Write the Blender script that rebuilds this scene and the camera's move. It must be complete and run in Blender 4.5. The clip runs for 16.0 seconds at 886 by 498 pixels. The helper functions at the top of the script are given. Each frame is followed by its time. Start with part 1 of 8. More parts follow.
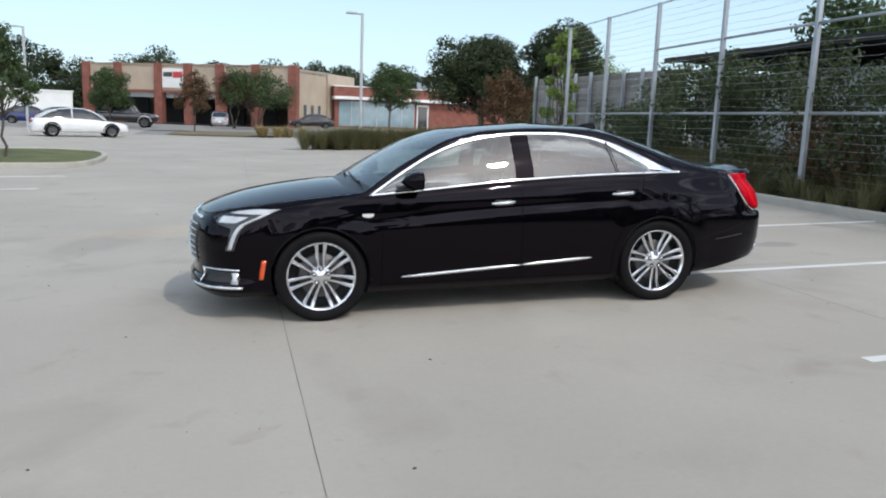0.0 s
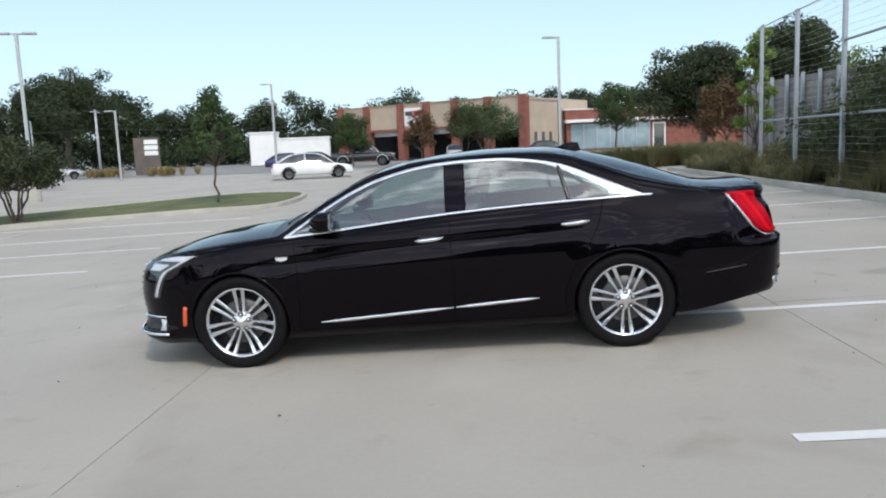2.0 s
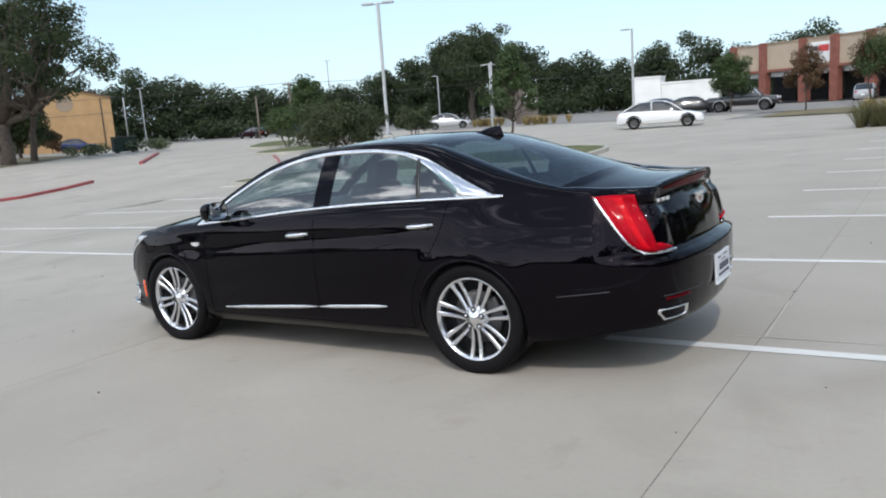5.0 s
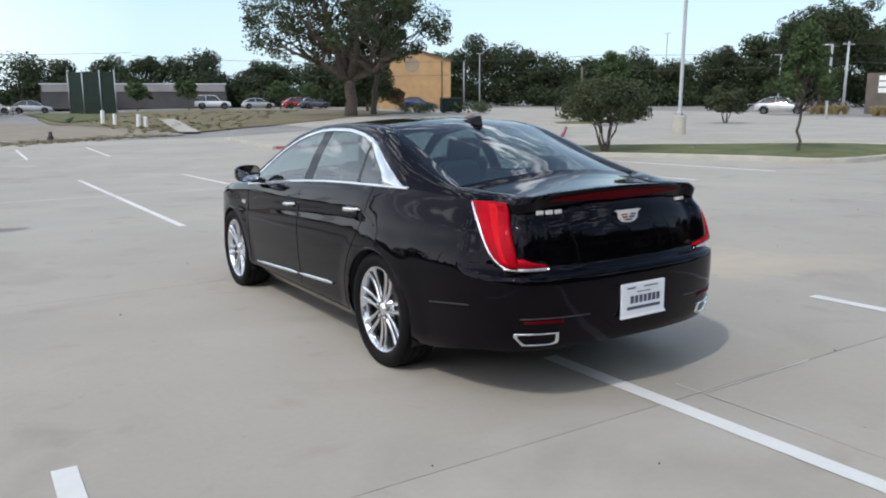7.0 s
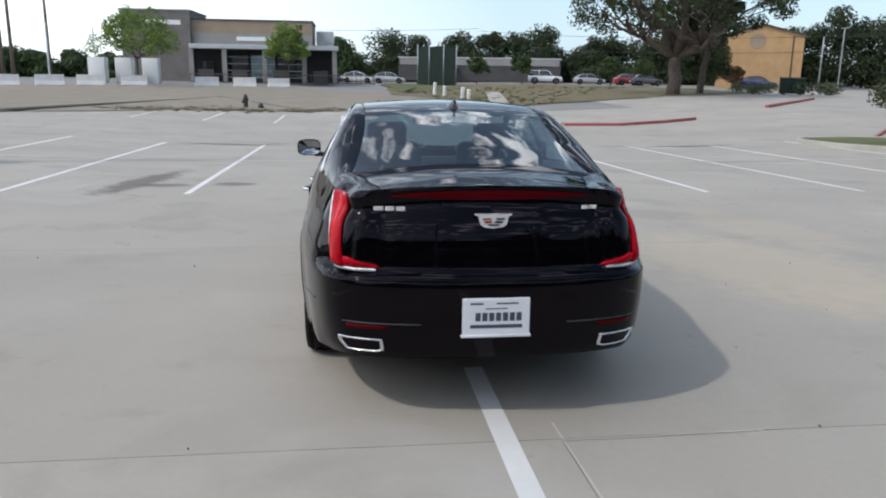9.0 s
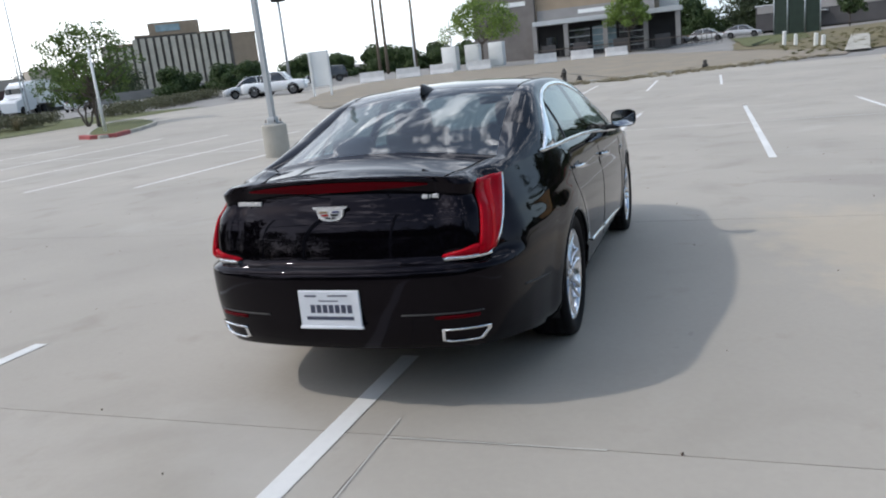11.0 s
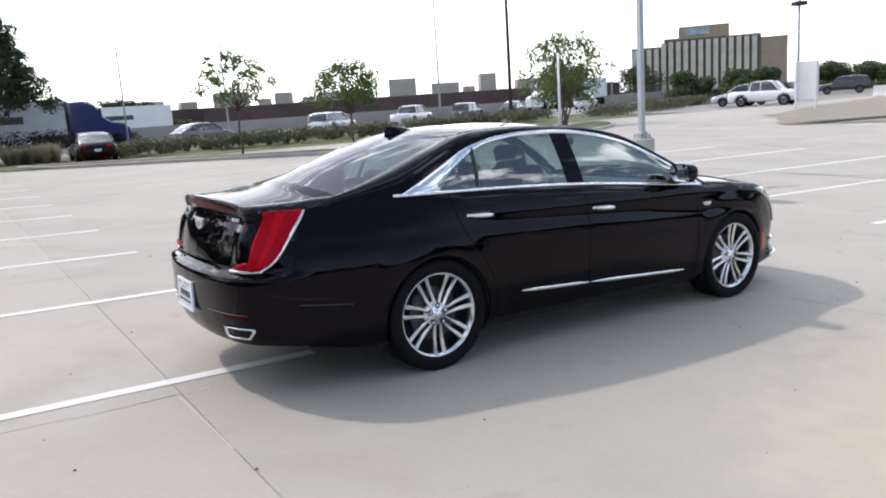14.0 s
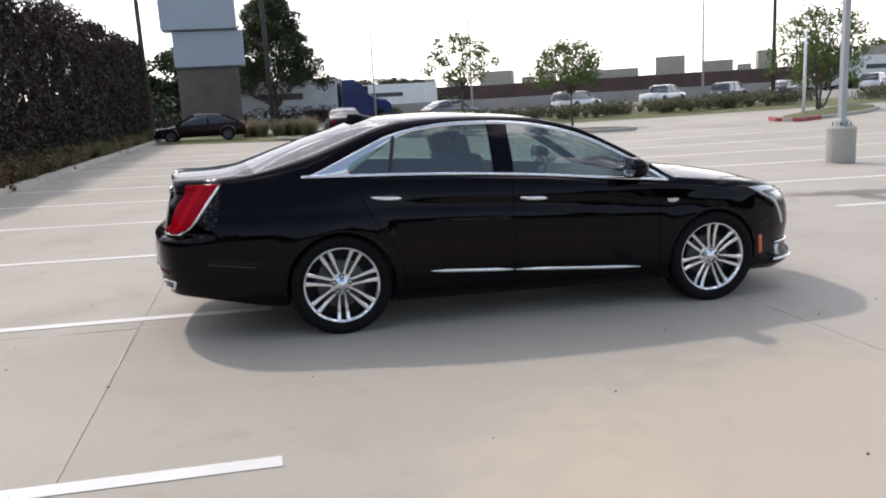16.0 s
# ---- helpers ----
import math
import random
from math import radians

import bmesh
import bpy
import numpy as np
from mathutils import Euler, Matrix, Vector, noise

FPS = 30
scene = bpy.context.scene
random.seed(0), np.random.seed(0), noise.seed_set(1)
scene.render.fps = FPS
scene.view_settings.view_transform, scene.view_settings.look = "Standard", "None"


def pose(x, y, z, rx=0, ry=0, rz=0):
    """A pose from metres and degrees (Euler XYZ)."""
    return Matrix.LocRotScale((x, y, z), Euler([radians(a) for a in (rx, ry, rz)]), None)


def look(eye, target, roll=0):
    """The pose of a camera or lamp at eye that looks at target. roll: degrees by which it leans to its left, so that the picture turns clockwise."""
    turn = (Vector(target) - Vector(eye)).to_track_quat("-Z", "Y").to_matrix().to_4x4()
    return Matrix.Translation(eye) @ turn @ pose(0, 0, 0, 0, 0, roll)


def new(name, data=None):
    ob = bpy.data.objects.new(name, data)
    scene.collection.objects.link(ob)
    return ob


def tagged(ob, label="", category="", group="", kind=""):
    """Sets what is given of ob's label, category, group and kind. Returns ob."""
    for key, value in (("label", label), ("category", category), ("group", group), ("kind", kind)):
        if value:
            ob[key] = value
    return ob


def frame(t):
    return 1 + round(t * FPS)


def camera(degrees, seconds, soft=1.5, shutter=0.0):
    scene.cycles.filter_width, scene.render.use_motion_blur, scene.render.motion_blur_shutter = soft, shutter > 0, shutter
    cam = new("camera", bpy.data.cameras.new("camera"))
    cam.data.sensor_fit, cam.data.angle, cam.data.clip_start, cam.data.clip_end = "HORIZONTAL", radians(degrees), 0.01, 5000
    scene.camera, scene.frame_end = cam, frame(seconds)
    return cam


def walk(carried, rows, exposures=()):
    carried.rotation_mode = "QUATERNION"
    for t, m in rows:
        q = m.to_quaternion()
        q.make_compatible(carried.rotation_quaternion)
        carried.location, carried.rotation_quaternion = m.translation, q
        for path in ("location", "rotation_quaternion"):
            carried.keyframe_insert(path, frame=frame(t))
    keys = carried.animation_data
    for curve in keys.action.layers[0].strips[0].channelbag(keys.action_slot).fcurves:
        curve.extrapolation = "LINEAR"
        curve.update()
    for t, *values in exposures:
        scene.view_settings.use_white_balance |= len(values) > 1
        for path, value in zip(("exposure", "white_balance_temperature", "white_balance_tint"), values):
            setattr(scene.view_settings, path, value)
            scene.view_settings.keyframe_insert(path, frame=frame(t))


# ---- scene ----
cam = camera(59.9, 16.0, soft=2.0)
PATH = [
    (0, (-2.076, -6.627, 1.501), (-1.548, -4.726, 1.171), 2.1),
    (0.5, (-1.462, -6.657, 1.511), (-1.117, -4.71, 1.211), 0.1),
    (1, (-0.796, -6.61, 1.527), (-0.61, -4.637, 1.259), 0.0),
    (1.5, (-0.197, -6.542, 1.537), (-0.174, -4.559, 1.277), -0.3),
    (2, (0.455, -6.394, 1.546), (0.328, -4.416, 1.279), -2.4),
    (2.5, (1.044, -6.217, 1.555), (0.773, -4.254, 1.283), -1.3),
    (3, (1.637, -5.909, 1.567), (1.168, -3.988, 1.261), -2.6),
    (3.5, (2.176, -5.744, 1.604), (1.526, -3.877, 1.301), -1.9),
    (4, (2.757, -5.447, 1.631), (1.949, -3.647, 1.303), -1.9),
    (4.2, (2.99, -5.318, 1.635), (2.135, -3.542, 1.298), -2.9),
    (6.3, (4.97, -3.685, 1.679), (3.503, -2.378, 1.304), -1.1),
    (6.5, (5.129, -3.494, 1.65), (3.622, -2.234, 1.272), -0.9),
    (7, (5.424, -2.946, 1.66), (3.76, -1.908, 1.268), -0.2),
    (7.5, (5.653, -2.389, 1.664), (3.894, -1.536, 1.242), -2.6),
    (8, (5.851, -1.815, 1.686), (4.005, -1.181, 1.248), -0.7),
    (8.5, (5.875, -1.228, 1.695), (3.981, -0.769, 1.247), -1.8),
    (9, (5.944, -0.657, 1.709), (4.011, -0.415, 1.253), 0.9),
    (9.5, (5.911, -0.129, 1.705), (3.968, -0.092, 1.232), -2.9),
    (9.7, (5.89, 0.111, 1.676), (3.947, 0.063, 1.207), -2.5),
    (11.8, (5.398, 2.666, 1.703), (3.756, 1.605, 1.282), -4.4),
    (12, (5.321, 2.905, 1.695), (3.734, 1.755, 1.295), -2.4),
    (12.5, (5.044, 3.381, 1.666), (3.607, 2.05, 1.262), -3.8),
    (13, (4.682, 3.927, 1.659), (3.388, 2.451, 1.276), -4.7),
    (13.5, (4.283, 4.341, 1.662), (3.129, 2.75, 1.293), -3.1),
    (14, (3.82, 4.756, 1.66), (2.761, 3.1, 1.288), -3.8),
    (14.5, (3.421, 5.127, 1.651), (2.509, 3.384, 1.288), -2.1),
    (15, (2.928, 5.513, 1.627), (2.172, 3.696, 1.27), -2.3),
    (15.5, (2.444, 5.794, 1.634), (1.867, 3.912, 1.28), -2.2),
    (16, (1.854, 6.055, 1.609), (1.421, 4.141, 1.224), -3.3),
]
walk(cam, [(t, look(eye, target, roll)) for t, eye, target, roll in PATH], exposures=[(0, 0.17, 6450, 9), (4.2, 0.19, 6450, 9), (7, 0.13, 6460, 10), (9.7, 0.0, 6440, 11), (12, 0.24, 6420, 11), (13, 0.36, 6450, 12), (14, 0.56, 6650, 14), (15, 0.52, 6850, 15), (16, 0.36, 7000, 16)])

# ---- world, sun ----
SUN_FROM = Vector((0.38, -0.81, 1.0)).normalized()
world = bpy.data.worlds.new("sky")
scene.world = world
world.use_nodes = True
wt = world.node_tree
wt.nodes.clear()


def sky_nodes():
    n, l = wt.nodes, wt.links
    out = n.new("ShaderNodeOutputWorld")
    bg = n.new("ShaderNodeBackground")
    bg.inputs["Strength"].default_value = 0.124
    sky = n.new("ShaderNodeTexSky")
    sky.sky_type = "NISHITA"
    sky.sun_disc = False
    sky.sun_elevation = math.asin(SUN_FROM.z)
    sky.sun_rotation = math.atan2(SUN_FROM.x, SUN_FROM.y)
    sky.dust_density = 1.2
    sky.ozone_density = 2.2
    # broken cloud over the south and to both sides, drawn on a flat layer overhead
    tc = n.new("ShaderNodeTexCoord")
    sep = n.new("ShaderNodeSeparateXYZ")
    l.new(tc.outputs["Generated"], sep.inputs[0])
    add = n.new("ShaderNodeMath")
    add.operation = "ADD"
    add.inputs[1].default_value = 0.12
    l.new(sep.outputs["Z"], add.inputs[0])
    mx = n.new("ShaderNodeMath")
    mx.operation = "MAXIMUM"
    mx.inputs[1].default_value = 0.1
    l.new(add.outputs[0], mx.inputs[0])
    dv = n.new("ShaderNodeVectorMath")
    dv.operation = "DIVIDE"
    l.new(tc.outputs["Generated"], dv.inputs[0])
    cmb = n.new("ShaderNodeCombineXYZ")
    for i in range(3):
        l.new(mx.outputs[0], cmb.inputs[i])
    l.new(cmb.outputs[0], dv.inputs[1])
    noi = n.new("ShaderNodeTexNoise")
    noi.inputs["Scale"].default_value = 5.0
    noi.inputs["Detail"].default_value = 8.0
    noi.inputs["Roughness"].default_value = 0.6
    l.new(dv.outputs[0], noi.inputs["Vector"])
    ramp = n.new("ShaderNodeMapRange")
    ramp.inputs[1].default_value, ramp.inputs[2].default_value = 0.515, 0.615
    l.new(noi.outputs["Fac"], ramp.inputs[0])
    high = n.new("ShaderNodeMapRange")
    high.inputs[1].default_value, high.inputs[2].default_value = 0.2, 0.42
    l.new(sep.outputs["Z"], high.inputs[0])
    south = n.new("ShaderNodeMapRange")
    south.inputs[1].default_value, south.inputs[2].default_value = 0.28, -0.02
    lean = n.new("ShaderNodeMath")
    lean.operation = "MULTIPLY_ADD"
    lean.inputs[1].default_value = -0.9
    wide = n.new("ShaderNodeMath")
    wide.operation = "ABSOLUTE"
    l.new(sep.outputs["X"], wide.inputs[0])
    l.new(wide.outputs[0], lean.inputs[0])
    l.new(sep.outputs["Y"], lean.inputs[2])
    l.new(lean.outputs[0], south.inputs[0])
    both_ = n.new("ShaderNodeMath")
    both_.operation = "MULTIPLY"
    l.new(ramp.outputs[0], both_.inputs[0])
    l.new(south.outputs[0], both_.inputs[1])
    mul = n.new("ShaderNodeMath")
    mul.operation = "MULTIPLY"
    l.new(both_.outputs[0], mul.inputs[0])
    l.new(high.outputs[0], mul.inputs[1])
    mix = n.new("ShaderNodeMix")
    mix.data_type = "RGBA"
    l.new(mul.outputs[0], mix.inputs[0])
    l.new(sky.outputs[0], mix.inputs[6])
    # the clouds' own light and grey parts, drawn out in streaks
    st = n.new("ShaderNodeMapping")
    st.inputs["Scale"].default_value = (2.0, 3.2, 1.0)
    l.new(dv.outputs[0], st.inputs[0])
    grey = n.new("ShaderNodeTexNoise")
    grey.inputs["Scale"].default_value = 1.2
    grey.inputs["Detail"].default_value = 6.0
    l.new(st.outputs[0], grey.inputs["Vector"])
    gr = n.new("ShaderNodeMapRange")
    gr.inputs[1].default_value, gr.inputs[2].default_value = 0.36, 0.64
    l.new(grey.outputs["Fac"], gr.inputs[0])
    cc = n.new("ShaderNodeMix")
    cc.data_type = "RGBA"
    l.new(gr.outputs[0], cc.inputs[0])
    cc.inputs[6].default_value, cc.inputs[7].default_value = (11.5, 12.8, 14.6, 1), (30.0, 30.3, 30.8, 1)
    l.new(cc.outputs[2], mix.inputs[7])
    # thin white haze low over the horizon
    haze = n.new("ShaderNodeMapRange")
    haze.inputs[1].default_value, haze.inputs[2].default_value = 0.05, 0.52
    haze.inputs[3].default_value, haze.inputs[4].default_value = 0.58, 0.12
    l.new(sep.outputs["Z"], haze.inputs[0])
    mix2 = n.new("ShaderNodeMix")
    mix2.data_type = "RGBA"
    l.new(haze.outputs[0], mix2.inputs[0])
    l.new(mix.outputs[2], mix2.inputs[6])
    side = n.new("ShaderNodeMapRange")
    side.inputs[1].default_value, side.inputs[2].default_value = 0.2, -0.7
    l.new(sep.outputs["Y"], side.inputs[0])
    hz = n.new("ShaderNodeMix")
    hz.data_type = "RGBA"
    l.new(side.outputs[0], hz.inputs[0])
    hz.inputs[6].default_value, hz.inputs[7].default_value = (6.6, 8.8, 10.5, 1), (22.0, 22.4, 23.0, 1)
    l.new(hz.outputs[2], mix2.inputs[7])
    l.new(mix2.outputs[2], bg.inputs["Color"])
    l.new(bg.outputs[0], out.inputs[0])


sky_nodes()
sun = new("sun", bpy.data.lights.new("sun", "SUN"))
sun.data.energy = 1.55
sun.data.angle = radians(1.6)
sun.data.color = (1.0, 0.95, 0.87)
sun.matrix_world = look(SUN_FROM * 50, (0, 0, 0))


# ---- materials ----
def material(name, color, rough=0.6, metal=0.0, var=0.12, scale=3.0, fine=40.0, bump=0.0, coat=0.0, spec=0.5, tint=None, rand=0.0, where="Object", stretch=(1, 1, 1)):
    """A painted or grown surface: base colour with coarse and fine variation, and fine relief."""
    m = bpy.data.materials.new(name)
    m.use_nodes = True
    n, l = m.node_tree.nodes, m.node_tree.links
    b = n["Principled BSDF"]
    b.inputs["Roughness"].default_value = rough
    b.inputs["Metallic"].default_value = metal
    b.inputs["Coat Weight"].default_value = coat
    b.inputs["Coat Roughness"].default_value = 0.03
    b.inputs["Specular IOR Level"].default_value = spec
    if where == "World":
        src = n.new("ShaderNodeNewGeometry").outputs["Position"]
    else:
        src = n.new("ShaderNodeTexCoord").outputs["Object"]
    mp = n.new("ShaderNodeMapping")
    mp.inputs["Scale"].default_value = stretch
    l.new(src, mp.inputs[0])
    a, c = n.new("ShaderNodeTexNoise"), n.new("ShaderNodeTexNoise")
    a.inputs["Scale"].default_value, c.inputs["Scale"].default_value = scale, fine
    a.inputs["Detail"].default_value, c.inputs["Detail"].default_value = 5, 3
    l.new(mp.outputs[0], a.inputs["Vector"])
    l.new(mp.outputs[0], c.inputs["Vector"])
    dark = [v * (1 - var * 1.6) for v in color]
    light = list(tint) if tint else [min(1, v * (1 + var)) for v in color]
    r = n.new("ShaderNodeMix")
    r.data_type = "RGBA"
    r.inputs[6].default_value, r.inputs[7].default_value = (*dark, 1), (*light, 1)
    k = n.new("ShaderNodeMath")
    k.operation = "MULTIPLY_ADD"
    k.inputs[1].default_value = 0.35
    l.new(c.outputs["Fac"], k.inputs[0])
    k2 = n.new("ShaderNodeMapRange")
    k2.inputs[1].default_value, k2.inputs[2].default_value = 0.3, 0.7
    k2.inputs[3].default_value, k2.inputs[4].default_value = 0.0, 0.65
    l.new(a.outputs["Fac"], k2.inputs[0])
    l.new(k2.outputs[0], k.inputs[2])
    l.new(k.outputs[0], r.inputs[0])
    col = r.outputs[2]
    if rand:
        oi = n.new("ShaderNodeObjectInfo")
        hs = n.new("ShaderNodeHueSaturation")
        mr = n.new("ShaderNodeMapRange")
        mr.inputs[3].default_value, mr.inputs[4].default_value = 1 - rand, 1 + rand
        l.new(oi.outputs["Random"], mr.inputs[0])
        l.new(mr.outputs[0], hs.inputs["Value"])
        l.new(col, hs.inputs["Color"])
        col = hs.outputs[0]
    l.new(col, b.inputs["Base Color"])
    if bump:
        bp = n.new("ShaderNodeBump")
        bp.inputs["Strength"].default_value = bump
        bp.inputs["Distance"].default_value = 0.01
        l.new(c.outputs["Fac"], bp.inputs["Height"])
        l.new(bp.outputs[0], b.inputs["Normal"])
    return m


def glass_material(name, tint, gloss=0.08, rough=0.0):
    """Thin automotive glass: tinted see-through from both sides, with a gloss that grows at grazing angles."""
    m = bpy.data.materials.new(name)
    m.use_nodes = True
    n, l = m.node_tree.nodes, m.node_tree.links
    n.clear()
    out = n.new("ShaderNodeOutputMaterial")
    tr = n.new("ShaderNodeBsdfTransparent")
    tr.inputs[0].default_value = (*tint, 1)
    gl = n.new("ShaderNodeBsdfGlossy")
    gl.inputs["Roughness"].default_value = rough
    lw = n.new("ShaderNodeLayerWeight")
    lw.inputs[0].default_value = 0.5
    pw = n.new("ShaderNodeMath")
    pw.operation = "POWER"
    pw.inputs[1].default_value = 5.0
    l.new(lw.outputs["Facing"], pw.inputs[0])
    fr = n.new("ShaderNodeMath")
    fr.operation = "MULTIPLY_ADD"
    fr.inputs[1].default_value, fr.inputs[2].default_value = 1 - gloss, gloss
    l.new(pw.outputs[0], fr.inputs[0])
    mx = n.new("ShaderNodeMixShader")
    l.new(fr.outputs[0], mx.inputs[0])
    l.new(tr.outputs[0], mx.inputs[1])
    l.new(gl.outputs[0], mx.inputs[2])
    l.new(mx.outputs[0], out.inputs[0])
    return m


TAR, WARM_TAN = (0.115, 0.10, 0.095), (0.52, 0.435, 0.315)


def concrete_material(name):
    m = material(name, (0.385, 0.355, 0.308), 0.82, var=0.10, scale=0.35, fine=28, bump=0.12, where="World", rand=0.03)
    n, l = m.node_tree.nodes, m.node_tree.links
    b = n["Principled BSDF"]
    col = b.inputs["Base Color"].links[0].from_socket
    pos = n.new("ShaderNodeNewGeometry").outputs["Position"]
    # broad damp and tyre-worn patches, and brown stains
    for sc, lo, hi, tone, amt in ((0.9, 0.56, 0.72, (0.24, 0.215, 0.18), 0.38), (2.3, 0.63, 0.72, (0.22, 0.18, 0.13), 0.22), (7.0, 0.70, 0.76, (0.12, 0.11, 0.1), 0.2), (0.5, 0.60, 0.75, (0.46, 0.44, 0.4), 0.5)):
        t = n.new("ShaderNodeTexNoise")
        t.inputs["Scale"].default_value, t.inputs["Detail"].default_value = sc, 6
        t.inputs["Distortion"].default_value = 0.4
        l.new(pos, t.inputs["Vector"])
        r = n.new("ShaderNodeMapRange")
        r.inputs[1].default_value, r.inputs[2].default_value, r.inputs[4].default_value = lo, hi, amt
        l.new(t.outputs["Fac"], r.inputs[0])
        x = n.new("ShaderNodeMix")
        x.data_type = "RGBA"
        l.new(r.outputs[0], x.inputs[0])
        l.new(col, x.inputs[6])
        x.inputs[7].default_value = (*tone, 1)
        col = x.outputs[2]
    # dark rubber and oil marks where cars stood and turned, and pale warm tan patches
    for cx, cy, ang, ra, rb, amt, tone in ((-7.5, -4.12, -8, 2.2, 0.36, 0.8, TAR), (-7.05, -3.7, 88, 0.55, 0.28, 0.75, TAR), (-7.2, -2.55, 80, 0.42, 0.3, 0.75, TAR), (4.4, 1.35, 10, 0.35, 0.22, 0.3, TAR), (4.9, -1.5, 0, 0.3, 0.25, 0.3, TAR), (-3.6, 3.4, 70, 1.5, 0.5, 0.18, TAR), (-0.6, 3.1, 20, 2.0, 1.1, 0.42, WARM_TAN), (0.9, 3.6, 70, 1.6, 0.6, 0.32, WARM_TAN), (-2.6, 4.2, 10, 1.8, 0.7, 0.3, WARM_TAN)):
        mp = n.new("ShaderNodeMapping")
        mp.vector_type = "TEXTURE"
        mp.inputs["Location"].default_value = (cx, cy, 0)
        mp.inputs["Rotation"].default_value = (0, 0, radians(ang))
        mp.inputs["Scale"].default_value = (ra, rb, 30)
        l.new(pos, mp.inputs[0])
        ln = n.new("ShaderNodeVectorMath")
        ln.operation = "LENGTH"
        l.new(mp.outputs[0], ln.inputs[0])
        t = n.new("ShaderNodeTexNoise")
        t.inputs["Scale"].default_value, t.inputs["Detail"].default_value = 4.0, 4
        l.new(pos, t.inputs["Vector"])
        q = n.new("ShaderNodeMath")
        q.operation = "ADD"
        l.new(ln.outputs["Value"], q.inputs[0])
        l.new(t.outputs["Fac"], q.inputs[1])
        r = n.new("ShaderNodeMapRange")
        r.inputs[1].default_value, r.inputs[2].default_value = 1.05, 1.5
        r.inputs[3].default_value, r.inputs[4].default_value = amt, 0.0
        l.new(q.outputs[0], r.inputs[0])
        x = n.new("ShaderNodeMix")
        x.data_type = "RGBA"
        l.new(r.outputs[0], x.inputs[0])
        l.new(col, x.inputs[6])
        x.inputs[7].default_value = (*tone, 1)
        col = x.outputs[2]
    l.new(col, b.inputs["Base Color"])
    return m


M_CONCRETE = concrete_material("concrete_slab")
M_JOINT = material("joint_filler", (0.27, 0.248, 0.215), 0.9, var=0.4, scale=2.5, fine=30, where="World", tint=(0.36, 0.335, 0.29))
M_LINE = material("road_paint", (0.72, 0.72, 0.70), 0.7, var=0.12, scale=1.2, fine=22, where="World", bump=0.05)
M_LINE_OLD = material("worn_road_paint", (0.50, 0.48, 0.44), 0.75, var=0.14, scale=2.0, fine=25, where="World")
M_CURB = material("curb_concrete", (0.42, 0.40, 0.35), 0.85, var=0.15, scale=1.5, fine=30, bump=0.15, where="World")
M_REDCURB = material("red_curb_paint", (0.34, 0.075, 0.075), 0.65, var=0.25, scale=2, fine=25, where="World")
M_DRYGRASS = material("dry_lawn", (0.31, 0.25, 0.15), 0.95, var=0.4, scale=0.5, fine=9, bump=0.6, where="World", tint=(0.20, 0.17, 0.08))
M_LAWN = material("lawn", (0.085, 0.125, 0.035), 0.95, var=0.3, scale=1.2, fine=25, bump=0.6, where="World", tint=(0.16, 0.16, 0.06))
M_DIRT = material("bare_dirt", (0.40, 0.36, 0.30), 0.95, var=0.30, scale=0.7, fine=5, bump=0.5, where="World", tint=(0.30, 0.25, 0.18))
M_MULCH = material("mulch", (0.11, 0.075, 0.055), 0.95, var=0.35, scale=4, fine=40, bump=0.7, where="World")
M_ASPHALT = material("asphalt", (0.25, 0.24, 0.225), 0.85, var=0.15, scale=0.3, fine=18, where="World")

M_PAINT = material("black_paint", (0.0011, 0.0009, 0.0016), 0.03, var=0.05, scale=2, fine=300, spec=0.5)
M_PAINT.node_tree.nodes["Principled BSDF"].inputs["IOR"].default_value = 1.275
M_PAINT.node_tree.nodes["Principled BSDF"].inputs["Specular Tint"].default_value = (0.96, 0.86, 1.0, 1)
M_TRIMBLACK = material("black_trim", (0.012, 0.012, 0.013), 0.35, var=0.1, scale=6, fine=90)
M_SEAM = material("panel_gap", (0.0012, 0.0012, 0.0013), 0.9, var=0.1, scale=6, fine=90, spec=0.05)
M_RUBBER = material("tyre_rubber", (0.0055, 0.005, 0.006), 0.7, var=0.2, scale=8, fine=120, bump=0.1, spec=0.15)
M_CHROME = material("chrome", (0.82, 0.83, 0.85), 0.09, metal=1.0, var=0.02, scale=5, fine=60)
M_ALLOY = material("bright_alloy", (0.78, 0.79, 0.82), 0.17, metal=1.0, var=0.05, scale=9, fine=80)
M_DARKMETAL = material("dark_metal", (0.06, 0.06, 0.062), 0.5, metal=0.6, var=0.15, scale=9, fine=60)
M_DISC = material("brake_steel", (0.10, 0.10, 0.10), 0.45, metal=0.9, var=0.1, scale=9, fine=90)
M_TAILCORE = material("red_lens_core", (0.58, 0.004, 0.012), 0.2, var=0.12, scale=5, fine=70, coat=0.2, spec=0.05)
M_TAILCORE.node_tree.nodes["Principled BSDF"].inputs["Coat IOR"].default_value = 1.3
M_TAIL = material("red_lens", (0.40, 0.003, 0.012), 0.14, var=0.22, scale=9, fine=70, coat=0.15, spec=0.05)
M_TAIL.node_tree.nodes["Principled BSDF"].inputs["Coat IOR"].default_value = 1.3
M_TAILDARK = material("dark_red_lens", (0.085, 0.001, 0.004), 0.35, var=0.1, scale=5, fine=70, spec=0.05)
M_AMBER = material("amber_lens", (0.75, 0.09, 0.012), 0.12, var=0.1, scale=12, fine=90, coat=1.0)
M_LAMPSILVER = material("lamp_reflector", (0.58, 0.60, 0.63), 0.16, metal=0.25, var=0.08, scale=14, fine=60, coat=1.0)
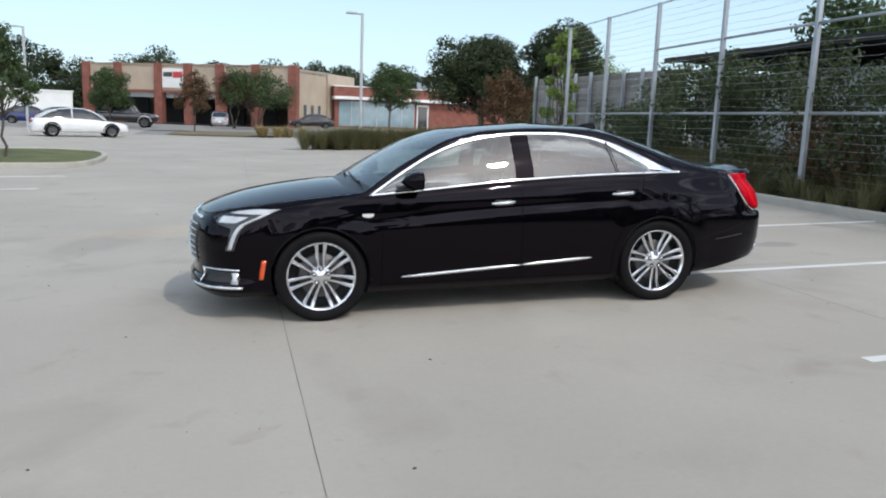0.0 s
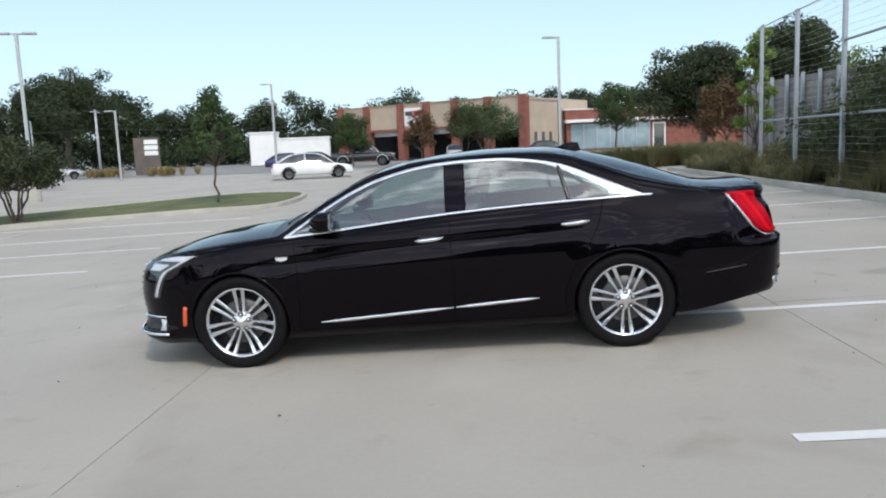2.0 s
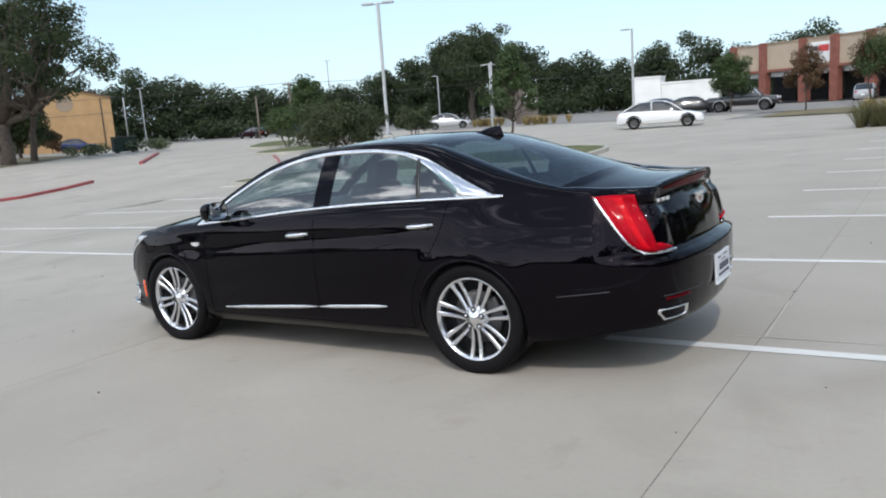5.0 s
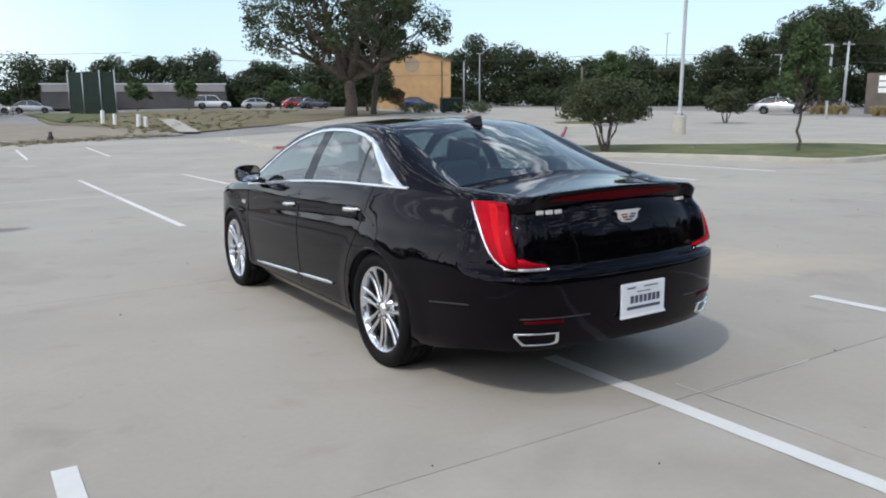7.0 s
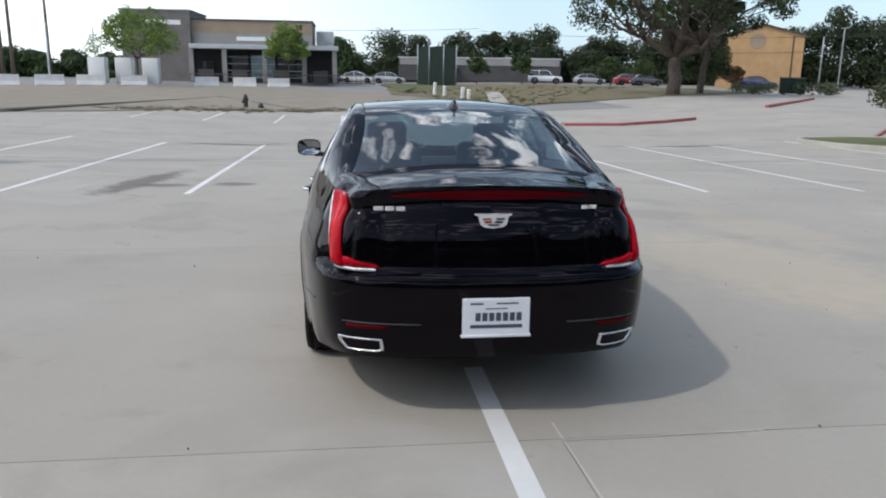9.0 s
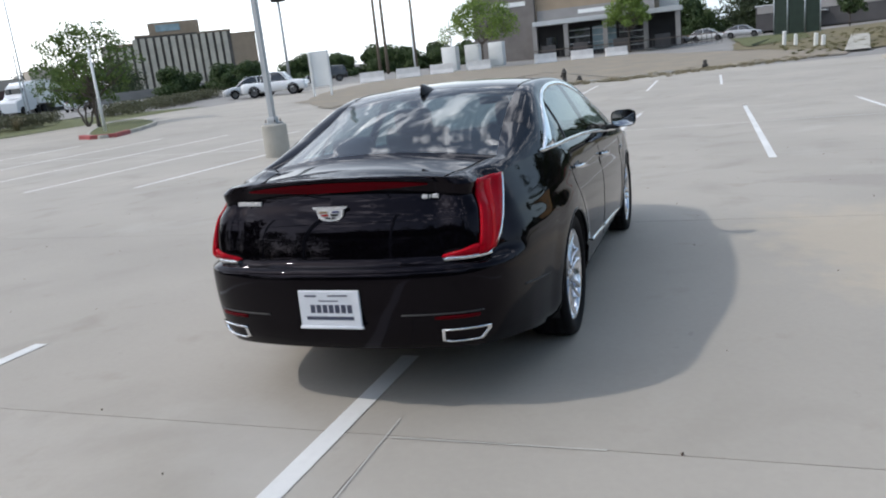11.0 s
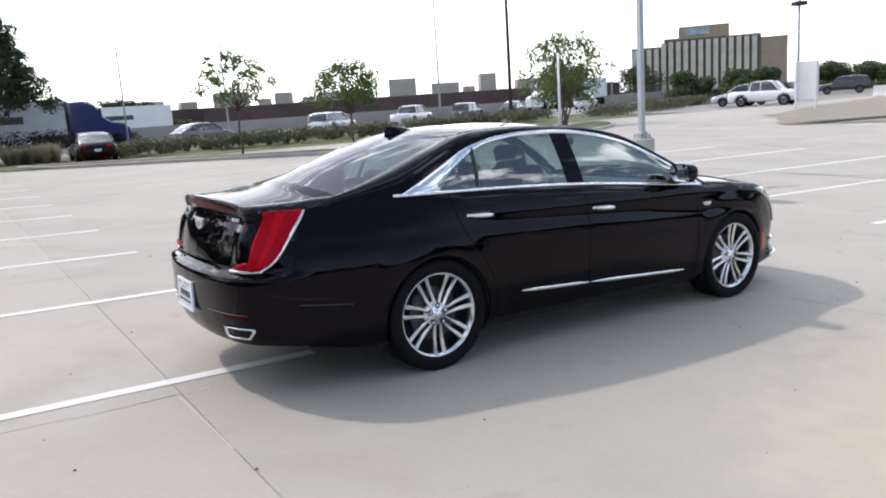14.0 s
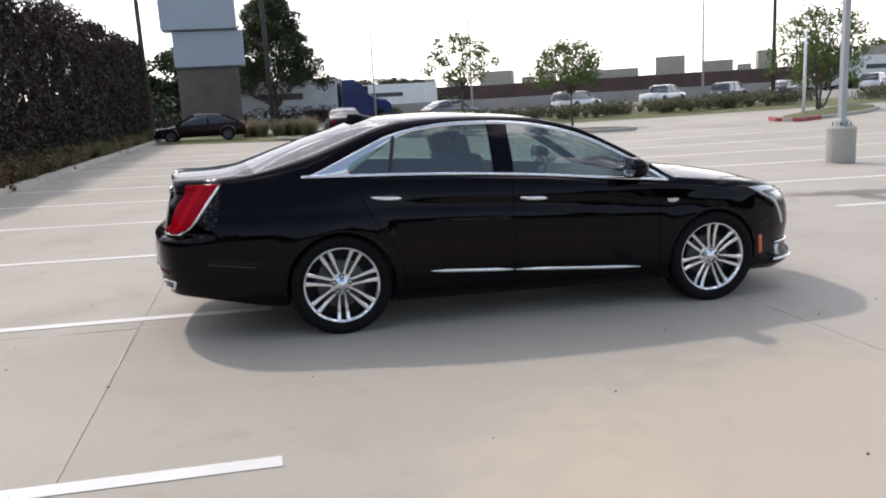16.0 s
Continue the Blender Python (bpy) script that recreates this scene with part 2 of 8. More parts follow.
M_LAMPDARK = material("lamp_smoked", (0.03, 0.032, 0.037), 0.10, var=0.3, scale=30, fine=90, coat=0.5)
M_GLASS_SIDE = glass_material("tinted_side_glass", (0.48, 0.60, 0.57), 0.19)
M_GLASS_REAR = glass_material("tinted_rear_glass", (0.36, 0.47, 0.54), 0.145)
M_GLASS_FRONT = glass_material("windscreen_glass", (0.60, 0.70, 0.70), 0.13)
M_LEATHER = material("black_leather", (0.035, 0.034, 0.034), 0.5, var=0.2, scale=10, fine=120, bump=0.1)
M_CARPET = material("dark_carpet", (0.02, 0.02, 0.021), 0.95, var=0.2, scale=10, fine=120)
M_HEADLINER = material("headliner", (0.16, 0.155, 0.15), 0.9, var=0.05, scale=4, fine=90)
M_PLATE = material("plate_white", (0.72, 0.75, 0.80), 0.4, var=0.04, scale=12, fine=70)
M_PLATEINK = material("plate_ink", (0.06, 0.07, 0.11), 0.5, var=0.1, scale=12, fine=70)
M_BADGE = material("badge_silver", (0.66, 0.66, 0.66), 0.35, metal=0.15, var=0.05, scale=20, fine=200, coat=0.6)
M_MIRROR = material("dim_mirror", (0.30, 0.32, 0.34), 0.04, metal=1.0, var=0.02)
M_GOLD = material("badge_gold", (0.50, 0.33, 0.12), 0.25, metal=0.8, var=0.05)
M_BADGERED = material("badge_red", (0.35, 0.02, 0.02), 0.25, var=0.05)
M_BADGEBLUE = material("badge_blue", (0.02, 0.03, 0.12), 0.25, var=0.05)


# ---- building helpers ----
def part(name, bm, mat, parent=None, label="", smooth=True, recalc=True):
    """Link a bmesh as one mesh object, under a thing or part when given."""
    if recalc:
        bmesh.ops.recalc_face_normals(bm, faces=bm.faces)
    me = bpy.data.meshes.new(name)
    bm.to_mesh(me)
    bm.free()
    mats = mat if isinstance(mat, (list, tuple)) else [mat]
    for m in mats:
        me.materials.append(m)
    if smooth:
        me.polygons.foreach_set("use_smooth", [True] * len(me.polygons))
    ob = new(name, me)
    if parent is not None:
        ob.parent = parent
    if label:
        ob["label"] = label
    return ob


def mesh_ob(name, verts, faces, mat, parent=None, label="", smooth=False):
    """An object straight from vertex and face lists."""
    me = bpy.data.meshes.new(name)
    me.from_pydata(verts, [], faces)
    me.update()
    for m in (mat if isinstance(mat, (list, tuple)) else [mat]):
        me.materials.append(m)
    if smooth:
        me.polygons.foreach_set("use_smooth", [True] * len(me.polygons))
    ob = new(name, me)
    if parent is not None:
        ob.parent = parent
    if label:
        ob["label"] = label
    return ob


def empty(name, m=None):
    e = new(name)
    e.empty_display_size = 0.2
    if m is not None:
        e.matrix_world = m
    return e


def box_bm(x0, x1, y0, y1, z0, z1, bevel=0.0, seg=2, bm=None):
    """A box between corners, its edges rounded by bevel."""
    b = bm or bmesh.new()
    r = bmesh.ops.create_cube(b, size=1.0)
    vs = r["verts"]
    for v in vs:
        v.co = Vector(((x0 + x1) / 2 + v.co.x * (x1 - x0), (y0 + y1) / 2 + v.co.y * (y1 - y0), (z0 + z1) / 2 + v.co.z * (z1 - z0)))
    if bevel > 0:
        es = {e for v in vs for e in v.link_edges}
        bmesh.ops.bevel(b, geom=list(es), offset=bevel, segments=seg, affect="EDGES", profile=0.5)
    return b


def tube_bm(pts, radius, sides=8, bm=None, cap=True):
    """A round tube through points; radius is one number or one for each point."""
    b = bm or bmesh.new()
    pts = [Vector(p) for p in pts]
    rings = []
    up = Vector((0, 0, 1))
    for i, p in enumerate(pts):
        d = (pts[min(i + 1, len(pts) - 1)] - pts[max(i - 1, 0)]).normalized()
        ref = up if abs(d.dot(up)) < 0.95 else Vector((1, 0, 0))
        a = d.cross(ref).normalized()
        c = d.cross(a).normalized()
        r = radius[i] if isinstance(radius, (list, tuple)) else radius
        rings.append([b.verts.new(p + a * (r * math.cos(k * math.tau / sides)) + c * (r * math.sin(k * math.tau / sides))) for k in range(sides)])
    for u, w in zip(rings, rings[1:]):
        for k in range(sides):
            b.faces.new((u[k], u[(k + 1) % sides], w[(k + 1) % sides], w[k]))
    if cap:
        b.faces.new(rings[0][::-1])
        b.faces.new(rings[-1])
    return b


def lathe_bm(profile, sides=48, axis="Y", bm=None):
    """Turn a profile of (radius, height) round an axis."""
    b = bm or bmesh.new()
    rings = []
    for r, h in profile:
        ring = []
        for k in range(sides):
            a = k * math.tau / sides
            p = (r * math.cos(a), h, r * math.sin(a)) if axis == "Y" else (r * math.cos(a), r * math.sin(a), h)
            ring.append(b.verts.new(p))
        rings.append(ring)
    for u, w in zip(rings, rings[1:]):
        for k in range(sides):
            b.faces.new((u[k], u[(k + 1) % sides], w[(k + 1) % sides], w[k]))
    return b


def grid_bm(rows, bm=None, closed=False):
    """Quads over a grid of points (rows of equal length)."""
    b = bm or bmesh.new()
    vs = [[b.verts.new(p) for p in r] for r in rows]
    for u, w in zip(vs, vs[1:]):
        m = len(u)
        for k in range(m if closed else m - 1):
            q = (u[k], u[(k + 1) % m], w[(k + 1) % m], w[k])
            b.faces.new(q)
    return b


def smoothly(pts):
    """A shape-keeping cubic curve through (x, value) points."""
    xs, ys = np.array([p[0] for p in pts], float), np.array([p[1] for p in pts], float)
    h, d = np.diff(xs), np.diff(ys) / np.diff(xs)
    m = np.zeros(len(xs))
    for i in range(1, len(xs) - 1):
        if d[i - 1] * d[i] > 0:
            w1, w2 = 2 * h[i] + h[i - 1], h[i] + 2 * h[i - 1]
            m[i] = (w1 + w2) / (w1 / d[i - 1] + w2 / d[i])
    m[0], m[-1] = d[0], d[-1]

    def f(x):
        x = min(max(x, xs[0]), xs[-1])
        i = min(int(np.searchsorted(xs, x, side="right")) - 1, len(xs) - 2)
        t = (x - xs[i]) / h[i]
        return float((1 + 2 * t) * (1 - t) ** 2 * ys[i] + t * (1 - t) ** 2 * h[i] * m[i] + t * t * (3 - 2 * t) * ys[i + 1] + t * t * (t - 1) * h[i] * m[i + 1])

    return f


def step(a, b, x):
    t = min(max((x - a) / (b - a), 0.0), 1.0)
    return t * t * (3 - 2 * t)


# ---- ground ----
SLOPE = math.tan(radians(1.8))


def ground_z(x, y):
    """The lot falls gently from the planting bed towards the street, and evens out to both sides."""
    w = float(np.interp(y, [-22, -9, -4, 10, 22], [0.1, 0.6, 1, 1, 0.1]))
    z = SLOPE * max(-19.0, min(9.0, x))
    if x < 0:
        z *= w
    if x < -40:
        z *= float(np.interp(-x, [40, 90], [1, 0.5]))
    return z


def sheet(name, x0, x1, y0, y1, lift, mat, nx=12, ny=12, thick=0.0, kind="structure", label="", category=""):
    """A patch of ground cover that follows the fall of the lot."""
    rows = []
    for i in range(nx + 1):
        x = x0 + (x1 - x0) * i / nx
        rows.append([(x, y0 + (y1 - y0) * j / ny, ground_z(x, y0 + (y1 - y0) * j / ny) + lift) for j in range(ny + 1)])
    bm = grid_bm(rows)
    if thick:
        r = bmesh.ops.extrude_face_region(bm, geom=bm.faces[:])
        for v in r["geom"]:
            if isinstance(v, bmesh.types.BMVert):
                v.co.z -= thick
    ob = part(name, bm, mat, smooth=True)
    return tagged(ob, label, category, kind=kind)


def ground_sheet():
    cuts = sorted({-1500, -800, -400, -220, -140, -100, -70, *range(-60, 64, 2), 70, 100, 140, 220, 400, 800, 1500})
    rows = [[(x, y, ground_z(x, y) - 0.02) for y in cuts] for x in cuts]
    bm = grid_bm(rows)
    tagged(part("ground", bm, M_ASPHALT), "weathered grey pavement reaching out to the street", "ground", kind="structure")


ground_sheet()

LOT = empty("pavement")
tagged(LOT, "pale concrete parking lot of large cast slabs", "pavement", kind="structure")
SLAB_X = [-1.71 + 4.555 * k for k in range(-8, 3)]
SLAB_Y = [0.285 + 4.555 * k for k in range(-8, 8)]
LONG_Y = [0.285 + 4.555 * k for k in (-8, -5, -2, 2, 5, 7)]


def slabs():
    for xa, xb in zip(SLAB_X, SLAB_X[1:]):
        cuts = SLAB_Y if xa > 2 else LONG_Y
        for ya, yb in zip(cuts, cuts[1:]):
            g = 0.003
            ny = 6 if xa > 2 else 14
            rows = []
            for i in range(7):
                x = xa + g + (xb - xa - 2 * g) * i / 6
                rows.append([(x, ya + g + (yb - ya - 2 * g) * j / ny, ground_z(x, ya + (yb - ya) * j / ny)) for j in range(ny + 1)])
            bm = grid_bm(rows)
            r = bmesh.ops.extrude_edge_only(bm, edges=[e for e in bm.edges if e.is_boundary])
            for v in r["geom"]:
                if isinstance(v, bmesh.types.BMVert):
                    v.co.z -= 0.03
            part("slab", bm, M_CONCRETE, LOT, smooth=False)


slabs()


def joint_filler():
    """Grey filler just below the slab faces, in every joint."""
    bm = bmesh.new()

    def strip(p, q):
        n = 40
        d = (Vector(q) - Vector(p)).normalized()
        s = Vector((-d.y, d.x)) * 0.007
        rows = []
        for i in range(n + 1):
            c = Vector(p).lerp(Vector(q), i / n)
            rows.append([(c.x + k * s.x, c.y + k * s.y, ground_z(c.x, c.y) - 0.0035) for k in (-1, 1)])
        grid_bm(rows, bm)

    for x in SLAB_X[1:-1]:
        strip((x, LONG_Y[0]), (x, LONG_Y[-1]))
    for xa, xb in zip(SLAB_X, SLAB_X[1:]):
        for y in (SLAB_Y if xa > 2 else LONG_Y)[1:-1]:
            strip((xa, y), (xb, y))
    part("joint_filler", bm, M_JOINT, LOT)


joint_filler()


def stall_line(x0, x1, y0, y1=None, w=0.105, mat=None, label="painted white parking stall line on concrete"):
    y1 = y0 if y1 is None else y1
    n = 14
    d = Vector((x1 - x0, y1 - y0, 0)).normalized()
    s = Vector((-d.y, d.x, 0)) * (w / 2)
    rows = []
    for i in range(n + 1):
        p = Vector((x0 + (x1 - x0) * i / n, y0 + (y1 - y0) * i / n, 0))
        e = random.uniform(-0.003, 0.003)
        rows.append([(q.x, q.y, ground_z(q.x, q.y) + 0.004) for q in (p - s * (1 + e), p + s * (1 + e))])
    ob = part("parking_line", grid_bm(rows), mat or M_LINE, smooth=False)
    return tagged(ob, label, "parking line", group="parking stall lines", kind="structure")


for k in range(-8, 10):
    stall_line(1.9, 7.3, 0.03 + 2.74 * k)
for k in range(-7, 6):
    stall_line(-5.9, -17.6, -0.33 + 2.75 * k)
for k in range(-6, 2):
    stall_line(-26.6, -32.8, -0.9 + 2.8 * k, mat=M_LINE if k > -4 else M_LINE_OLD)
stall_line(-11.75, -11.75, -19.5, 13.0, w=0.09, mat=M_LINE_OLD, label="faded white cross line between two rows of stalls")
stall_line(2.68, 3.5, 0.285, 0.30, w=0.009, mat=M_LINE_OLD, label="thin pale scratch along a slab joint")
stall_line(2.87, 2.85, 0.29, 1.25, w=0.009, mat=M_LINE_OLD, label="thin pale scratch along a slab joint")


def lot_debris():
    """Small dry leaf bits and grit lying on the concrete."""
    rng = np.random.default_rng(5)
    vs, fs = [], []
    for _ in range(150):
        x, y = rng.uniform(-8, 6.8), rng.uniform(-9, 9)
        if abs(x) < 2.8 and abs(y) < 1.1:
            continue
        r, a = rng.uniform(0.006, 0.020), rng.uniform(0, 6.28)
        i, g = len(vs), ground_z(x, y)
        for k in range(5):
            q = a + k * 1.2566
            rr = r * rng.uniform(0.5, 1.0)
            vs.append((x + rr * math.cos(q), y + 0.6 * rr * math.sin(q), g + 0.001 + 0.4 * r * rng.random()))
        vs.append((x, y, g + 0.004 + 0.5 * r))
        fs += [(i + k, i + (k + 1) % 5, i + 5) for k in range(5)]
    tagged(mesh_ob("lot_debris", vs, fs, M_MULCH), "scattered dry leaf bits and grit on concrete", "debris", kind="stuff")


lot_debris()


# ---- the black sedan ----
# Its own frame: x runs from nose (-) to tail (+), z up from the ground under it.
def spline_path(pts):
    d = [0.0]
    for a, b in zip(pts, pts[1:]):
        d.append(d[-1] + math.dist(a, b))
    fx, fy = smoothly([(t, p[0]) for t, p in zip(d, pts)]), smoothly([(t, p[1]) for t, p in zip(d, pts)])
    return fx, fy, d[-1]


PLAN = [(-2.41, 0), (-2.397, 0.2), (-2.362, 0.42), (-2.285, 0.62), (-2.16, 0.755), (-1.97, 0.845), (-1.7, 0.893), (-1.42, 0.914), (-0.8, 0.921), (0, 0.924), (0.8, 0.926), (1.42, 0.926),
        (1.75, 0.912), (2.05, 0.876), (2.3, 0.827), (2.45, 0.778), (2.55, 0.705), (2.62, 0.578), (2.665, 0.38), (2.685, 0.18), (2.69, 0)]
plan_x, plan_y, PLAN_LEN = spline_path(PLAN)
top_z = smoothly([(-2.41, 0.79), (-2.28, 0.805), (-2.1, 0.835), (-1.65, 0.888), (-1.3, 0.922), (-1.04, 0.947), (-0.67, 0.976), (0.13, 1.04), (0.755, 1.069), (1.28, 1.081), (1.6, 1.084), (2.1, 1.066), (2.35, 1.052), (2.55, 1.052), (2.62, 1.066), (2.665, 1.088), (2.69, 1.102)])
low_z = smoothly([(-2.41, 0.17), (-2.1, 0.18), (-1.9, 0.19), (-1.0, 0.185), (0, 0.185), (1.0, 0.19), (1.9, 0.23), (2.3, 0.295), (2.69, 0.325)])
in_side = smoothly([(0.15, 0.13), (0.19, 0.105), (0.24, 0.05), (0.30, 0.026), (0.40, 0.014), (0.52, 0.003), (0.66, 0.0), (0.78, 0.006), (0.86, 0.018), (0.90, 0.022), (0.95, 0.034), (1.0, 0.05), (1.10, 0.085)])
in_nose = smoothly([(0.15, 0.13), (0.2, 0.05), (0.25, 0.0), (0.30, 0.005), (0.34, 0.04), (0.45, 0.03), (0.55, 0.02), (0.66, 0.03), (0.74, 0.055), (0.79, 0.085), (0.85, 0.12)])
in_tail = smoothly([(0.25, 0.14), (0.30, 0.07), (0.36, 0.035), (0.45, 0.015), (0.56, 0.003), (0.66, 0.0), (0.70, 0.005), (0.722, 0.064), (0.74, 0.077), (0.76, 0.079), (0.85, 0.093), (0.95, 0.122), (1.03, 0.158), (1.06, 0.163), (1.078, 0.155), (1.11, 0.150)])


def skin(s, z, lift=0.0):
    """A point of the car's side, nose or tail: s metres round the plan from the middle of the nose, at height z."""
    x, y = plan_x(s), plan_y(s)
    e = 0.004
    tx, ty = plan_x(min(s + e, PLAN_LEN)) - plan_x(max(s - e, 0)), plan_y(min(s + e, PLAN_LEN)) - plan_y(max(s - e, 0))
    q = math.hypot(tx, ty) or 1
    nx, ny = -ty / q, tx / q
    if s < 0.01:
        nx, ny = -1, 0
    if s > PLAN_LEN - 0.01:
        nx, ny = 1, 0
    wn, wt_ = step(-1.75, -2.25, x), step(2.2, 2.52, x)
    zt = top_z(x)
    d = wn * in_nose(z) + wt_ * in_tail(z + (1.105 - zt) * step(0.92, 1.03, z) * wt_) + (1 - wn - wt_) * in_side(z)
    if y > 0.5:
        d += 0.062 * step(0.68, 1.08, z) * step(1.1, 2.0, x) * (1 - step(2.3, 2.48, x))
    # the lamp corners stand back beyond the trunk face
    d -= 0.046 * step(0.52, 0.68, y) * step(0.71, 0.77, z) * step(2.40, 2.54, x)
    r = max(0.0, 1 - (zt - z) / 0.05)
    d += 0.018 * r * r * (1 - wt_) * (1 - step(1.0, 1.6, x))
    # flared arches
    for cx in (-1.4185, 1.4185):
        rr = math.hypot(x - cx, z - 0.345)
        if y > 0.5:
            d -= 0.005 * (1 + math.cos(math.pi * min(1.0, abs(rr - 0.39) / 0.17)))
    # pressed line that climbs along the doors
    if y > 0.6 and -1.75 < x < 2.25:
        zl = 0.80 + 0.062 * (x + 1.2)
        u = (z - zl) / 0.05
        d += 0.008 * math.exp(-((u + 0.9) ** 2)) * step(-1.75, -1.2, x) * (1 - step(0.9, 1.7, x))
    d -= lift
    return Vector((x + nx * -d, y + ny * -d, z))


def s_at_x(x):
    """Where the plan passes x, on the flank."""
    a, b = 0.0, PLAN_LEN
    for _ in range(40):
        m = (a + b) / 2
        if plan_x(m) < x:
            a = m
        else:
            b = m
    return (a + b) / 2


def s_nose(y):
    a, b = 0.0, PLAN_LEN * 0.4
    for _ in range(40):
        m = (a + b) / 2
        if plan_y(m) < y:
            a = m
        else:
            b = m
    return (a + b) / 2


def s_tail(y):
    a, b = PLAN_LEN * 0.7, PLAN_LEN
    for _ in range(40):
        m = (a + b) / 2
        if plan_y(m) > y:
            a = m
        else:
            b = m
    return (a + b) / 2


def both(p, side):
    return Vector((p[0], p[1] * side, p[2]))


CAR = empty("sedan", pose(0, 0, 0, 0, -1.8, 0))
tagged(CAR, "glossy black four-door luxury sedan with chrome trim, parked on concrete", "car")

ARCH_R = 0.378
NS, NV = 330, 46
STATIONS = [PLAN_LEN * i / NS for i in range(NS + 1)]
COLS = []
for s_ in STATIONS:
    x_ = plan_x(s_)
    za, zb = low_z(x_), top_z(x_)
    COLS.append([skin(s_, za + (zb - za) * j / NV) for j in range(NV + 1)])


def sort_flank(x, z):
    """Which pressed panel a place on the flank belongs to."""
    if z < 0.262 or x < -0.965 or z > 1.3:
        return "fender"
    if x < 0.185:
        return "front_door"
    edge = smoothly([(0.26, 0.99), (0.40, 0.985), (0.55, 1.03), (0.66, 1.09), (0.80, 1.19), (0.95, 1.26), (1.12, 1.30)])(z)
    return "rear_door" if x < edge else "fender"


def car_body():
    faces = {}
    for i in range(NS):
        for j in range(NV):
            c = (COLS[i][j] + COLS[i + 1][j + 1]) / 2
            if c.y > 0.5 and any(math.hypot(c.x - cx, c.z - 0.345) < ARCH_R for cx in (-1.4185, 1.4185)):
                continue
            if c.x < -2.05 and c.y < 0.9:
                k = "front_bumper"
            elif c.x > 2.36:
                k = "rear_bumper" if c.z < 0.715 else "trunk_face"
            else:
                k = sort_flank(c.x, c.z)
            faces.setdefault(k, []).append((i, j))

    def point(i, j, side):
        p = COLS[i][j].copy()
        if p.y > 0.5:
            for cx in (-1.4185, 1.4185):
                dx, dz = p.x - cx, p.z - 0.345
                r = math.hypot(dx, dz)
                if 1e-6 < r < ARCH_R + 0.004:
                    p.x, p.z = cx + dx / r * ARCH_R, 0.345 + dz / r * ARCH_R
        p.y *= side
        return p

    names = {"fender": ("fender_panel", ""), "front_door": ("front_door", ""), "rear_door": ("rear_door", ""), "front_bumper": ("front_bumper", ""), "rear_bumper": ("rear_bumper", ""), "trunk_face": ("trunk_face", "")}
    doors = {}
    for k, quads in faces.items():
        for sides in (((1,), (-1,)) if k.endswith("door") else ((1, -1),)):
            vs, fs, idx = [], [], {}
            for side in sides:
                for i, j in quads:
                    q = []
                    for a, b in ((i, j), (i + 1, j), (i + 1, j + 1), (i, j + 1)):
                        key = (a, b, side if COLS[a][b].y > 1e-4 else 0)
                        if key not in idx:
                            idx[key] = len(vs)
                            vs.append(point(a, b, side))
                        q.append(idx[key])
                    if len(set(q)) == 4:
                        fs.append(q if side > 0 else q[::-1])
            ob = mesh_ob(names[k][0], vs, fs, M_PAINT, CAR, smooth=True)
            if k.endswith("door"):
                doors[(k, sides[0])] = ob
    return doors


DOORS = car_body()

# upper body: belt, window top, roof rail, middle line
win_top = smoothly([(-1.04, 0.95), (-0.88, 1.05), (-0.71, 1.152), (-0.52, 1.25), (-0.34, 1.32), (-0.09, 1.38), (0.147, 1.409), (0.306, 1.415), (0.55, 1.412), (0.78, 1.39), (1.02, 1.338), (1.26, 1.238), (1.50, 1.128), (1.60, 1.085)])
rail_y = smoothly([(-1.12, 0.80), (-1.0, 0.768), (-0.7, 0.69), (-0.35, 0.62), (0, 0.585), (0.5, 0.565), (1.0, 0.55), (1.3, 0.552), (1.6, 0.575), (1.9, 0.615), (2.06, 0.64)])
rail_z = smoothly([(-1.12, 0.968), (-1.0, 1.055), (-0.7, 1.226), (-0.35, 1.376), (0, 1.434), (0.5, 1.452), (0.9, 1.44), (1.1, 1.412), (1.3, 1.352), (1.6, 1.248), (1.9, 1.148), (2.06, 1.103)])
mid_z = smoothly([(-2.32, 0.795), (-2.2, 0.848), (-2.05, 0.895), (-1.88, 0.936), (-1.61, 0.980), (-1.31, 1.013), (-1.12, 1.028), (-1.0, 1.085), (-0.882, 1.155), (-0.611, 1.29), (-0.393, 1.378), (-0.206, 1.43), (0.19, 1.472), (0.5, 1.486), (0.9, 1.473), (1.1, 1.452), (1.45, 1.364), (1.6, 1.318), (1.8, 1.25), (2.0, 1.178), (2.12, 1.142), (2.25, 1.124), (2.4, 1.117), (2.55, 1.115), (2.62, 1.108)])
sweep_x = smoothly([(-2.4, 0), (-1.5, 0.0), (-1.12, 0.05), (-0.6, 0.04), (0.2, 0.0), (0.9, -0.02), (1.15, -0.05), (2.06, -0.09), (2.25, -0.03), (2.5, 0)])
NA, NB, NC = 8, 6, 18


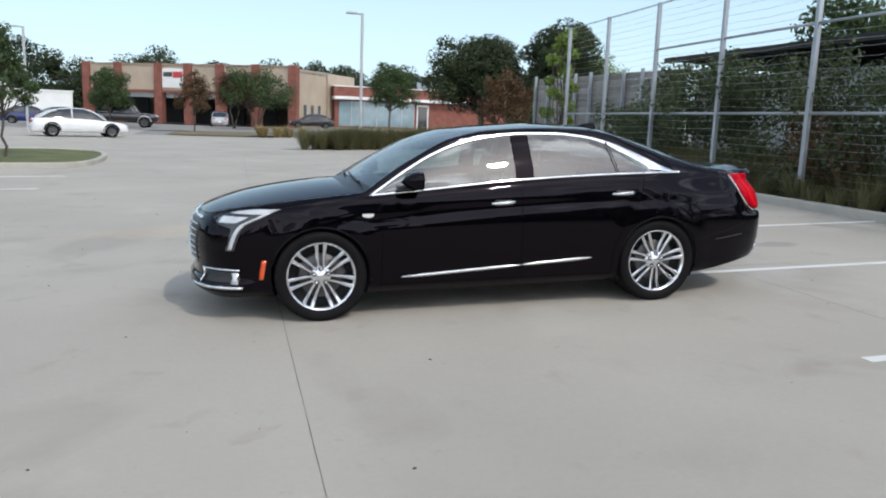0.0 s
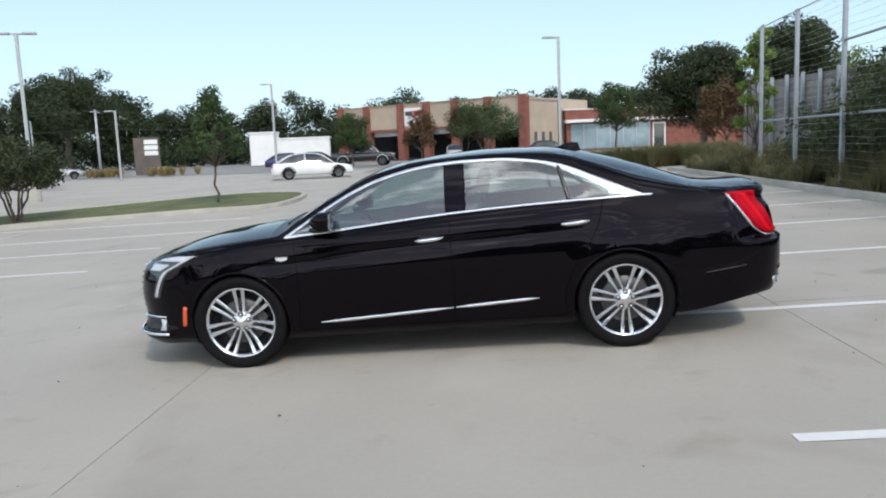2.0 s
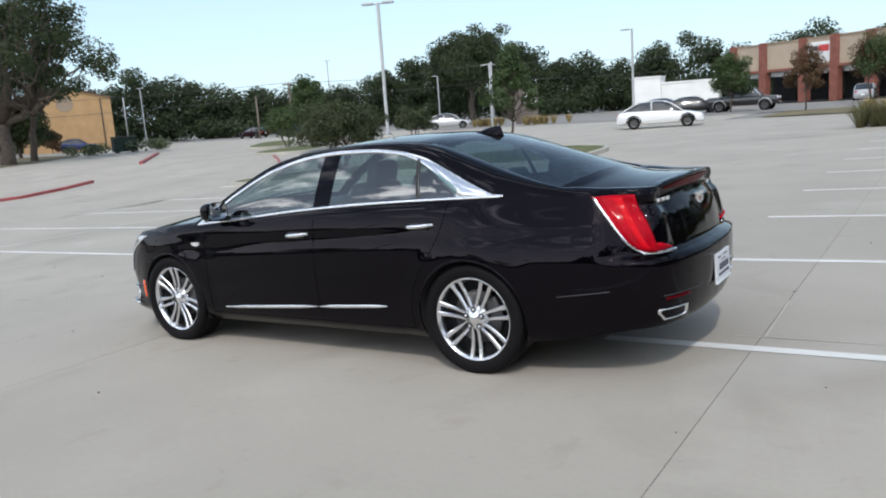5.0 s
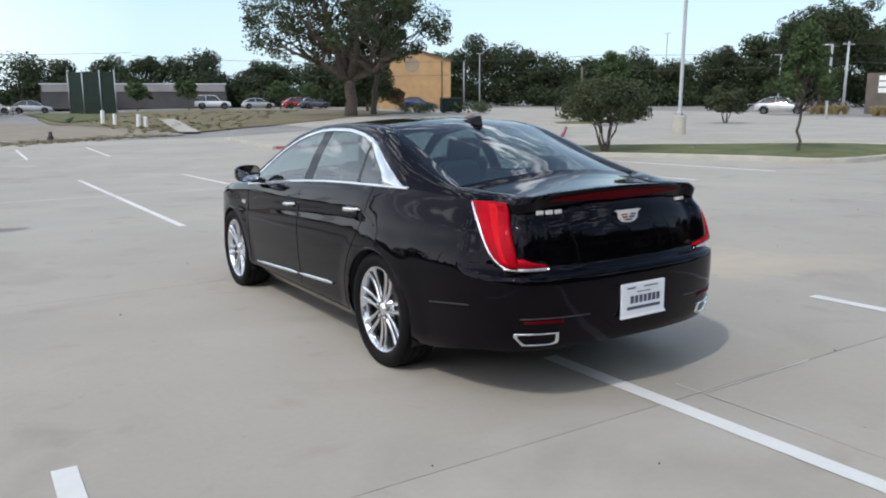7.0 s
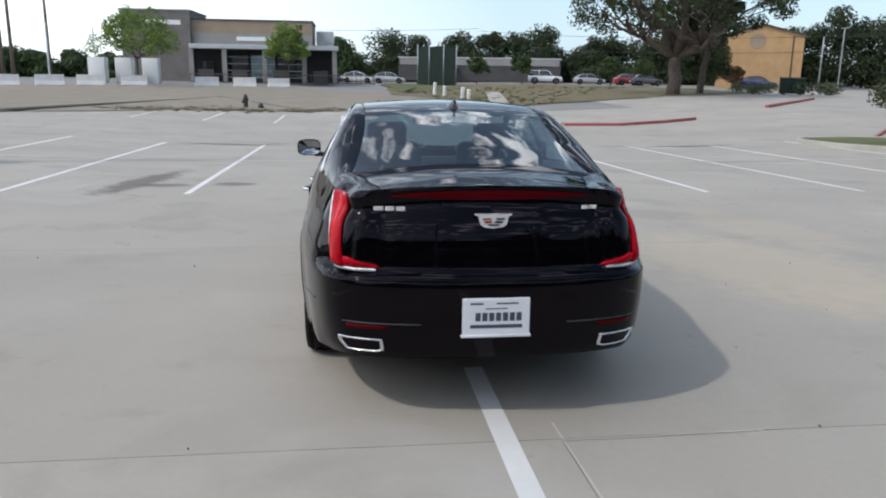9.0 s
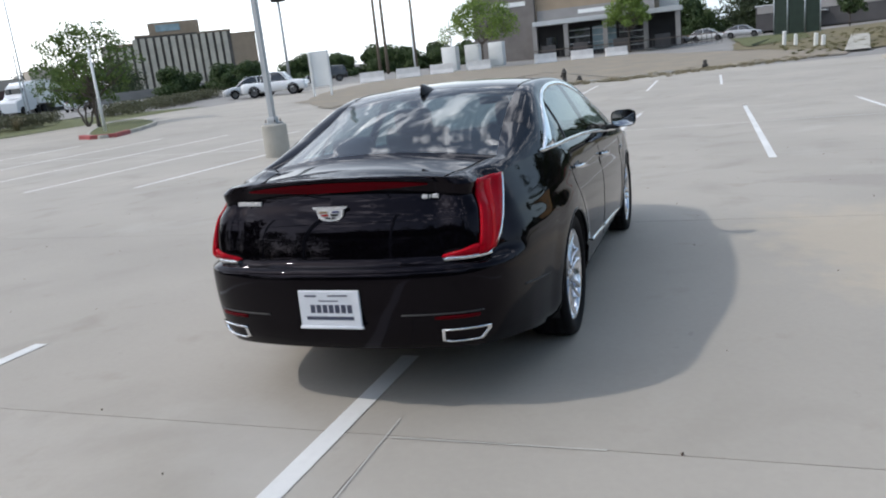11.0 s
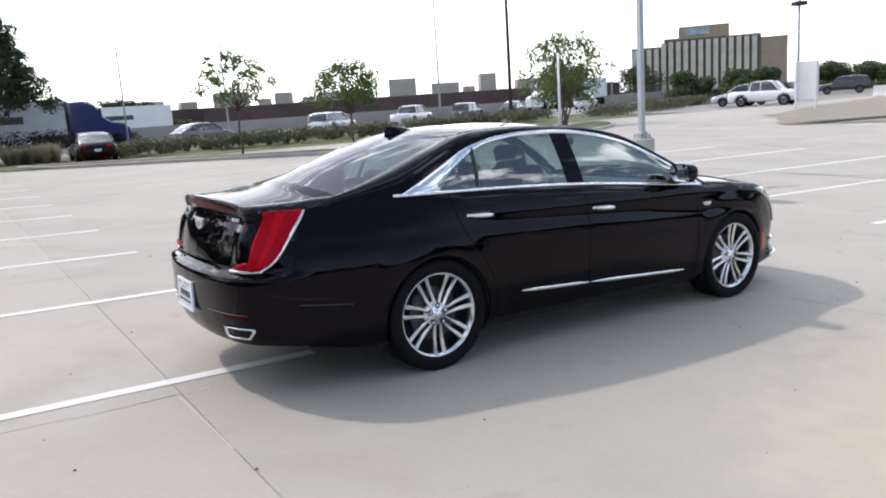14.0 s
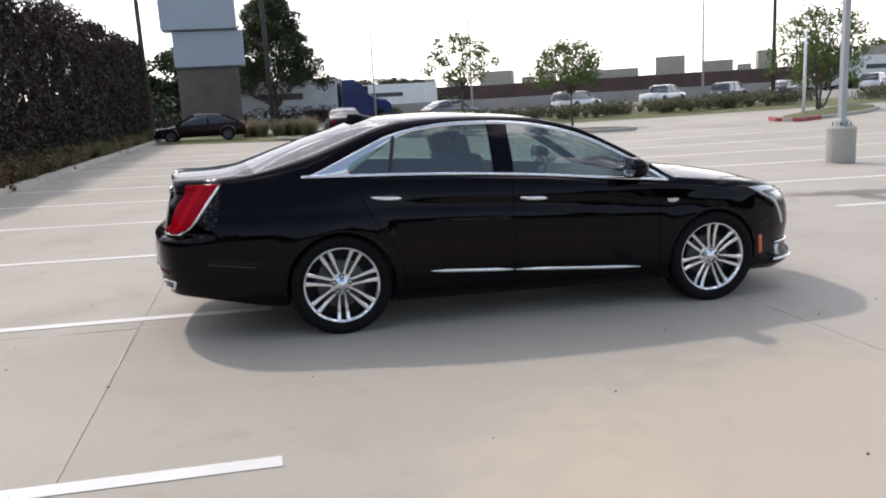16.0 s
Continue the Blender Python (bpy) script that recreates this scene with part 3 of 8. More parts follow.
def upper_station(i):
    p0 = COLS[i][NV]
    x = p0.x
    cab = step(-1.16, -1.10, x) * (1 - step(2.04, 2.12, x))
    # window top
    if -1.04 < x < 1.60:
        zt = max(win_top(x), p0.z)
        p1 = Vector((x, p0.y - (zt - p0.z) * 0.56, zt))
    else:
        p1 = p0.copy()
    mz = max(mid_z(x), p0.z + 0.002)
    if x < 0:
        yo, zo = p0.y * 0.914, p0.z + 0.30 * (mz - p0.z)
    else:
        yo, zo = p0.y * 0.78, p0.z + 0.40 * (mz - p0.z)
    yi, zi = rail_y(x), rail_z(x)
    y2, z2 = yo + (yi - yo) * cab, zo + (zi - zo) * cab
    y2 = min(y2, p0.y)
    sw = sweep_x(x) * (1 if p0.y > 0.4 else 0)
    out = []
    for k in range(NA + 1):
        t = k / NA
        q = p0.lerp(p1, t)
        q.y += 0.012 * math.sin(math.pi * t) * min(1, (p1.z - p0.z) / 0.2)
        out.append(q)
    p2 = Vector((x + sw, y2, z2))
    for k in range(1, NB + 1):
        t = k / NB
        q = p1.lerp(p2, t)
        h = (p2 - p1).length
        q.y += 0.10 * h * math.sin(math.pi * t)
        q.z += 0.16 * h * math.sin(math.pi * t)
        out.append(q)
    for k in range(1, NC + 1):
        y = y2 * (1 - k / NC)
        u = (y / y2) ** 2 if y2 > 1e-5 else 0
        out.append(Vector((x + sw * u, y, z2 + (mz - z2) * (1 - u))))
    return out


UPPER = [upper_station(i) for i in range(NS + 1)]


def on_upper(x, row):
    """A point on a row of the upper body at station x."""
    xs = [COLS[i][NV].x for i in range(NS + 1)]
    i = int(np.searchsorted(xs, x))
    i = min(max(i, 1), NS)
    t = (x - xs[i - 1]) / max(xs[i] - xs[i - 1], 1e-6)
    return UPPER[i - 1][row].lerp(UPPER[i][row], t)


def car_upper():
    groups = {}
    for i in range(NS):
        x = (COLS[i][NV].x + COLS[i + 1][NV].x) / 2
        for r in range(NA + NB + NC):
            c = (UPPER[i][r] + UPPER[i + 1][r + 1]) / 2
            if r < NA:
                if not -1.045 < x < 1.60:
                    continue
                if x < -0.80:
                    k = "quarter_glass"
                elif x < 0.16:
                    k = "front_window"
                elif x < 0.31:
                    k = "door_pillar"
                elif x < 1.01:
                    k = "rear_window"
                else:
                    k = "rear_quarter_glass"
            elif r < NA + NB:
                k = "roof_rail" if -1.1 < x < 2.08 else ("hood_side" if x < 0 else "trunk_side")
            else:
                if x < -1.2:
                    k = "hood"
                elif x < -1.075:
                    k = "cowl"
                elif x < -0.20:
                    k = "windscreen"
                elif x < 1.12:
                    k = "roof"
                elif x < 2.03:
                    k = "rear_screen"
                else:
                    k = "trunk_lid"
            groups.setdefault(k, []).append((i, r))
    look_ = {"quarter_glass": ("front_quarter_glass", M_GLASS_SIDE), "front_window": ("front_window", M_GLASS_SIDE), "rear_window": ("rear_window", M_GLASS_SIDE), "rear_quarter_glass": ("rear_quarter_glass", M_GLASS_SIDE),
             "door_pillar": ("door_pillar", M_PAINT), "windscreen": ("windscreen", M_GLASS_FRONT), "rear_screen": ("rear_screen", M_GLASS_REAR), "cowl": ("cowl", M_TRIMBLACK)}
    made = {}
    for k, quads in groups.items():
        nm, mat = look_.get(k, (k, M_PAINT))
        mid = k in ("hood", "cowl", "windscreen", "roof", "rear_screen", "trunk_lid")
        for sides in ((1, -1),) if mid else ((1,), (-1,)):
            vs, fs, idx = [], [], {}
            for side in sides:
                for i, r in quads:
                    q = []
                    for a, b in ((i, r), (i + 1, r), (i + 1, r + 1), (i, r + 1)):
                        p = UPPER[a][b]
                        key = (round(p.x, 4), round(p.y * side, 4), round(p.z, 4))
                        if key not in idx:
                            idx[key] = len(vs)
                            vs.append((p.x, p.y * side, p.z))
                        if idx[key] not in q:
                            q.append(idx[key])
                    if len(q) > 2:
                        fs.append(q if side > 0 else q[::-1])
            ob = mesh_ob(nm, vs, fs, mat, CAR, smooth=True)
            if "glass" in mat.name:
                me = ob.data
                if sum(q.normal.dot(q.center - Vector((0.3, 0, 0.9))) * q.area for q in me.polygons) < 0:
                    me.flip_normals()
                ob.visible_shadow = True
            made[(k, sides[0])] = ob
    return made


car_upper()


def ribbon(points, outs, ups, w0, w1, lift, thick, mat, name, parent, label=""):
    """A raised strip along points: outs are the outward ways, ups the ways across; w0, w1 how far it reaches down and up."""
    vs, fs = [], []
    n = len(points)
    for i in range(n):
        p, o, u = Vector(points[i]), Vector(outs[i]), Vector(ups[i])
        a = w0[i] if isinstance(w0, list) else w0
        b = w1[i] if isinstance(w1, list) else w1
        prof = [(-a, lift - thick), (-a, lift * 0.6), (-a * 0.55 + b * 0.1, lift), (b * 0.55 - a * 0.1, lift), (b, lift * 0.6), (b, lift - thick)]
        vs += [p + u * q + o * h for q, h in prof]
    m = 6
    for i in range(n - 1):
        for k in range(m - 1):
            fs.append((i * m + k, i * m + k + 1, (i + 1) * m + k + 1, (i + 1) * m + k))
    fs.append(tuple(range(m)))
    fs.append(tuple((n - 1) * m + k for k in range(m))[::-1])
    return mesh_ob(name, vs, fs, mat, parent, label, smooth=True)


def car_trim():
    for side in (1, -1):
        xs = [-1.035 + 2.63 * i / 110 for i in range(111)]
        pts, outs, ups, wd = [], [], [], []
        for x in xs:
            p = on_upper(x, NA)
            b = on_upper(x, 0)
            u = (p - b)
            u = u.normalized() if u.length > 0.01 else Vector((0, -0.45, 0.9)).normalized()
            o = Vector((0, 0.9, 0.42)).normalized()
            pts.append(both(p, side))
            outs.append(both(o, side))
            ups.append(both(u, side))
            wd.append(0.020 + 0.105 * step(0.85, 1.42, x) * (1 - 0.2 * step(1.5, 1.6, x)))
        wd = [min(a, max(0.004, (on_upper(x, NA) - on_upper(x, 0)).length)) for a, x in zip(wd, xs)]
        ribbon(pts, outs, ups, wd, 0.008, 0.007, 0.02, M_CHROME, "window_trim", CAR, "polished chrome window surround")
        pts, outs, ups = [], [], []
        for x in xs + [1.62, 1.65]:
            b = on_upper(x, 0)
            pts.append(both(b, side))
            outs.append(both(Vector((0, 0.95, 0.3)), side))
            ups.append(both(Vector((0, -0.3, 0.95)), side))
        ribbon(pts, outs, ups, 0.005, 0.014, 0.007, 0.02, M_CHROME, "belt_trim", CAR, "polished chrome belt strip")
        # upright strip between rear window and quarter glass
        pts = []
        for i in range(9):
            t = i / 8
            pts.append(on_upper(1.055 - 0.06 * t, 0).lerp(on_upper(1.055 - 0.06 * t, NA), t))
        pts = [both(p + Vector((0, 0.012 * math.sin(math.pi * i / 8), 0)), side) for i, p in enumerate(pts)]
        ribbon(pts, [both(Vector((0, 0.88, 0.47)), side)] * 9, [(1, 0, 0)] * 9, 0.014, 0.014, 0.006, 0.012, M_TRIMBLACK, "window_divider", CAR)
        # lower door strips
        for xa, xb in ((-0.808, 0.177), (0.19, 0.796)):
            pts, outs, ups = [], [], []
            for i in range(25):
                x = xa + (xb - xa) * i / 24
                z = 0.314 + (x + 0.808) / 1.604 * 0.088
                p = skin(s_at_x(x), z, 0.0)
                pts.append(both(p, side))
                outs.append((0, side, 0.1))
                ups.append((0, 0, 1))
            taper = [0.012 * min(1, 0.35 + i / 6, 0.35 + (24 - i) / 6) for i in range(25)]
            ribbon(pts, outs, ups, taper, taper, 0.012, 0.02, M_CHROME, "lower_door_strip", CAR, "polished chrome strip low on the door")
        # shut lines
        def seam(pts_xz):
            tube = []
            for x, z in pts_xz:
                tube.append(both(skin(s_at_x(x), z, -0.0005), side))
            part("shut_line", tube_bm(tube, 0.0028, 5), M_SEAM, CAR)
        seam([(-0.965 + 0.012 * math.sin(i / 14 * math.pi), 0.262 + (0.94 - 0.262) * i / 14) for i in range(15)])
        seam([(0.185, 0.262 + (1.035 - 0.262) * i / 14) for i in range(15)])
        ed = smoothly([(0.26, 0.99), (0.40, 0.985), (0.55, 1.03), (0.66, 1.09), (0.80, 1.19), (0.95, 1.26), (1.12, 1.30)])
        seam([(ed(z), z) for z in [0.262 + (1.075 - 0.262) * i / 20 for i in range(21)]])
        seam([(-0.965 + i / 20 * 1.955, 0.262) for i in range(21)])
        # hood and trunk shut lines
        part("shut_line", tube_bm([both(on_upper(-2.15 + 1.0 * i / 20, NA + NB) + Vector((0, 0, 0.0005)), side) for i in range(21)], 0.0028, 5), M_SEAM, CAR)
        part("shut_line", tube_bm([both(on_upper(2.06 + 0.45 * i / 12, NA + NB) + Vector((0, 0, 0.0005)), side) for i in range(13)], 0.0028, 5), M_SEAM, CAR)
        # roof joint along the rail
        part("roof_joint", tube_bm([both(on_upper(-0.15 + 1.2 * i / 20, NA + NB) + Vector((0, 0, 0.001)), side) for i in range(21)], 0.004, 5), M_TRIMBLACK, CAR)
        # door handles
        for x, z, door in ((0.03, 0.876, "front_door"), (1.085, 0.929, "rear_door")):
            sx = s_at_x(x)
            p = skin(sx, z)
            cup = box_bm(-0.075, 0.075, -0.012, 0.002, -0.026, 0.022, 0.012, 3)
            bmesh.ops.transform(cup, matrix=Matrix.Translation(both(p, side)), verts=cup.verts)
            hold = DOORS[(door, side)]
            part("handle_cup", cup, M_TRIMBLACK, hold)
            rows = []
            for i in range(17):
                t = -1 + i / 8
                bulge = 0.040 * (1 - abs(t) ** 3.2) + 0.004
                hgt = 0.0135 * (1 - 0.35 * t * t)
                c = both(p, side) + Vector((0.104 * t, side * bulge, 0.006 * t))
                rows.append([c + Vector((0, side * 0.007 * math.cos(a), hgt * math.sin(a))) for a in [k * math.tau / 10 for k in range(10)]])
            hb = grid_bm(rows, closed=True)
            part("handle", hb, M_CHROME, hold, "chrome pull handle")
        # mirror
        mb = bmesh.new()
        rows = []
        for i in range(15):
            t = i / 14
            x = -0.845 + 0.185 * t
            f = math.sin(min(1, t * 1.25 + 0.06) * math.pi / 2)
            cy, cz = 0.985, 1.062 + 0.004 * t
            hy, hz = 0.098 * f, 0.068 * f
            rows.append([(x + 0.035 * (1 - f), side * (cy + hy * math.copysign(abs(math.cos(a)) ** 0.62, math.cos(a))), cz + hz * math.copysign(abs(math.sin(a)) ** 0.62, math.sin(a))) for a in [k * math.tau / 28 for k in range(28)]])
        grid_bm(rows, mb, closed=True)
        mb.faces.ensure_lookup_table()
        mirror = part("door_mirror", mb, M_PAINT, CAR, "black door mirror with glass facing back")
        rows = []
        for q in (0.93, 0.9, 0.0):
            rows.append([(-0.661 - (0.006 if q < 0.92 else 0), side * (0.985 + 0.098 * q * math.copysign(abs(math.cos(a)) ** 0.62, math.cos(a))), 1.066 + 0.068 * q * math.copysign(abs(math.sin(a)) ** 0.62, math.sin(a))) for a in [k * math.tau / 28 for k in range(28)]])
        part("mirror_glass", grid_bm(rows, closed=True), M_MIRROR, mirror)
        foot = box_bm(-0.83, -0.70, 0.845, 0.95, 0.985, 1.022, 0.014, 3)
        if side < 0:
            bmesh.ops.scale(foot, vec=(1, -1, 1), verts=foot.verts)
        part("mirror_foot", foot, M_TRIMBLACK, mirror)
        # fender badge
        sx = s_at_x(-1.06)
        p = skin(sx, 0.802)
        crest = [(-0.046, 0.014), (-0.02, 0.015), (0.02, 0.015), (0.046, 0.014), (0.040, -0.006), (0.0, -0.016), (-0.040, -0.006)]
        bb = bmesh.new()
        f = bb.faces.new([bb.verts.new((p.x + a, side * (p.y + 0.001), p.z + b)) for a, b in crest])
        r = bmesh.ops.extrude_face_region(bb, geom=[f])
        for v in r["geom"]:
            if isinstance(v, bmesh.types.BMVert):
                v.co.y += side * 0.007
        part("fender_badge", bb, M_BADGE, CAR, "small chrome fender badge", smooth=False)
        # arms lying on the cowl
    for y0, y1 in ((-0.58, 0.02), (0.05, 0.62)):
        pts = []
        for i in range(9):
            t = i / 8
            y = y0 + (y1 - y0) * t
            x = -1.10 + 0.05 * (y / 0.75) ** 2 + 0.035 * t
            pts.append((x, y, mid_z(x) * (1 - (y / 0.78) ** 2 * 0.055) + 0.016))
        part("wiper", tube_bm(pts, 0.009, 6), M_TRIMBLACK, CAR)


car_trim()


def skin_patch(rows, n, lift, mat, name, parent, side, label="", edge=0.012):
    """A lens or badge that follows the skin: rows of (z, s from, s to)."""
    pts = [[both(skin(a + (b - a) * k / n, z, lift * min(1.0, 4 * min(k, n - k) / n + 0.3)), side) for k in range(n + 1)] for z, a, b in rows]
    bm = grid_bm(pts)
    r = bmesh.ops.extrude_edge_only(bm, edges=[e for e in bm.edges if e.is_boundary])
    for v in r["geom"]:
        if isinstance(v, bmesh.types.BMVert):
            d = Vector((v.co.x, v.co.y, 0)).normalized()
            v.co -= d * (lift + edge)
    return part(name, bm, mat, parent, label)


def car_lamps():
    for side in (1, -1):
        # tail lamp: a tall wedge round the corner, with a foot that runs inwards
        front = smoothly([(0.735, 2.52), (0.748, 2.475), (0.77, 2.43), (0.80, 2.395), (0.85, 2.355), (0.95, 2.285), (1.0, 2.25), (1.065, 2.205)])
        inner = smoothly([(0.735, 0.70), (0.80, 0.715), (0.9, 0.737), (1.0, 0.762), (1.062, 0.775)])
        rows = [(z, s_at_x(front(z)), s_tail(inner(z))) for z in [0.742 + 0.316 * i / 16 for i in range(17)]]
        lamp = skin_patch(rows, 16, 0.026, M_TAIL, "tail_lamp", CAR, side, "tall red tail lamp with chrome edge")
        foot = [(z, s_tail(0.715), s_tail(0.715 - w)) for z, w in ((0.740, 0.175), (0.750, 0.165), (0.760, 0.13), (0.772, 0.08), (0.79, 0.03))]
        skin_patch(foot, 8, 0.012, M_TAIL, "lamp_foot", lamp, side)
        core = []
        for i in range(15):
            z = 0.762 + 0.285 * i / 14
            a, b = s_at_x(front(z)), s_tail(inner(z))
            core.append((z, a + (b - a) * 0.36, a + (b - a) * 0.66))
        skin_patch(core, 6, 0.0295, M_TAILCORE, "lamp_core", lamp, side, "brighter red strip in the lamp")
        dark = [(z, s_tail(inner(z) + 0.03), s_tail(inner(z))) for z in [0.78 + 0.27 * i / 10 for i in range(11)]]
        skin_patch(dark, 4, 0.020, M_TAIL, "lamp_band", lamp, side)
        pts = [skin(s_at_x(front(z)), z, 0.003) for z in [1.058 - 0.31 * i / 20 for i in range(21)]]
        pts += [skin(s_at_x(2.48) + (s_tail(0.55) - s_at_x(2.48)) * i / 12, 0.738 - 0.006 * i / 12, 0.016) for i in range(13)]
        ups = []
        for i in range(len(pts)):
            d = (pts[min(i + 1, len(pts) - 1)] - pts[max(i - 1, 0)]).normalized()
            o = Vector((pts[i].x - 1.6, pts[i].y, 0)).normalized()
            ups.append(both(d.cross(o).normalized(), side))
        outs = [both(Vector((p.x - 1.6, p.y, 0)).normalized(), side) for p in pts]
        ribbon([both(p, side) for p in pts], outs, ups, 0.010, 0.009, 0.008, 0.02, M_CHROME, "lamp_trim", lamp, "chrome lamp edge")
        # head lamp: a swept blade and a leg that runs down
        def xf(z):
            return smoothly([(0.55, -2.125), (0.66, -2.095), (0.71, -2.085), (0.75, -2.215), (0.80, -2.20), (0.84, -2.08), (0.882, -1.72)])(z)
        def xr(z):
            return smoothly([(0.55, -2.06), (0.66, -2.02), (0.74, -1.97), (0.80, -1.84), (0.84, -1.76), (0.882, -1.655)])(z)
        rows = []
        for i in range(18):
            z = 0.55 + 0.315 * i / 17
            rows.append((z, s_at_x(xf(z)), s_at_x(xr(z))))
        hl = skin_patch(rows, 14, 0.008, M_LAMPDARK, "head_lamp", CAR, side, "swept clear head lamp with a running-light leg")
        rows = [(z, s_at_x(xr(z)) - 0.058, s_at_x(xr(z)) - 0.010) for z in [0.56 + 0.28 * i / 12 for i in range(13)]]
        skin_patch(rows, 3, 0.013, M_LAMPSILVER, "running_light", hl, side)
        rows = []
        for i in range(7):
            z = 0.826 + 0.037 * i / 6
            rows.append((z, s_at_x(xf(z)) + 0.012, s_at_x(xr(z)) - 0.01))
        skin_patch(rows, 12, 0.013, M_LAMPSILVER, "lamp_blade", hl, side)
        # clear inner lens beside the leg
        rows = [(z, s_at_x(xf(z)) + 0.02, s_at_x(xr(z)) - 0.085) for z in [0.755 + 0.05 * i / 5 for i in range(6)]]
        skin_patch(rows, 8, 0.011, M_LAMPSILVER, "inner_lens", hl, side, "bright inner head-lamp lens")
        # lower grille end with fog lamp and chrome frame
        rows = [(z, s_nose(0.60), s_at_x(-2.03)) for z in (0.285, 0.32, 0.36, 0.40)]
        fog = skin_patch(rows, 8, 0.005, M_TRIMBLACK, "fog_recess", CAR, side, "black fog-lamp recess in a chrome frame")
        rows = [(z, s_at_x(-2.09), s_at_x(-2.04)) for z in (0.30, 0.34, 0.385)]
        skin_patch(rows, 3, 0.014, M_LAMPSILVER, "fog_lamp", fog, side)
        pts = [skin(s_nose(0.58), 0.405, 0.012)] + [skin(s_nose(0.60) + (s_at_x(-2.02) - s_nose(0.60)) * i / 10, 0.405, 0.012) for i in range(1, 11)]
        part("fog_frame", tube_bm([both(p, side) for p in pts], 0.008, 6), M_CHROME, fog)
        pts = [skin(s_nose(0.45) + (s_at_x(-2.0) - s_nose(0.45)) * i / 12, 0.272, 0.012) for i in range(13)]
        part("fog_frame", tube_bm([both(p, side) for p in pts], 0.012, 6), M_CHROME, fog)
        part("fog_frame", tube_bm([both(skin(s_nose(0.60), 0.405 - 0.133 * i / 4, 0.012), side) for i in range(5)], 0.009, 6), M_CHROME, fog)
        # side marker
        rows = [(z, s_at_x(-1.885 + 0.03 * (z - 0.33) / 0.16), s_at_x(-1.852 + 0.03 * (z - 0.33) / 0.16)) for z in (0.335, 0.36, 0.40, 0.45, 0.485)]
        skin_patch(rows, 3, 0.008, M_AMBER, "side_marker", CAR, side, "amber side marker lamp")
        # rear reflector and exhaust tip
        rows = [(z, s_tail(0.685), s_tail(0.49)) for z in (0.468, 0.476, 0.484)]
        skin_patch(rows, 8, 0.006, M_TAILDARK, "rear_reflector", CAR, side, "thin dark red rear reflector")
        part("bumper_crease", tube_bm([both(skin(s_tail(0.70 - 0.36 * i / 14), 0.495, 0.001), side) for i in range(15)], 0.004, 6), M_DARKMETAL, CAR)
        part("flank_crease", tube_bm([both(skin(s_at_x(1.99 + 0.30 * i / 10), 0.508 + 0.03 * i / 10, 0.0), side) for i in range(11)], 0.004, 6), M_DARKMETAL, CAR)
        y0, y1, z0, z1 = 0.515, 0.725, 0.352, 0.420
        out_ = [(y0, z1), (y1, z1), (y1 + 0.004, z1 - 0.02), (y1 - 0.03, z0), (y0 + 0.03, z0), (y0 - 0.004, z0 + 0.01)]
        cx, cz = sum(p[0] for p in out_) / 6, sum(p[1] for p in out_) / 6
        rows = []
        for q, dx in ((0.97, -0.04), (1.0, 0.004), (0.975, 0.010), (0.87, 0.010), (0.84, 0.0), (0.78, -0.09)):
            ring = []
            for k in range(24):
                a, t = divmod(k / 4, 1)
                pa, pb = out_[int(a) % 6], out_[(int(a) + 1) % 6]
                yy, zz = cx + (pa[0] + (pb[0] - pa[0]) * t - cx) * q, cz + (pa[1] + (pb[1] - pa[1]) * t - cz) * (q if q > 0.9 else q * 0.9)
                ring.append(both(skin(s_tail(min(yy, 0.76)), zz, dx), side))
            rows.append(ring)
        tip = part("exhaust_tip", grid_bm(rows, closed=True), M_CHROME, CAR, "chrome-rimmed trapezoid exhaust tip")
        hole = bmesh.new()
        hole.faces.new([hole.verts.new((p[0] - 0.0, p[1], p[2])) for p in rows[4]])
        part("exhaust_hole", hole, M_CARPET, tip)
    # high brake light: a lens-shaped band tucked under the arched lip
    for side in (1, -1):
        rows = []
        for j in range(5):
            row = []
            for i in range(25):
                y = 0.50 * i / 24
                sy = s_tail(y)
                zt = top_z(plan_x(sy))
                z = zt - 0.010 - (0.006 + 0.038 * (1 - (y / 0.50) ** 2.2)) * j / 4
                row.append(both(skin(sy, z, 0.007), side))
            rows.append(row)
        part("high_brake_light", grid_bm(rows), M_TAILDARK, CAR, "dark red brake light under the trunk lip")
    # arched lip pressed into the end of the trunk lid
    vs, fs = [], []
    ys = [-0.53 + 1.06 * i / 40 for i in range(41)]
    for y in ys:
        sy = s_tail(abs(y))
        zt = top_z(plan_x(sy))
        b = skin(sy, zt - 0.004)
        tp = 1 - (abs(y) / 0.53) ** 4
        prof = [(-0.17, 0.001), (-0.10, 0.008), (-0.03, 0.012), (0.006, 0.011), (0.013, 0.005), (0.010, -0.003), (-0.03, -0.008)]
        vs += [(b.x - 0.012 + dx * (0.5 + 0.5 * tp), y, zt + dz * (0.15 + 0.85 * tp)) for dx, dz in prof]
    for i in range(40):
        for k in range(6):
            fs.append((i * 7 + k, (i + 1) * 7 + k, (i + 1) * 7 + k + 1, i * 7 + k + 1))
    mesh_ob("trunk_lip", vs, fs, M_PAINT, CAR, smooth=True)
    # level step along the top of the rear bumper
    rows = []
    for i in range(49):
        y = -0.66 + 1.32 * i / 48
        sy = s_tail(abs(y))
        p, q = skin(sy, 0.690, 0.002), skin(sy, 0.730, -0.002)
        side = 1 if y >= 0 else -1
        rows.append([both(Vector((p.x, p.y, 0.700)), side), both(Vector((p.x - 0.003, p.y, 0.708)), side), both(Vector((q.x, q.y, 0.722)), side)])
    part("bumper_step", grid_bm(rows), M_PAINT, CAR)
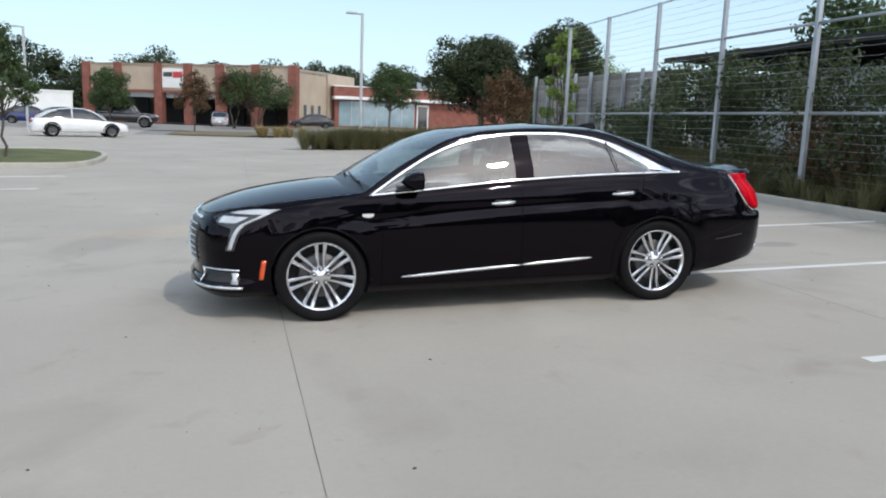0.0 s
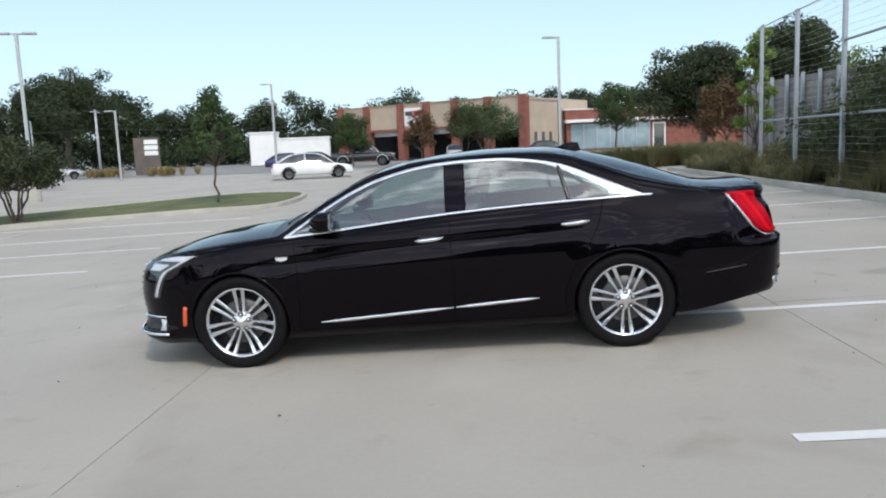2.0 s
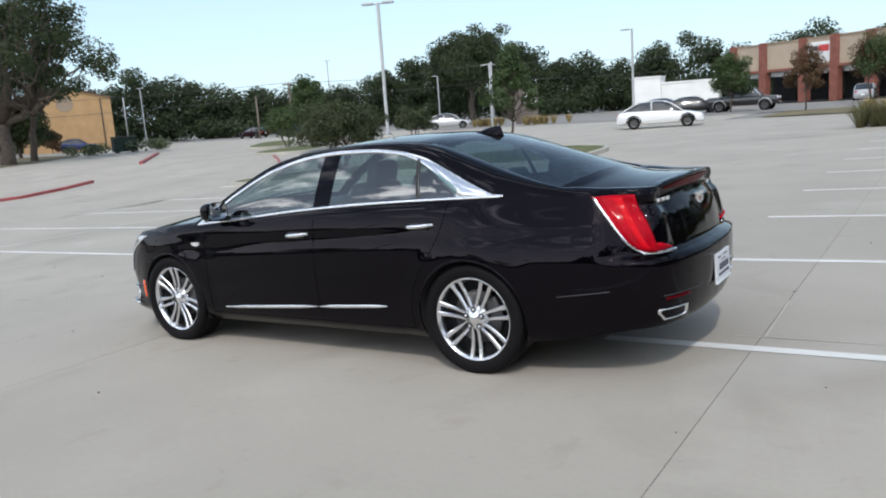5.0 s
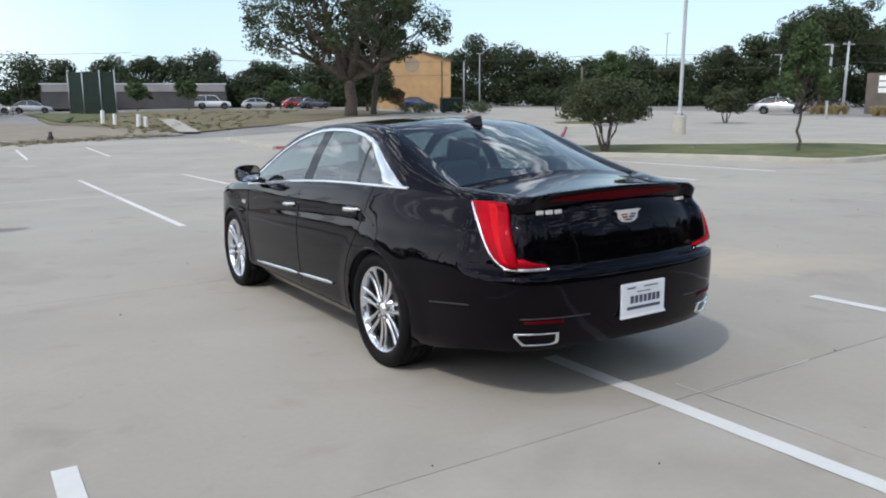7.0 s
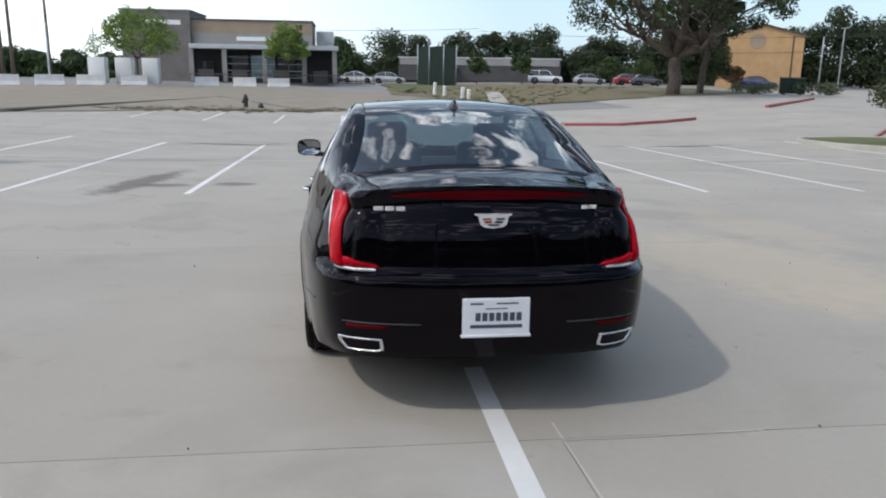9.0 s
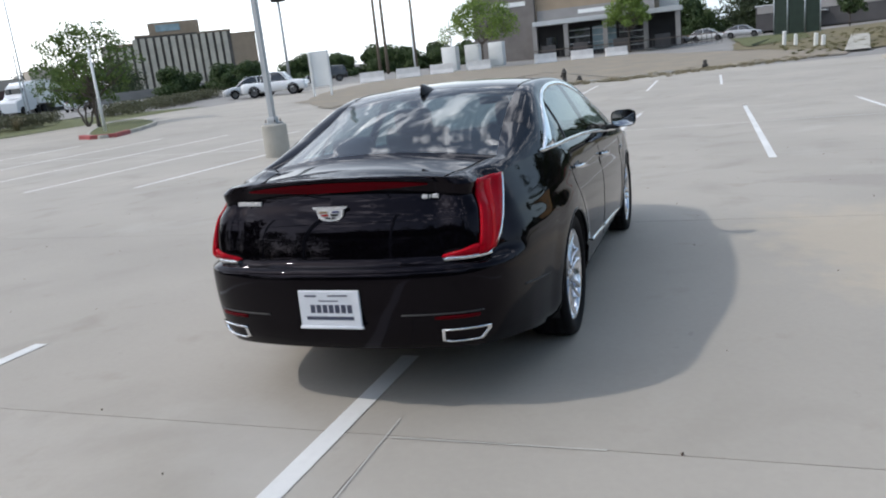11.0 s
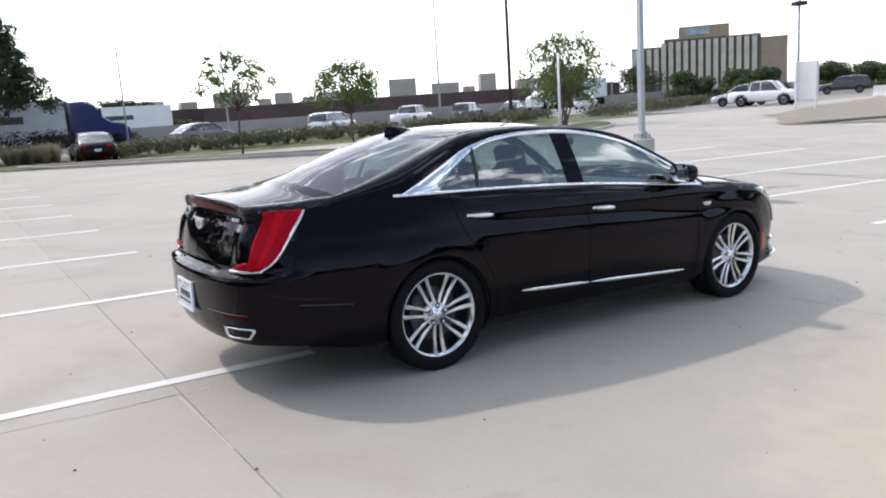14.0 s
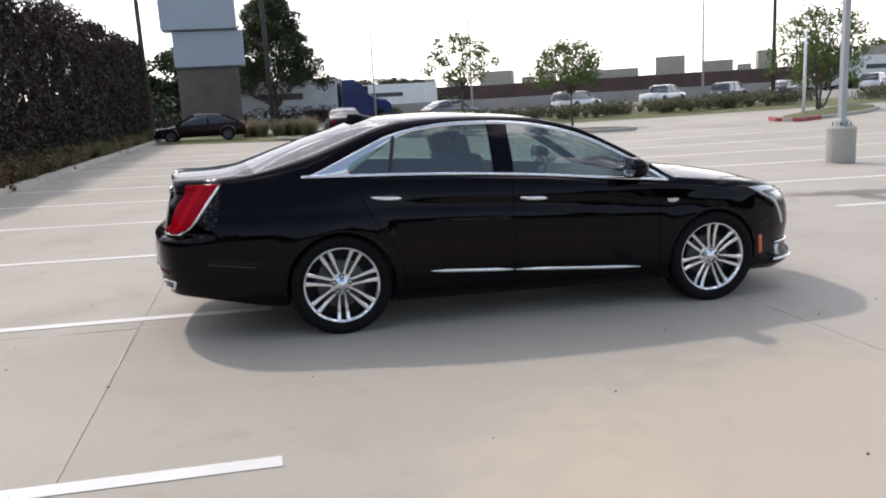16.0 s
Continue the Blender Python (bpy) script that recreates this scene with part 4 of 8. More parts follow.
    # number plate with frame
    pl = box_bm(2.684, 2.699, -0.155, 0.155, 0.452, 0.622, 0.004, 2)
    plate = part("number_plate", pl, M_PLATE, CAR, "white temporary number plate, its writing only bars", smooth=False)
    for y0, y1, z0, z1 in ((-0.10, 0.12, 0.517, 0.556), (-0.12, 0.12, 0.484, 0.500), (-0.12, -0.06, 0.594, 0.602), (0.0, 0.10, 0.596, 0.602), (-0.05, 0.05, 0.572, 0.577)):
        if z1 - z0 > 0.03:
            for k in range(7):
                w = (y1 - y0) / 7
                part("plate_bar", box_bm(2.6985, 2.7005, y0 + w * k + 0.004, y0 + w * (k + 1) - 0.004, z0, z1), M_PLATEINK, plate, smooth=False)
        else:
            part("plate_bar", box_bm(2.6985, 2.7005, y0, y1, z0, z1), M_PLATEINK, plate, smooth=False)
    part("plate_frame", box_bm(2.686, 2.704, -0.162, 0.162, 0.440, 0.454, 0.004, 2), M_PLATE, plate, "white lower edge of the plate frame")
    # trunk badges: a crest in colours, plain bars for the model badges
    crest = [(-0.086, 0.030), (-0.086, 0.036), (0.086, 0.036), (0.086, 0.030), (0.070, 0.024), (0.062, -0.012), (0.042, -0.026), (0, -0.032), (-0.042, -0.026), (-0.062, -0.012), (-0.070, 0.024)]
    x0 = skin(PLAN_LEN, 0.95).x
    def flat(poly, mat, x, th, name, parent, label=""):
        bm = bmesh.new()
        f = bm.faces.new([bm.verts.new((x, a, 0.952 + b)) for a, b in poly])
        r = bmesh.ops.extrude_face_region(bm, geom=[f])
        for v in r["geom"]:
            if isinstance(v, bmesh.types.BMVert):
                v.co.x += th
        return part(name, bm, mat, parent, label, smooth=False)
    em = flat(crest, M_BADGE, x0 - 0.004, 0.014, "trunk_crest", CAR, "silver trunk crest with small dark fields")
    flat([(-0.052, 0.016), (-0.012, 0.016), (-0.012, 0.009), (-0.052, 0.009)], M_GOLD, x0 + 0.0098, 0.003, "crest_field", em)
    flat([(0.012, 0.016), (0.05, 0.016), (0.05, 0.009), (0.012, 0.009)], M_BADGEBLUE, x0 + 0.0098, 0.003, "crest_field", em)
    flat([(0.005, 0.003), (0.045, 0.003), (0.04, -0.006), (0.005, -0.006)], M_LAMPDARK, x0 + 0.0098, 0.003, "crest_field", em)
    flat([(-0.045, 0.003), (-0.008, 0.003), (-0.008, -0.006), (-0.04, -0.006)], M_BADGERED, x0 + 0.0098, 0.003, "crest_field", em)
    flat([(-0.03, -0.012), (0.03, -0.012), (0.02, -0.019), (-0.02, -0.019)], M_LAMPDARK, x0 + 0.0098, 0.003, "crest_field", em)
    for ys, z, h in (((-0.545, -0.5), (-0.492, -0.45), (-0.442, -0.40)), 1.004, 0.020), (((0.435, 0.462), (0.468, 0.474), (0.48, 0.51)), 1.006, 0.018):
        for a, b in ys:
            xx = skin(s_tail(abs(a + b) / 2), z).x
            part("model_badge", box_bm(xx - 0.004, xx + 0.008, a, b, z - h / 2, z + h / 2, 0.002, 1), M_BADGE, CAR, "plain silver badge bar", smooth=False)
    # shark-fin aerial
    rows = []
    for i in range(13):
        t = i / 12
        x = 0.99 + 0.24 * t
        h = 0.062 * math.sin(min(1.0, t * 1.02) * math.pi / 2) ** 1.4 * (1 if t < 0.93 else (1 - t) / 0.07)
        w = 0.034 * math.sin(math.pi * min(1, t * 0.9 + 0.1)) ** 0.6 + 0.003
        zz = mid_z(x) - 0.004
        rows.append([(x + 0.02 * (1 - abs(k) / 3), w * k / 3, zz + h * (1 - (abs(k) / 3) ** 1.3)) for k in range(-3, 4)])
    part("roof_aerial", grid_bm(rows), M_PAINT, CAR, "black shark-fin roof aerial")
    # grille: dark field and bright bars
    rows = [(z, 0.0, s_nose(0.47 + 0.06 * (z - 0.42) / 0.35)) for z in [0.42 + 0.34 * i / 6 for i in range(7)]]
    for side in (1, -1):
        g = skin_patch(rows, 14, 0.004, M_TRIMBLACK, "grille", CAR, side, "dark grille with bright bars")
        for i in range(7):
            z = 0.45 + 0.045 * i
            pts = [both(skin(s_nose(0.48) * k / 10, z, 0.014), side) for k in range(11)]
            part("grille_bar", tube_bm(pts, 0.006, 6), M_ALLOY, g)
    pts = [both(skin(abs(k) / 12 * s_nose(0.5), 0.772, 0.008), 1 if k >= 0 else -1) for k in range(-12, 13)]
    part("grille_brow", tube_bm(pts, 0.014, 6), M_CHROME, CAR, "chrome bar above the grille")


car_lamps()


def wheel(cx, cy, out, turn):
    """A tyre on a bright seven-twin-spoke alloy rim; out is the way its face looks along y."""
    w = empty("wheel")
    w.parent = CAR
    w.matrix_basis = pose(cx, cy, 0.345, 0, 0, 0)
    w["label"] = "bright alloy wheel with seven twin spokes"
    O = out
    prof = [(0.262, -0.10), (0.275, -0.117), (0.31, -0.124), (0.335, -0.118), (0.347, -0.10), (0.3495, -0.085), (0.344, -0.083), (0.344, -0.078), (0.350, -0.076), (0.3515, -0.03), (0.345, -0.028), (0.345, -0.022), (0.3515, -0.02), (0.3515, 0.02), (0.345, 0.022), (0.345, 0.028), (0.3515, 0.03), (0.350, 0.076), (0.344, 0.078), (0.344, 0.083), (0.3495, 0.085), (0.347, 0.10), (0.335, 0.118), (0.31, 0.124), (0.275, 0.117), (0.262, 0.10)]
    part("tyre", lathe_bm(prof, 72), M_RUBBER, w, "black low-profile tyre")
    rimp = [(0.245, -0.10), (0.24, 0.02), (0.235, 0.06), (0.244, 0.088), (0.248, 0.096), (0.254, 0.1005), (0.260, 0.106), (0.263, 0.1045), (0.264, 0.099), (0.264, 0.094)]
    rim = part("rim", lathe_bm([(r, h * O) for r, h in rimp], 72), M_ALLOY, w, "bright machined alloy rim")
    for k in range(7):
        a0 = -math.pi / 2 + turn + k * math.tau / 7
        for q in (-1, 1):
            bm = bmesh.new()
            rows = []
            for i in range(8):
                t = i / 7
                r = 0.052 + (0.252 - 0.052) * t
                ang = a0 + q * math.atan2(0.018 + 0.0155 * t, r)
                dep = (0.082 - 0.022 * math.sin(t * math.pi) * 0.5 + 0.014 * t) * O
                hw = 0.0085 + 0.0072 * t
                c = Vector((r * math.cos(ang), dep, r * math.sin(ang)))
                tv = Vector((-math.sin(ang), 0, math.cos(ang)))
                n_ = Vector((0, O, 0))
                rows.append([c + tv * hw * 1.1 - n_ * 0.035, c + tv * hw, c + tv * hw * 0.55 + n_ * 0.006, c - tv * hw * 0.55 + n_ * 0.006, c - tv * hw, c - tv * hw * 1.1 - n_ * 0.035])
            grid_bm(rows, bm)
            part("spoke", bm, M_ALLOY, rim, smooth=False)
    hub = part("hub", lathe_bm([(0.0, 0.092 * O), (0.03, 0.092 * O), (0.034, 0.088 * O), (0.05, 0.085 * O), (0.075, 0.075 * O), (0.088, 0.05 * O)], 30), M_ALLOY, rim)
    part("centre_cap", lathe_bm([(0.0, 0.0965 * O), (0.026, 0.0965 * O), (0.029, 0.094 * O), (0.030, 0.088 * O)], 6), M_CHROME, rim)
    for k in range(5):
        a = math.pi / 2 + k * math.tau / 5
        nut = lathe_bm([(0.0, 0.094 * O), (0.009, 0.094 * O), (0.0105, 0.090 * O), (0.0105, 0.075 * O)], 6)
        bmesh.ops.translate(nut, vec=(0.058 * math.cos(a), 0, 0.058 * math.sin(a)), verts=nut.verts)
        part("lug_nut", nut, M_CHROME, rim)
        well = lathe_bm([(0.011, 0.0875 * O), (0.019, 0.0885 * O)], 14)
        bmesh.ops.translate(well, vec=(0.058 * math.cos(a), 0, 0.058 * math.sin(a)), verts=well.verts)
        part("lug_well", well, M_DARKMETAL, rim)
    part("brake_disc", lathe_bm([(0.07, 0.035 * O), (0.165, 0.035 * O), (0.168, 0.03 * O), (0.168, 0.01 * O), (0.05, 0.01 * O)], 48), M_DISC, w)
    cal = box_bm(0.10, 0.185, -0.02, 0.055, -0.075, 0.075, 0.02, 3)
    if O < 0:
        bmesh.ops.scale(cal, vec=(1, -1, 1), verts=cal.verts)
    bmesh.ops.rotate(cal, cent=(0, 0, 0), matrix=Matrix.Rotation(radians(-25), 3, "Y"), verts=cal.verts)
    part("brake_caliper", cal, M_DARKMETAL, w)
    part("wheel_well_back", lathe_bm([(0.0, -0.02 * O), (0.245, -0.02 * O)], 36), M_CARPET, w)


for sx_ in (-1.4185, 1.4185):
    for sy_ in (1, -1):
        wheel(sx_, 0.79 * sy_, sy_, math.pi / 7 if sx_ < 0 else 0.0)


def car_underside():
    for cx in (-1.4185, 1.4185):
        for side in (1, -1):
            rows = []
            for i in range(25):
                a = math.pi * (-0.14 + 1.28 * i / 24)
                rr = ARCH_R
                px, pz = cx + rr * math.cos(a), max(0.345 + rr * math.sin(a), 0.19)
                rows.append([(px, side * y, pz) for y in (0.50, 0.70, 0.86, skin(s_at_x(px), max(pz, 0.25)).y - 0.002)])
            liner = part("arch_liner", grid_bm(rows), M_CARPET, CAR)
            wall = bmesh.new()
            wall.faces.new([wall.verts.new(r[0]) for r in rows])
            part("arch_wall", wall, M_CARPET, CAR)
            lip = []
            for i in range(33):
                a = math.pi * (-0.13 + 1.26 * i / 32)
                px, pz = cx + ARCH_R * math.cos(a), 0.345 + ARCH_R * math.sin(a)
                if pz > 0.21:
                    lip.append(both(skin(s_at_x(px), pz, -0.004), side))
            part("arch_lip", tube_bm(lip, 0.009, 8), M_PAINT, CAR)
    rows = []
    for i in range(0, NS + 1, 6):
        p = COLS[i][0]
        rows.append([(p.x, p.y * k / 4, p.z + 0.006) for k in range(-4, 5)])
    bm = grid_bm(rows)
    for f in list(bm.faces):
        c = f.calc_center_median()
        if abs(c.y) > 0.5 and any(abs(c.x - cx) < 0.36 for cx in (-1.4185, 1.4185)):
            bm.faces.remove(f)
    part("floor_pan", bm, M_CARPET, CAR)


car_underside()


def car_cabin():
    part("cabin_floor", box_bm(-1.0, 1.9, -0.78, 0.78, 0.30, 0.36), M_CARPET, CAR, smooth=False)
    dash = bmesh.new()
    rows = []
    for i in range(13):
        y = -0.72 + 1.44 * i / 12
        rows.append([(-1.10, y, 0.92), (-0.95, y, 0.975), (-0.70, y, 0.985), (-0.60, y, 0.95), (-0.57, y, 0.80), (-0.60, y, 0.55)])
    part("dashboard", grid_bm(rows, dash), M_LEATHER, CAR)
    for side in (1, -1):
        card = []
        for i in range(21):
            x = -0.95 + 2.4 * i / 20
            y = on_upper(x, 0).y - 0.06
            card.append([(x, side * y, 0.36), (x, side * (y - 0.02), 0.7), (x, side * (y + 0.01), top_z(x) - 0.02), (x, side * (y + 0.045), top_z(x) - 0.004)])
        part("door_card", grid_bm(card), M_LEATHER, CAR)
    for y in (-0.38, 0.38):
        seat = empty("front_seat")
        seat.parent = CAR
        part("cushion", box_bm(-0.35, 0.22, y - 0.25, y + 0.25, 0.42, 0.60, 0.06, 3), M_LEATHER, seat)
        bk = box_bm(-0.06, 0.09, -0.25, 0.25, 0, 0.66, 0.06, 3)
        bmesh.ops.rotate(bk, cent=(0, 0, 0), matrix=Matrix.Rotation(radians(20), 3, "Y"), verts=bk.verts)
        bmesh.ops.translate(bk, vec=(0.16, y, 0.56), verts=bk.verts)
        part("backrest", bk, M_LEATHER, seat)
        hd = box_bm(-0.045, 0.06, -0.14, 0.14, 0, 0.19, 0.045, 3)
        bmesh.ops.rotate(hd, cent=(0, 0, 0), matrix=Matrix.Rotation(radians(14), 3, "Y"), verts=hd.verts)
        bmesh.ops.translate(hd, vec=(0.41, y, 1.14), verts=hd.verts)
        part("headrest", hd, M_LEATHER, seat)
    rs = empty("rear_seat")
    rs.parent = CAR
    part("cushion", box_bm(0.72, 1.3, -0.66, 0.66, 0.40, 0.60, 0.06, 3), M_LEATHER, rs)
    bk = box_bm(-0.07, 0.08, -0.66, 0.66, 0, 0.58, 0.05, 3)
    bmesh.ops.rotate(bk, cent=(0, 0, 0), matrix=Matrix.Rotation(radians(26), 3, "Y"), verts=bk.verts)
    bmesh.ops.translate(bk, vec=(1.22, 0, 0.56), verts=bk.verts)
    part("backrest", bk, M_LEATHER, rs)
    for y in (-0.36, 0.36):
        part("headrest", box_bm(1.44, 1.56, y - 0.13, y + 0.13, 1.06, 1.22, 0.045, 3), M_LEATHER, rs)
    part("parcel_shelf", box_bm(1.46, 2.0, -0.60, 0.60, 1.02, 1.05, 0.01, 2), M_CARPET, CAR, smooth=False)
    head = []
    for i in range(15):
        x = -0.2 + 1.3 * i / 14
        head.append([(x, y, mid_z(x) - 0.035 - 0.05 * (y / 0.55) ** 2) for y in (-0.56, -0.3, 0, 0.3, 0.56)])
    part("headliner", grid_bm(head), M_HEADLINER, CAR)
    wh = lathe_bm([(0.172, 0.0), (0.185, 0.013), (0.198, 0.0), (0.185, -0.013), (0.172, 0.0)], 32)
    bmesh.ops.rotate(wh, cent=(0, 0, 0), matrix=Matrix.Rotation(radians(90), 3, "Z") @ Matrix.Rotation(radians(-25), 3, "X"), verts=wh.verts)
    bmesh.ops.translate(wh, vec=(-0.44, -0.38, 0.90), verts=wh.verts)
    part("steering_wheel", wh, M_LEATHER, CAR)
    part("steering_column", tube_bm([(-0.62, -0.38, 0.82), (-0.44, -0.38, 0.90)], 0.045, 10), M_LEATHER, CAR)
    part("rear_mirror", box_bm(-0.42, -0.38, -0.12, 0.12, 1.28, 1.345, 0.015, 2), M_LEATHER, CAR)


car_cabin()


# ---- surroundings: materials ----
def leaf_material(name, dark, light, rough=0.55):
    m = bpy.data.materials.new(name)
    m.use_nodes = True
    n, l = m.node_tree.nodes, m.node_tree.links
    b = n["Principled BSDF"]
    b.inputs["Roughness"].default_value = rough
    b.inputs["Specular IOR Level"].default_value = 0.3
    geo = n.new("ShaderNodeNewGeometry")
    noi = n.new("ShaderNodeTexNoise")
    noi.inputs["Scale"].default_value = 0.7
    l.new(geo.outputs["Position"], noi.inputs["Vector"])
    a = n.new("ShaderNodeMath")
    a.operation = "MULTIPLY_ADD"
    a.inputs[1].default_value = 0.6
    l.new(geo.outputs["Random Per Island"], a.inputs[0])
    l.new(noi.outputs["Fac"], a.inputs[2])
    s = n.new("ShaderNodeMath")
    s.operation = "SUBTRACT"
    s.inputs[1].default_value = 0.3
    l.new(a.outputs[0], s.inputs[0])
    mx = n.new("ShaderNodeMix")
    mx.data_type = "RGBA"
    l.new(s.outputs[0], mx.inputs[0])
    mx.inputs[6].default_value, mx.inputs[7].default_value = (*dark, 1), (*light, 1)
    l.new(mx.outputs[2], b.inputs["Base Color"])
    tr = n.new("ShaderNodeBsdfTranslucent")
    l.new(mx.outputs[2], tr.inputs[0])
    ms = n.new("ShaderNodeMixShader")
    ms.inputs[0].default_value = 0.3
    l.new(b.outputs[0], ms.inputs[1])
    l.new(tr.outputs[0], ms.inputs[2])
    l.new(ms.outputs[0], n["Material Output"].inputs[0])
    return m


L_OAK = leaf_material("live_oak_leaf", (0.022, 0.034, 0.016), (0.062, 0.082, 0.032))
L_WOODS = leaf_material("far_leaf", (0.022, 0.036, 0.019), (0.062, 0.085, 0.036))
L_YOUNG = leaf_material("young_tree_leaf", (0.045, 0.085, 0.02), (0.14, 0.20, 0.05))
L_LIGHT = leaf_material("bright_leaf", (0.09, 0.15, 0.03), (0.22, 0.30, 0.07))
L_CRAPE = leaf_material("crape_leaf", (0.03, 0.058, 0.022), (0.09, 0.13, 0.045))
L_MYRTLE = leaf_material("dusky_myrtle_leaf", (0.028, 0.042, 0.02), (0.082, 0.095, 0.04))
L_RED = leaf_material("reddening_leaf", (0.05, 0.038, 0.02), (0.16, 0.085, 0.04))
L_GRASS = leaf_material("ornamental_grass", (0.085, 0.09, 0.042), (0.24, 0.22, 0.11), 0.7)
L_STRAW = leaf_material("straw_grass", (0.26, 0.20, 0.09), (0.45, 0.36, 0.18), 0.7)
L_DRY = leaf_material("dry_weed", (0.17, 0.145, 0.085), (0.36, 0.315, 0.21), 0.75)
L_FENCE = leaf_material("fence_shrub_leaf", (0.026, 0.04, 0.018), (0.10, 0.125, 0.055))
L_MEDIAN = leaf_material("median_shrub_leaf", (0.04, 0.05, 0.026), (0.15, 0.145, 0.085))
L_SHRUB = leaf_material("bed_shrub_leaf", (0.05, 0.072, 0.038), (0.17, 0.19, 0.10))
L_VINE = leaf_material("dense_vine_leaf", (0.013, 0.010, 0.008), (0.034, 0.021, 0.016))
M_BARK = material("bark", (0.10, 0.08, 0.065), 0.9, var=0.3, scale=4, fine=30, bump=0.5)
M_GALV = material("galvanised_steel", (0.36, 0.39, 0.42), 0.45, metal=0.5, var=0.12, scale=3, fine=40)
M_POLE = material("pole_grey_paint", (0.40, 0.42, 0.43), 0.5, metal=0.2, var=0.08, scale=2, fine=30)
M_DARKPOLE = material("dark_pole", (0.035, 0.032, 0.03), 0.7, var=0.2, scale=2, fine=30)
M_WOODPOLE = material("wood_pole", (0.16, 0.13, 0.10), 0.9, var=0.25, scale=3, fine=30, stretch=(1, 1, 0.1))
M_WIRE = material("wire", (0.05, 0.05, 0.05), 0.6, var=0.1)
M_WHITEPAINT = material("white_paint", (0.74, 0.75, 0.74), 0.55, var=0.06, scale=0.8, fine=20)
M_STUCCO = material("tan_stucco", (0.42, 0.34, 0.26), 0.9, var=0.10, scale=0.6, fine=25, bump=0.2)
M_STUCCO2 = material("brown_stucco", (0.30, 0.235, 0.17), 0.9, var=0.10, scale=0.6, fine=25, bump=0.2)
M_BRICKRED = material("red_brick", (0.225, 0.083, 0.06), 0.88, var=0.22, scale=1.5, fine=22, bump=0.3)
M_OCHRE = material("ochre_brick", (0.45, 0.285, 0.14), 0.88, var=0.12, scale=1.0, fine=22, bump=0.2)
M_DARKIN = material("dark_interior", (0.015, 0.015, 0.016), 0.8, var=0.2, scale=1.0, fine=10)
M_BLUEGLASS = material("shop_glass", (0.22, 0.31, 0.35), 0.12, var=0.2, scale=0.8, fine=8, coat=0.6)
M_GREYWALL = material("grey_wall", (0.27, 0.26, 0.255), 0.9, var=0.12, scale=0.5, fine=15)
M_DARKWALL = material("charcoal_wall", (0.07, 0.068, 0.07), 0.85, var=0.15, scale=0.6, fine=15)
M_SIGNBROWN = material("sign_brown_brick", (0.12, 0.10, 0.088), 0.85, var=0.2, scale=1.0, fine=20)
M_SIGNPANEL = material("sign_panel_pale", (0.34, 0.39, 0.45), 0.35, var=0.05, scale=0.6, fine=12)
M_SCREEN = material("green_windscreen", (0.012, 0.026, 0.02), 0.9, var=0.2, scale=1.5, fine=30)
M_SHADE = material("dark_shade_roof", (0.03, 0.028, 0.027), 0.8, var=0.25, scale=2, fine=14, stretch=(6, 1, 1))
M_WOODFENCE = material("weathered_fence_board", (0.25, 0.24, 0.225), 0.9, var=0.25, scale=2, fine=25, rand=0.2)
M_SIGNRED = material("sign_red", (0.50, 0.05, 0.05), 0.5, var=0.08, scale=3, fine=20)
M_CANOPY = material("canopy_fascia", (0.45, 0.47, 0.48), 0.6, var=0.08, scale=1, fine=20)
M_BARRIER = material("barrier_white", (0.72, 0.70, 0.68), 0.6, var=0.10, scale=2, fine=20)
M_CARWHITE = material("white_car_paint", (0.72, 0.73, 0.74), 0.15, var=0.03, coat=1.0)
M_CARBLACK = material("black_truck_paint", (0.012, 0.012, 0.014), 0.2, var=0.05, coat=1.0)
M_CARMAROON = material("maroon_car_paint", (0.014, 0.002, 0.004), 0.3, var=0.05, coat=0.10, spec=0.15)
M_CARBLUE = material("dark_blue_paint", (0.012, 0.022, 0.11), 0.18, var=0.05, coat=0.5)
M_CARGREY = material("grey_car_paint", (0.09, 0.092, 0.10), 0.2, var=0.05, coat=1.0)
M_CARRED = material("red_car_paint", (0.30, 0.02, 0.025), 0.2, var=0.05, coat=1.0)
M_CARSILVER = material("silver_car_paint", (0.45, 0.46, 0.47), 0.25, metal=0.3, var=0.05, coat=1.0)
M_CARGLASS = material("dark_car_glass", (0.02, 0.024, 0.028), 0.06, var=0.1, coat=1.0)

RNG = np.random.default_rng(11)


# ---- plants ----
def leaf_arrays(clumps, size, up=0.25, slim=0.5):
    """Vertices and quads for loose leaves in and on clumps: (centre, radii, how many)."""
    vs = []
    for c, r, n in clumps:
        d = RNG.normal(size=(n, 3))
        d /= np.linalg.norm(d, axis=1)[:, None]
        rad = RNG.random((n, 1)) ** 0.38
        p = np.array(c) + d * rad * np.array(r)
        nrm = d + RNG.normal(size=(n, 3)) * 0.7 + np.array((0, 0, up))
        nrm /= np.linalg.norm(nrm, axis=1)[:, None]
        t = np.cross(nrm, RNG.normal(size=(n, 3)))
        t /= np.linalg.norm(t, axis=1)[:, None] + 1e-9
        b = np.cross(nrm, t)
        s = size * (0.6 + 0.8 * RNG.random((n, 1)))
        q = np.stack([p - t * s, p - b * s * slim, p + t * s, p + b * s * slim], axis=1)
        vs.append(q.reshape(-1, 3))
    v = np.concatenate(vs)
    return v, np.arange(len(v)).reshape(-1, 4)


def leaf_ob(name, clumps, size, mat, parent=None, up=0.25, slim=0.5):
    v, f = leaf_arrays(clumps, size, up, slim)
    return mesh_ob(name, v.tolist(), f.tolist(), mat, parent)


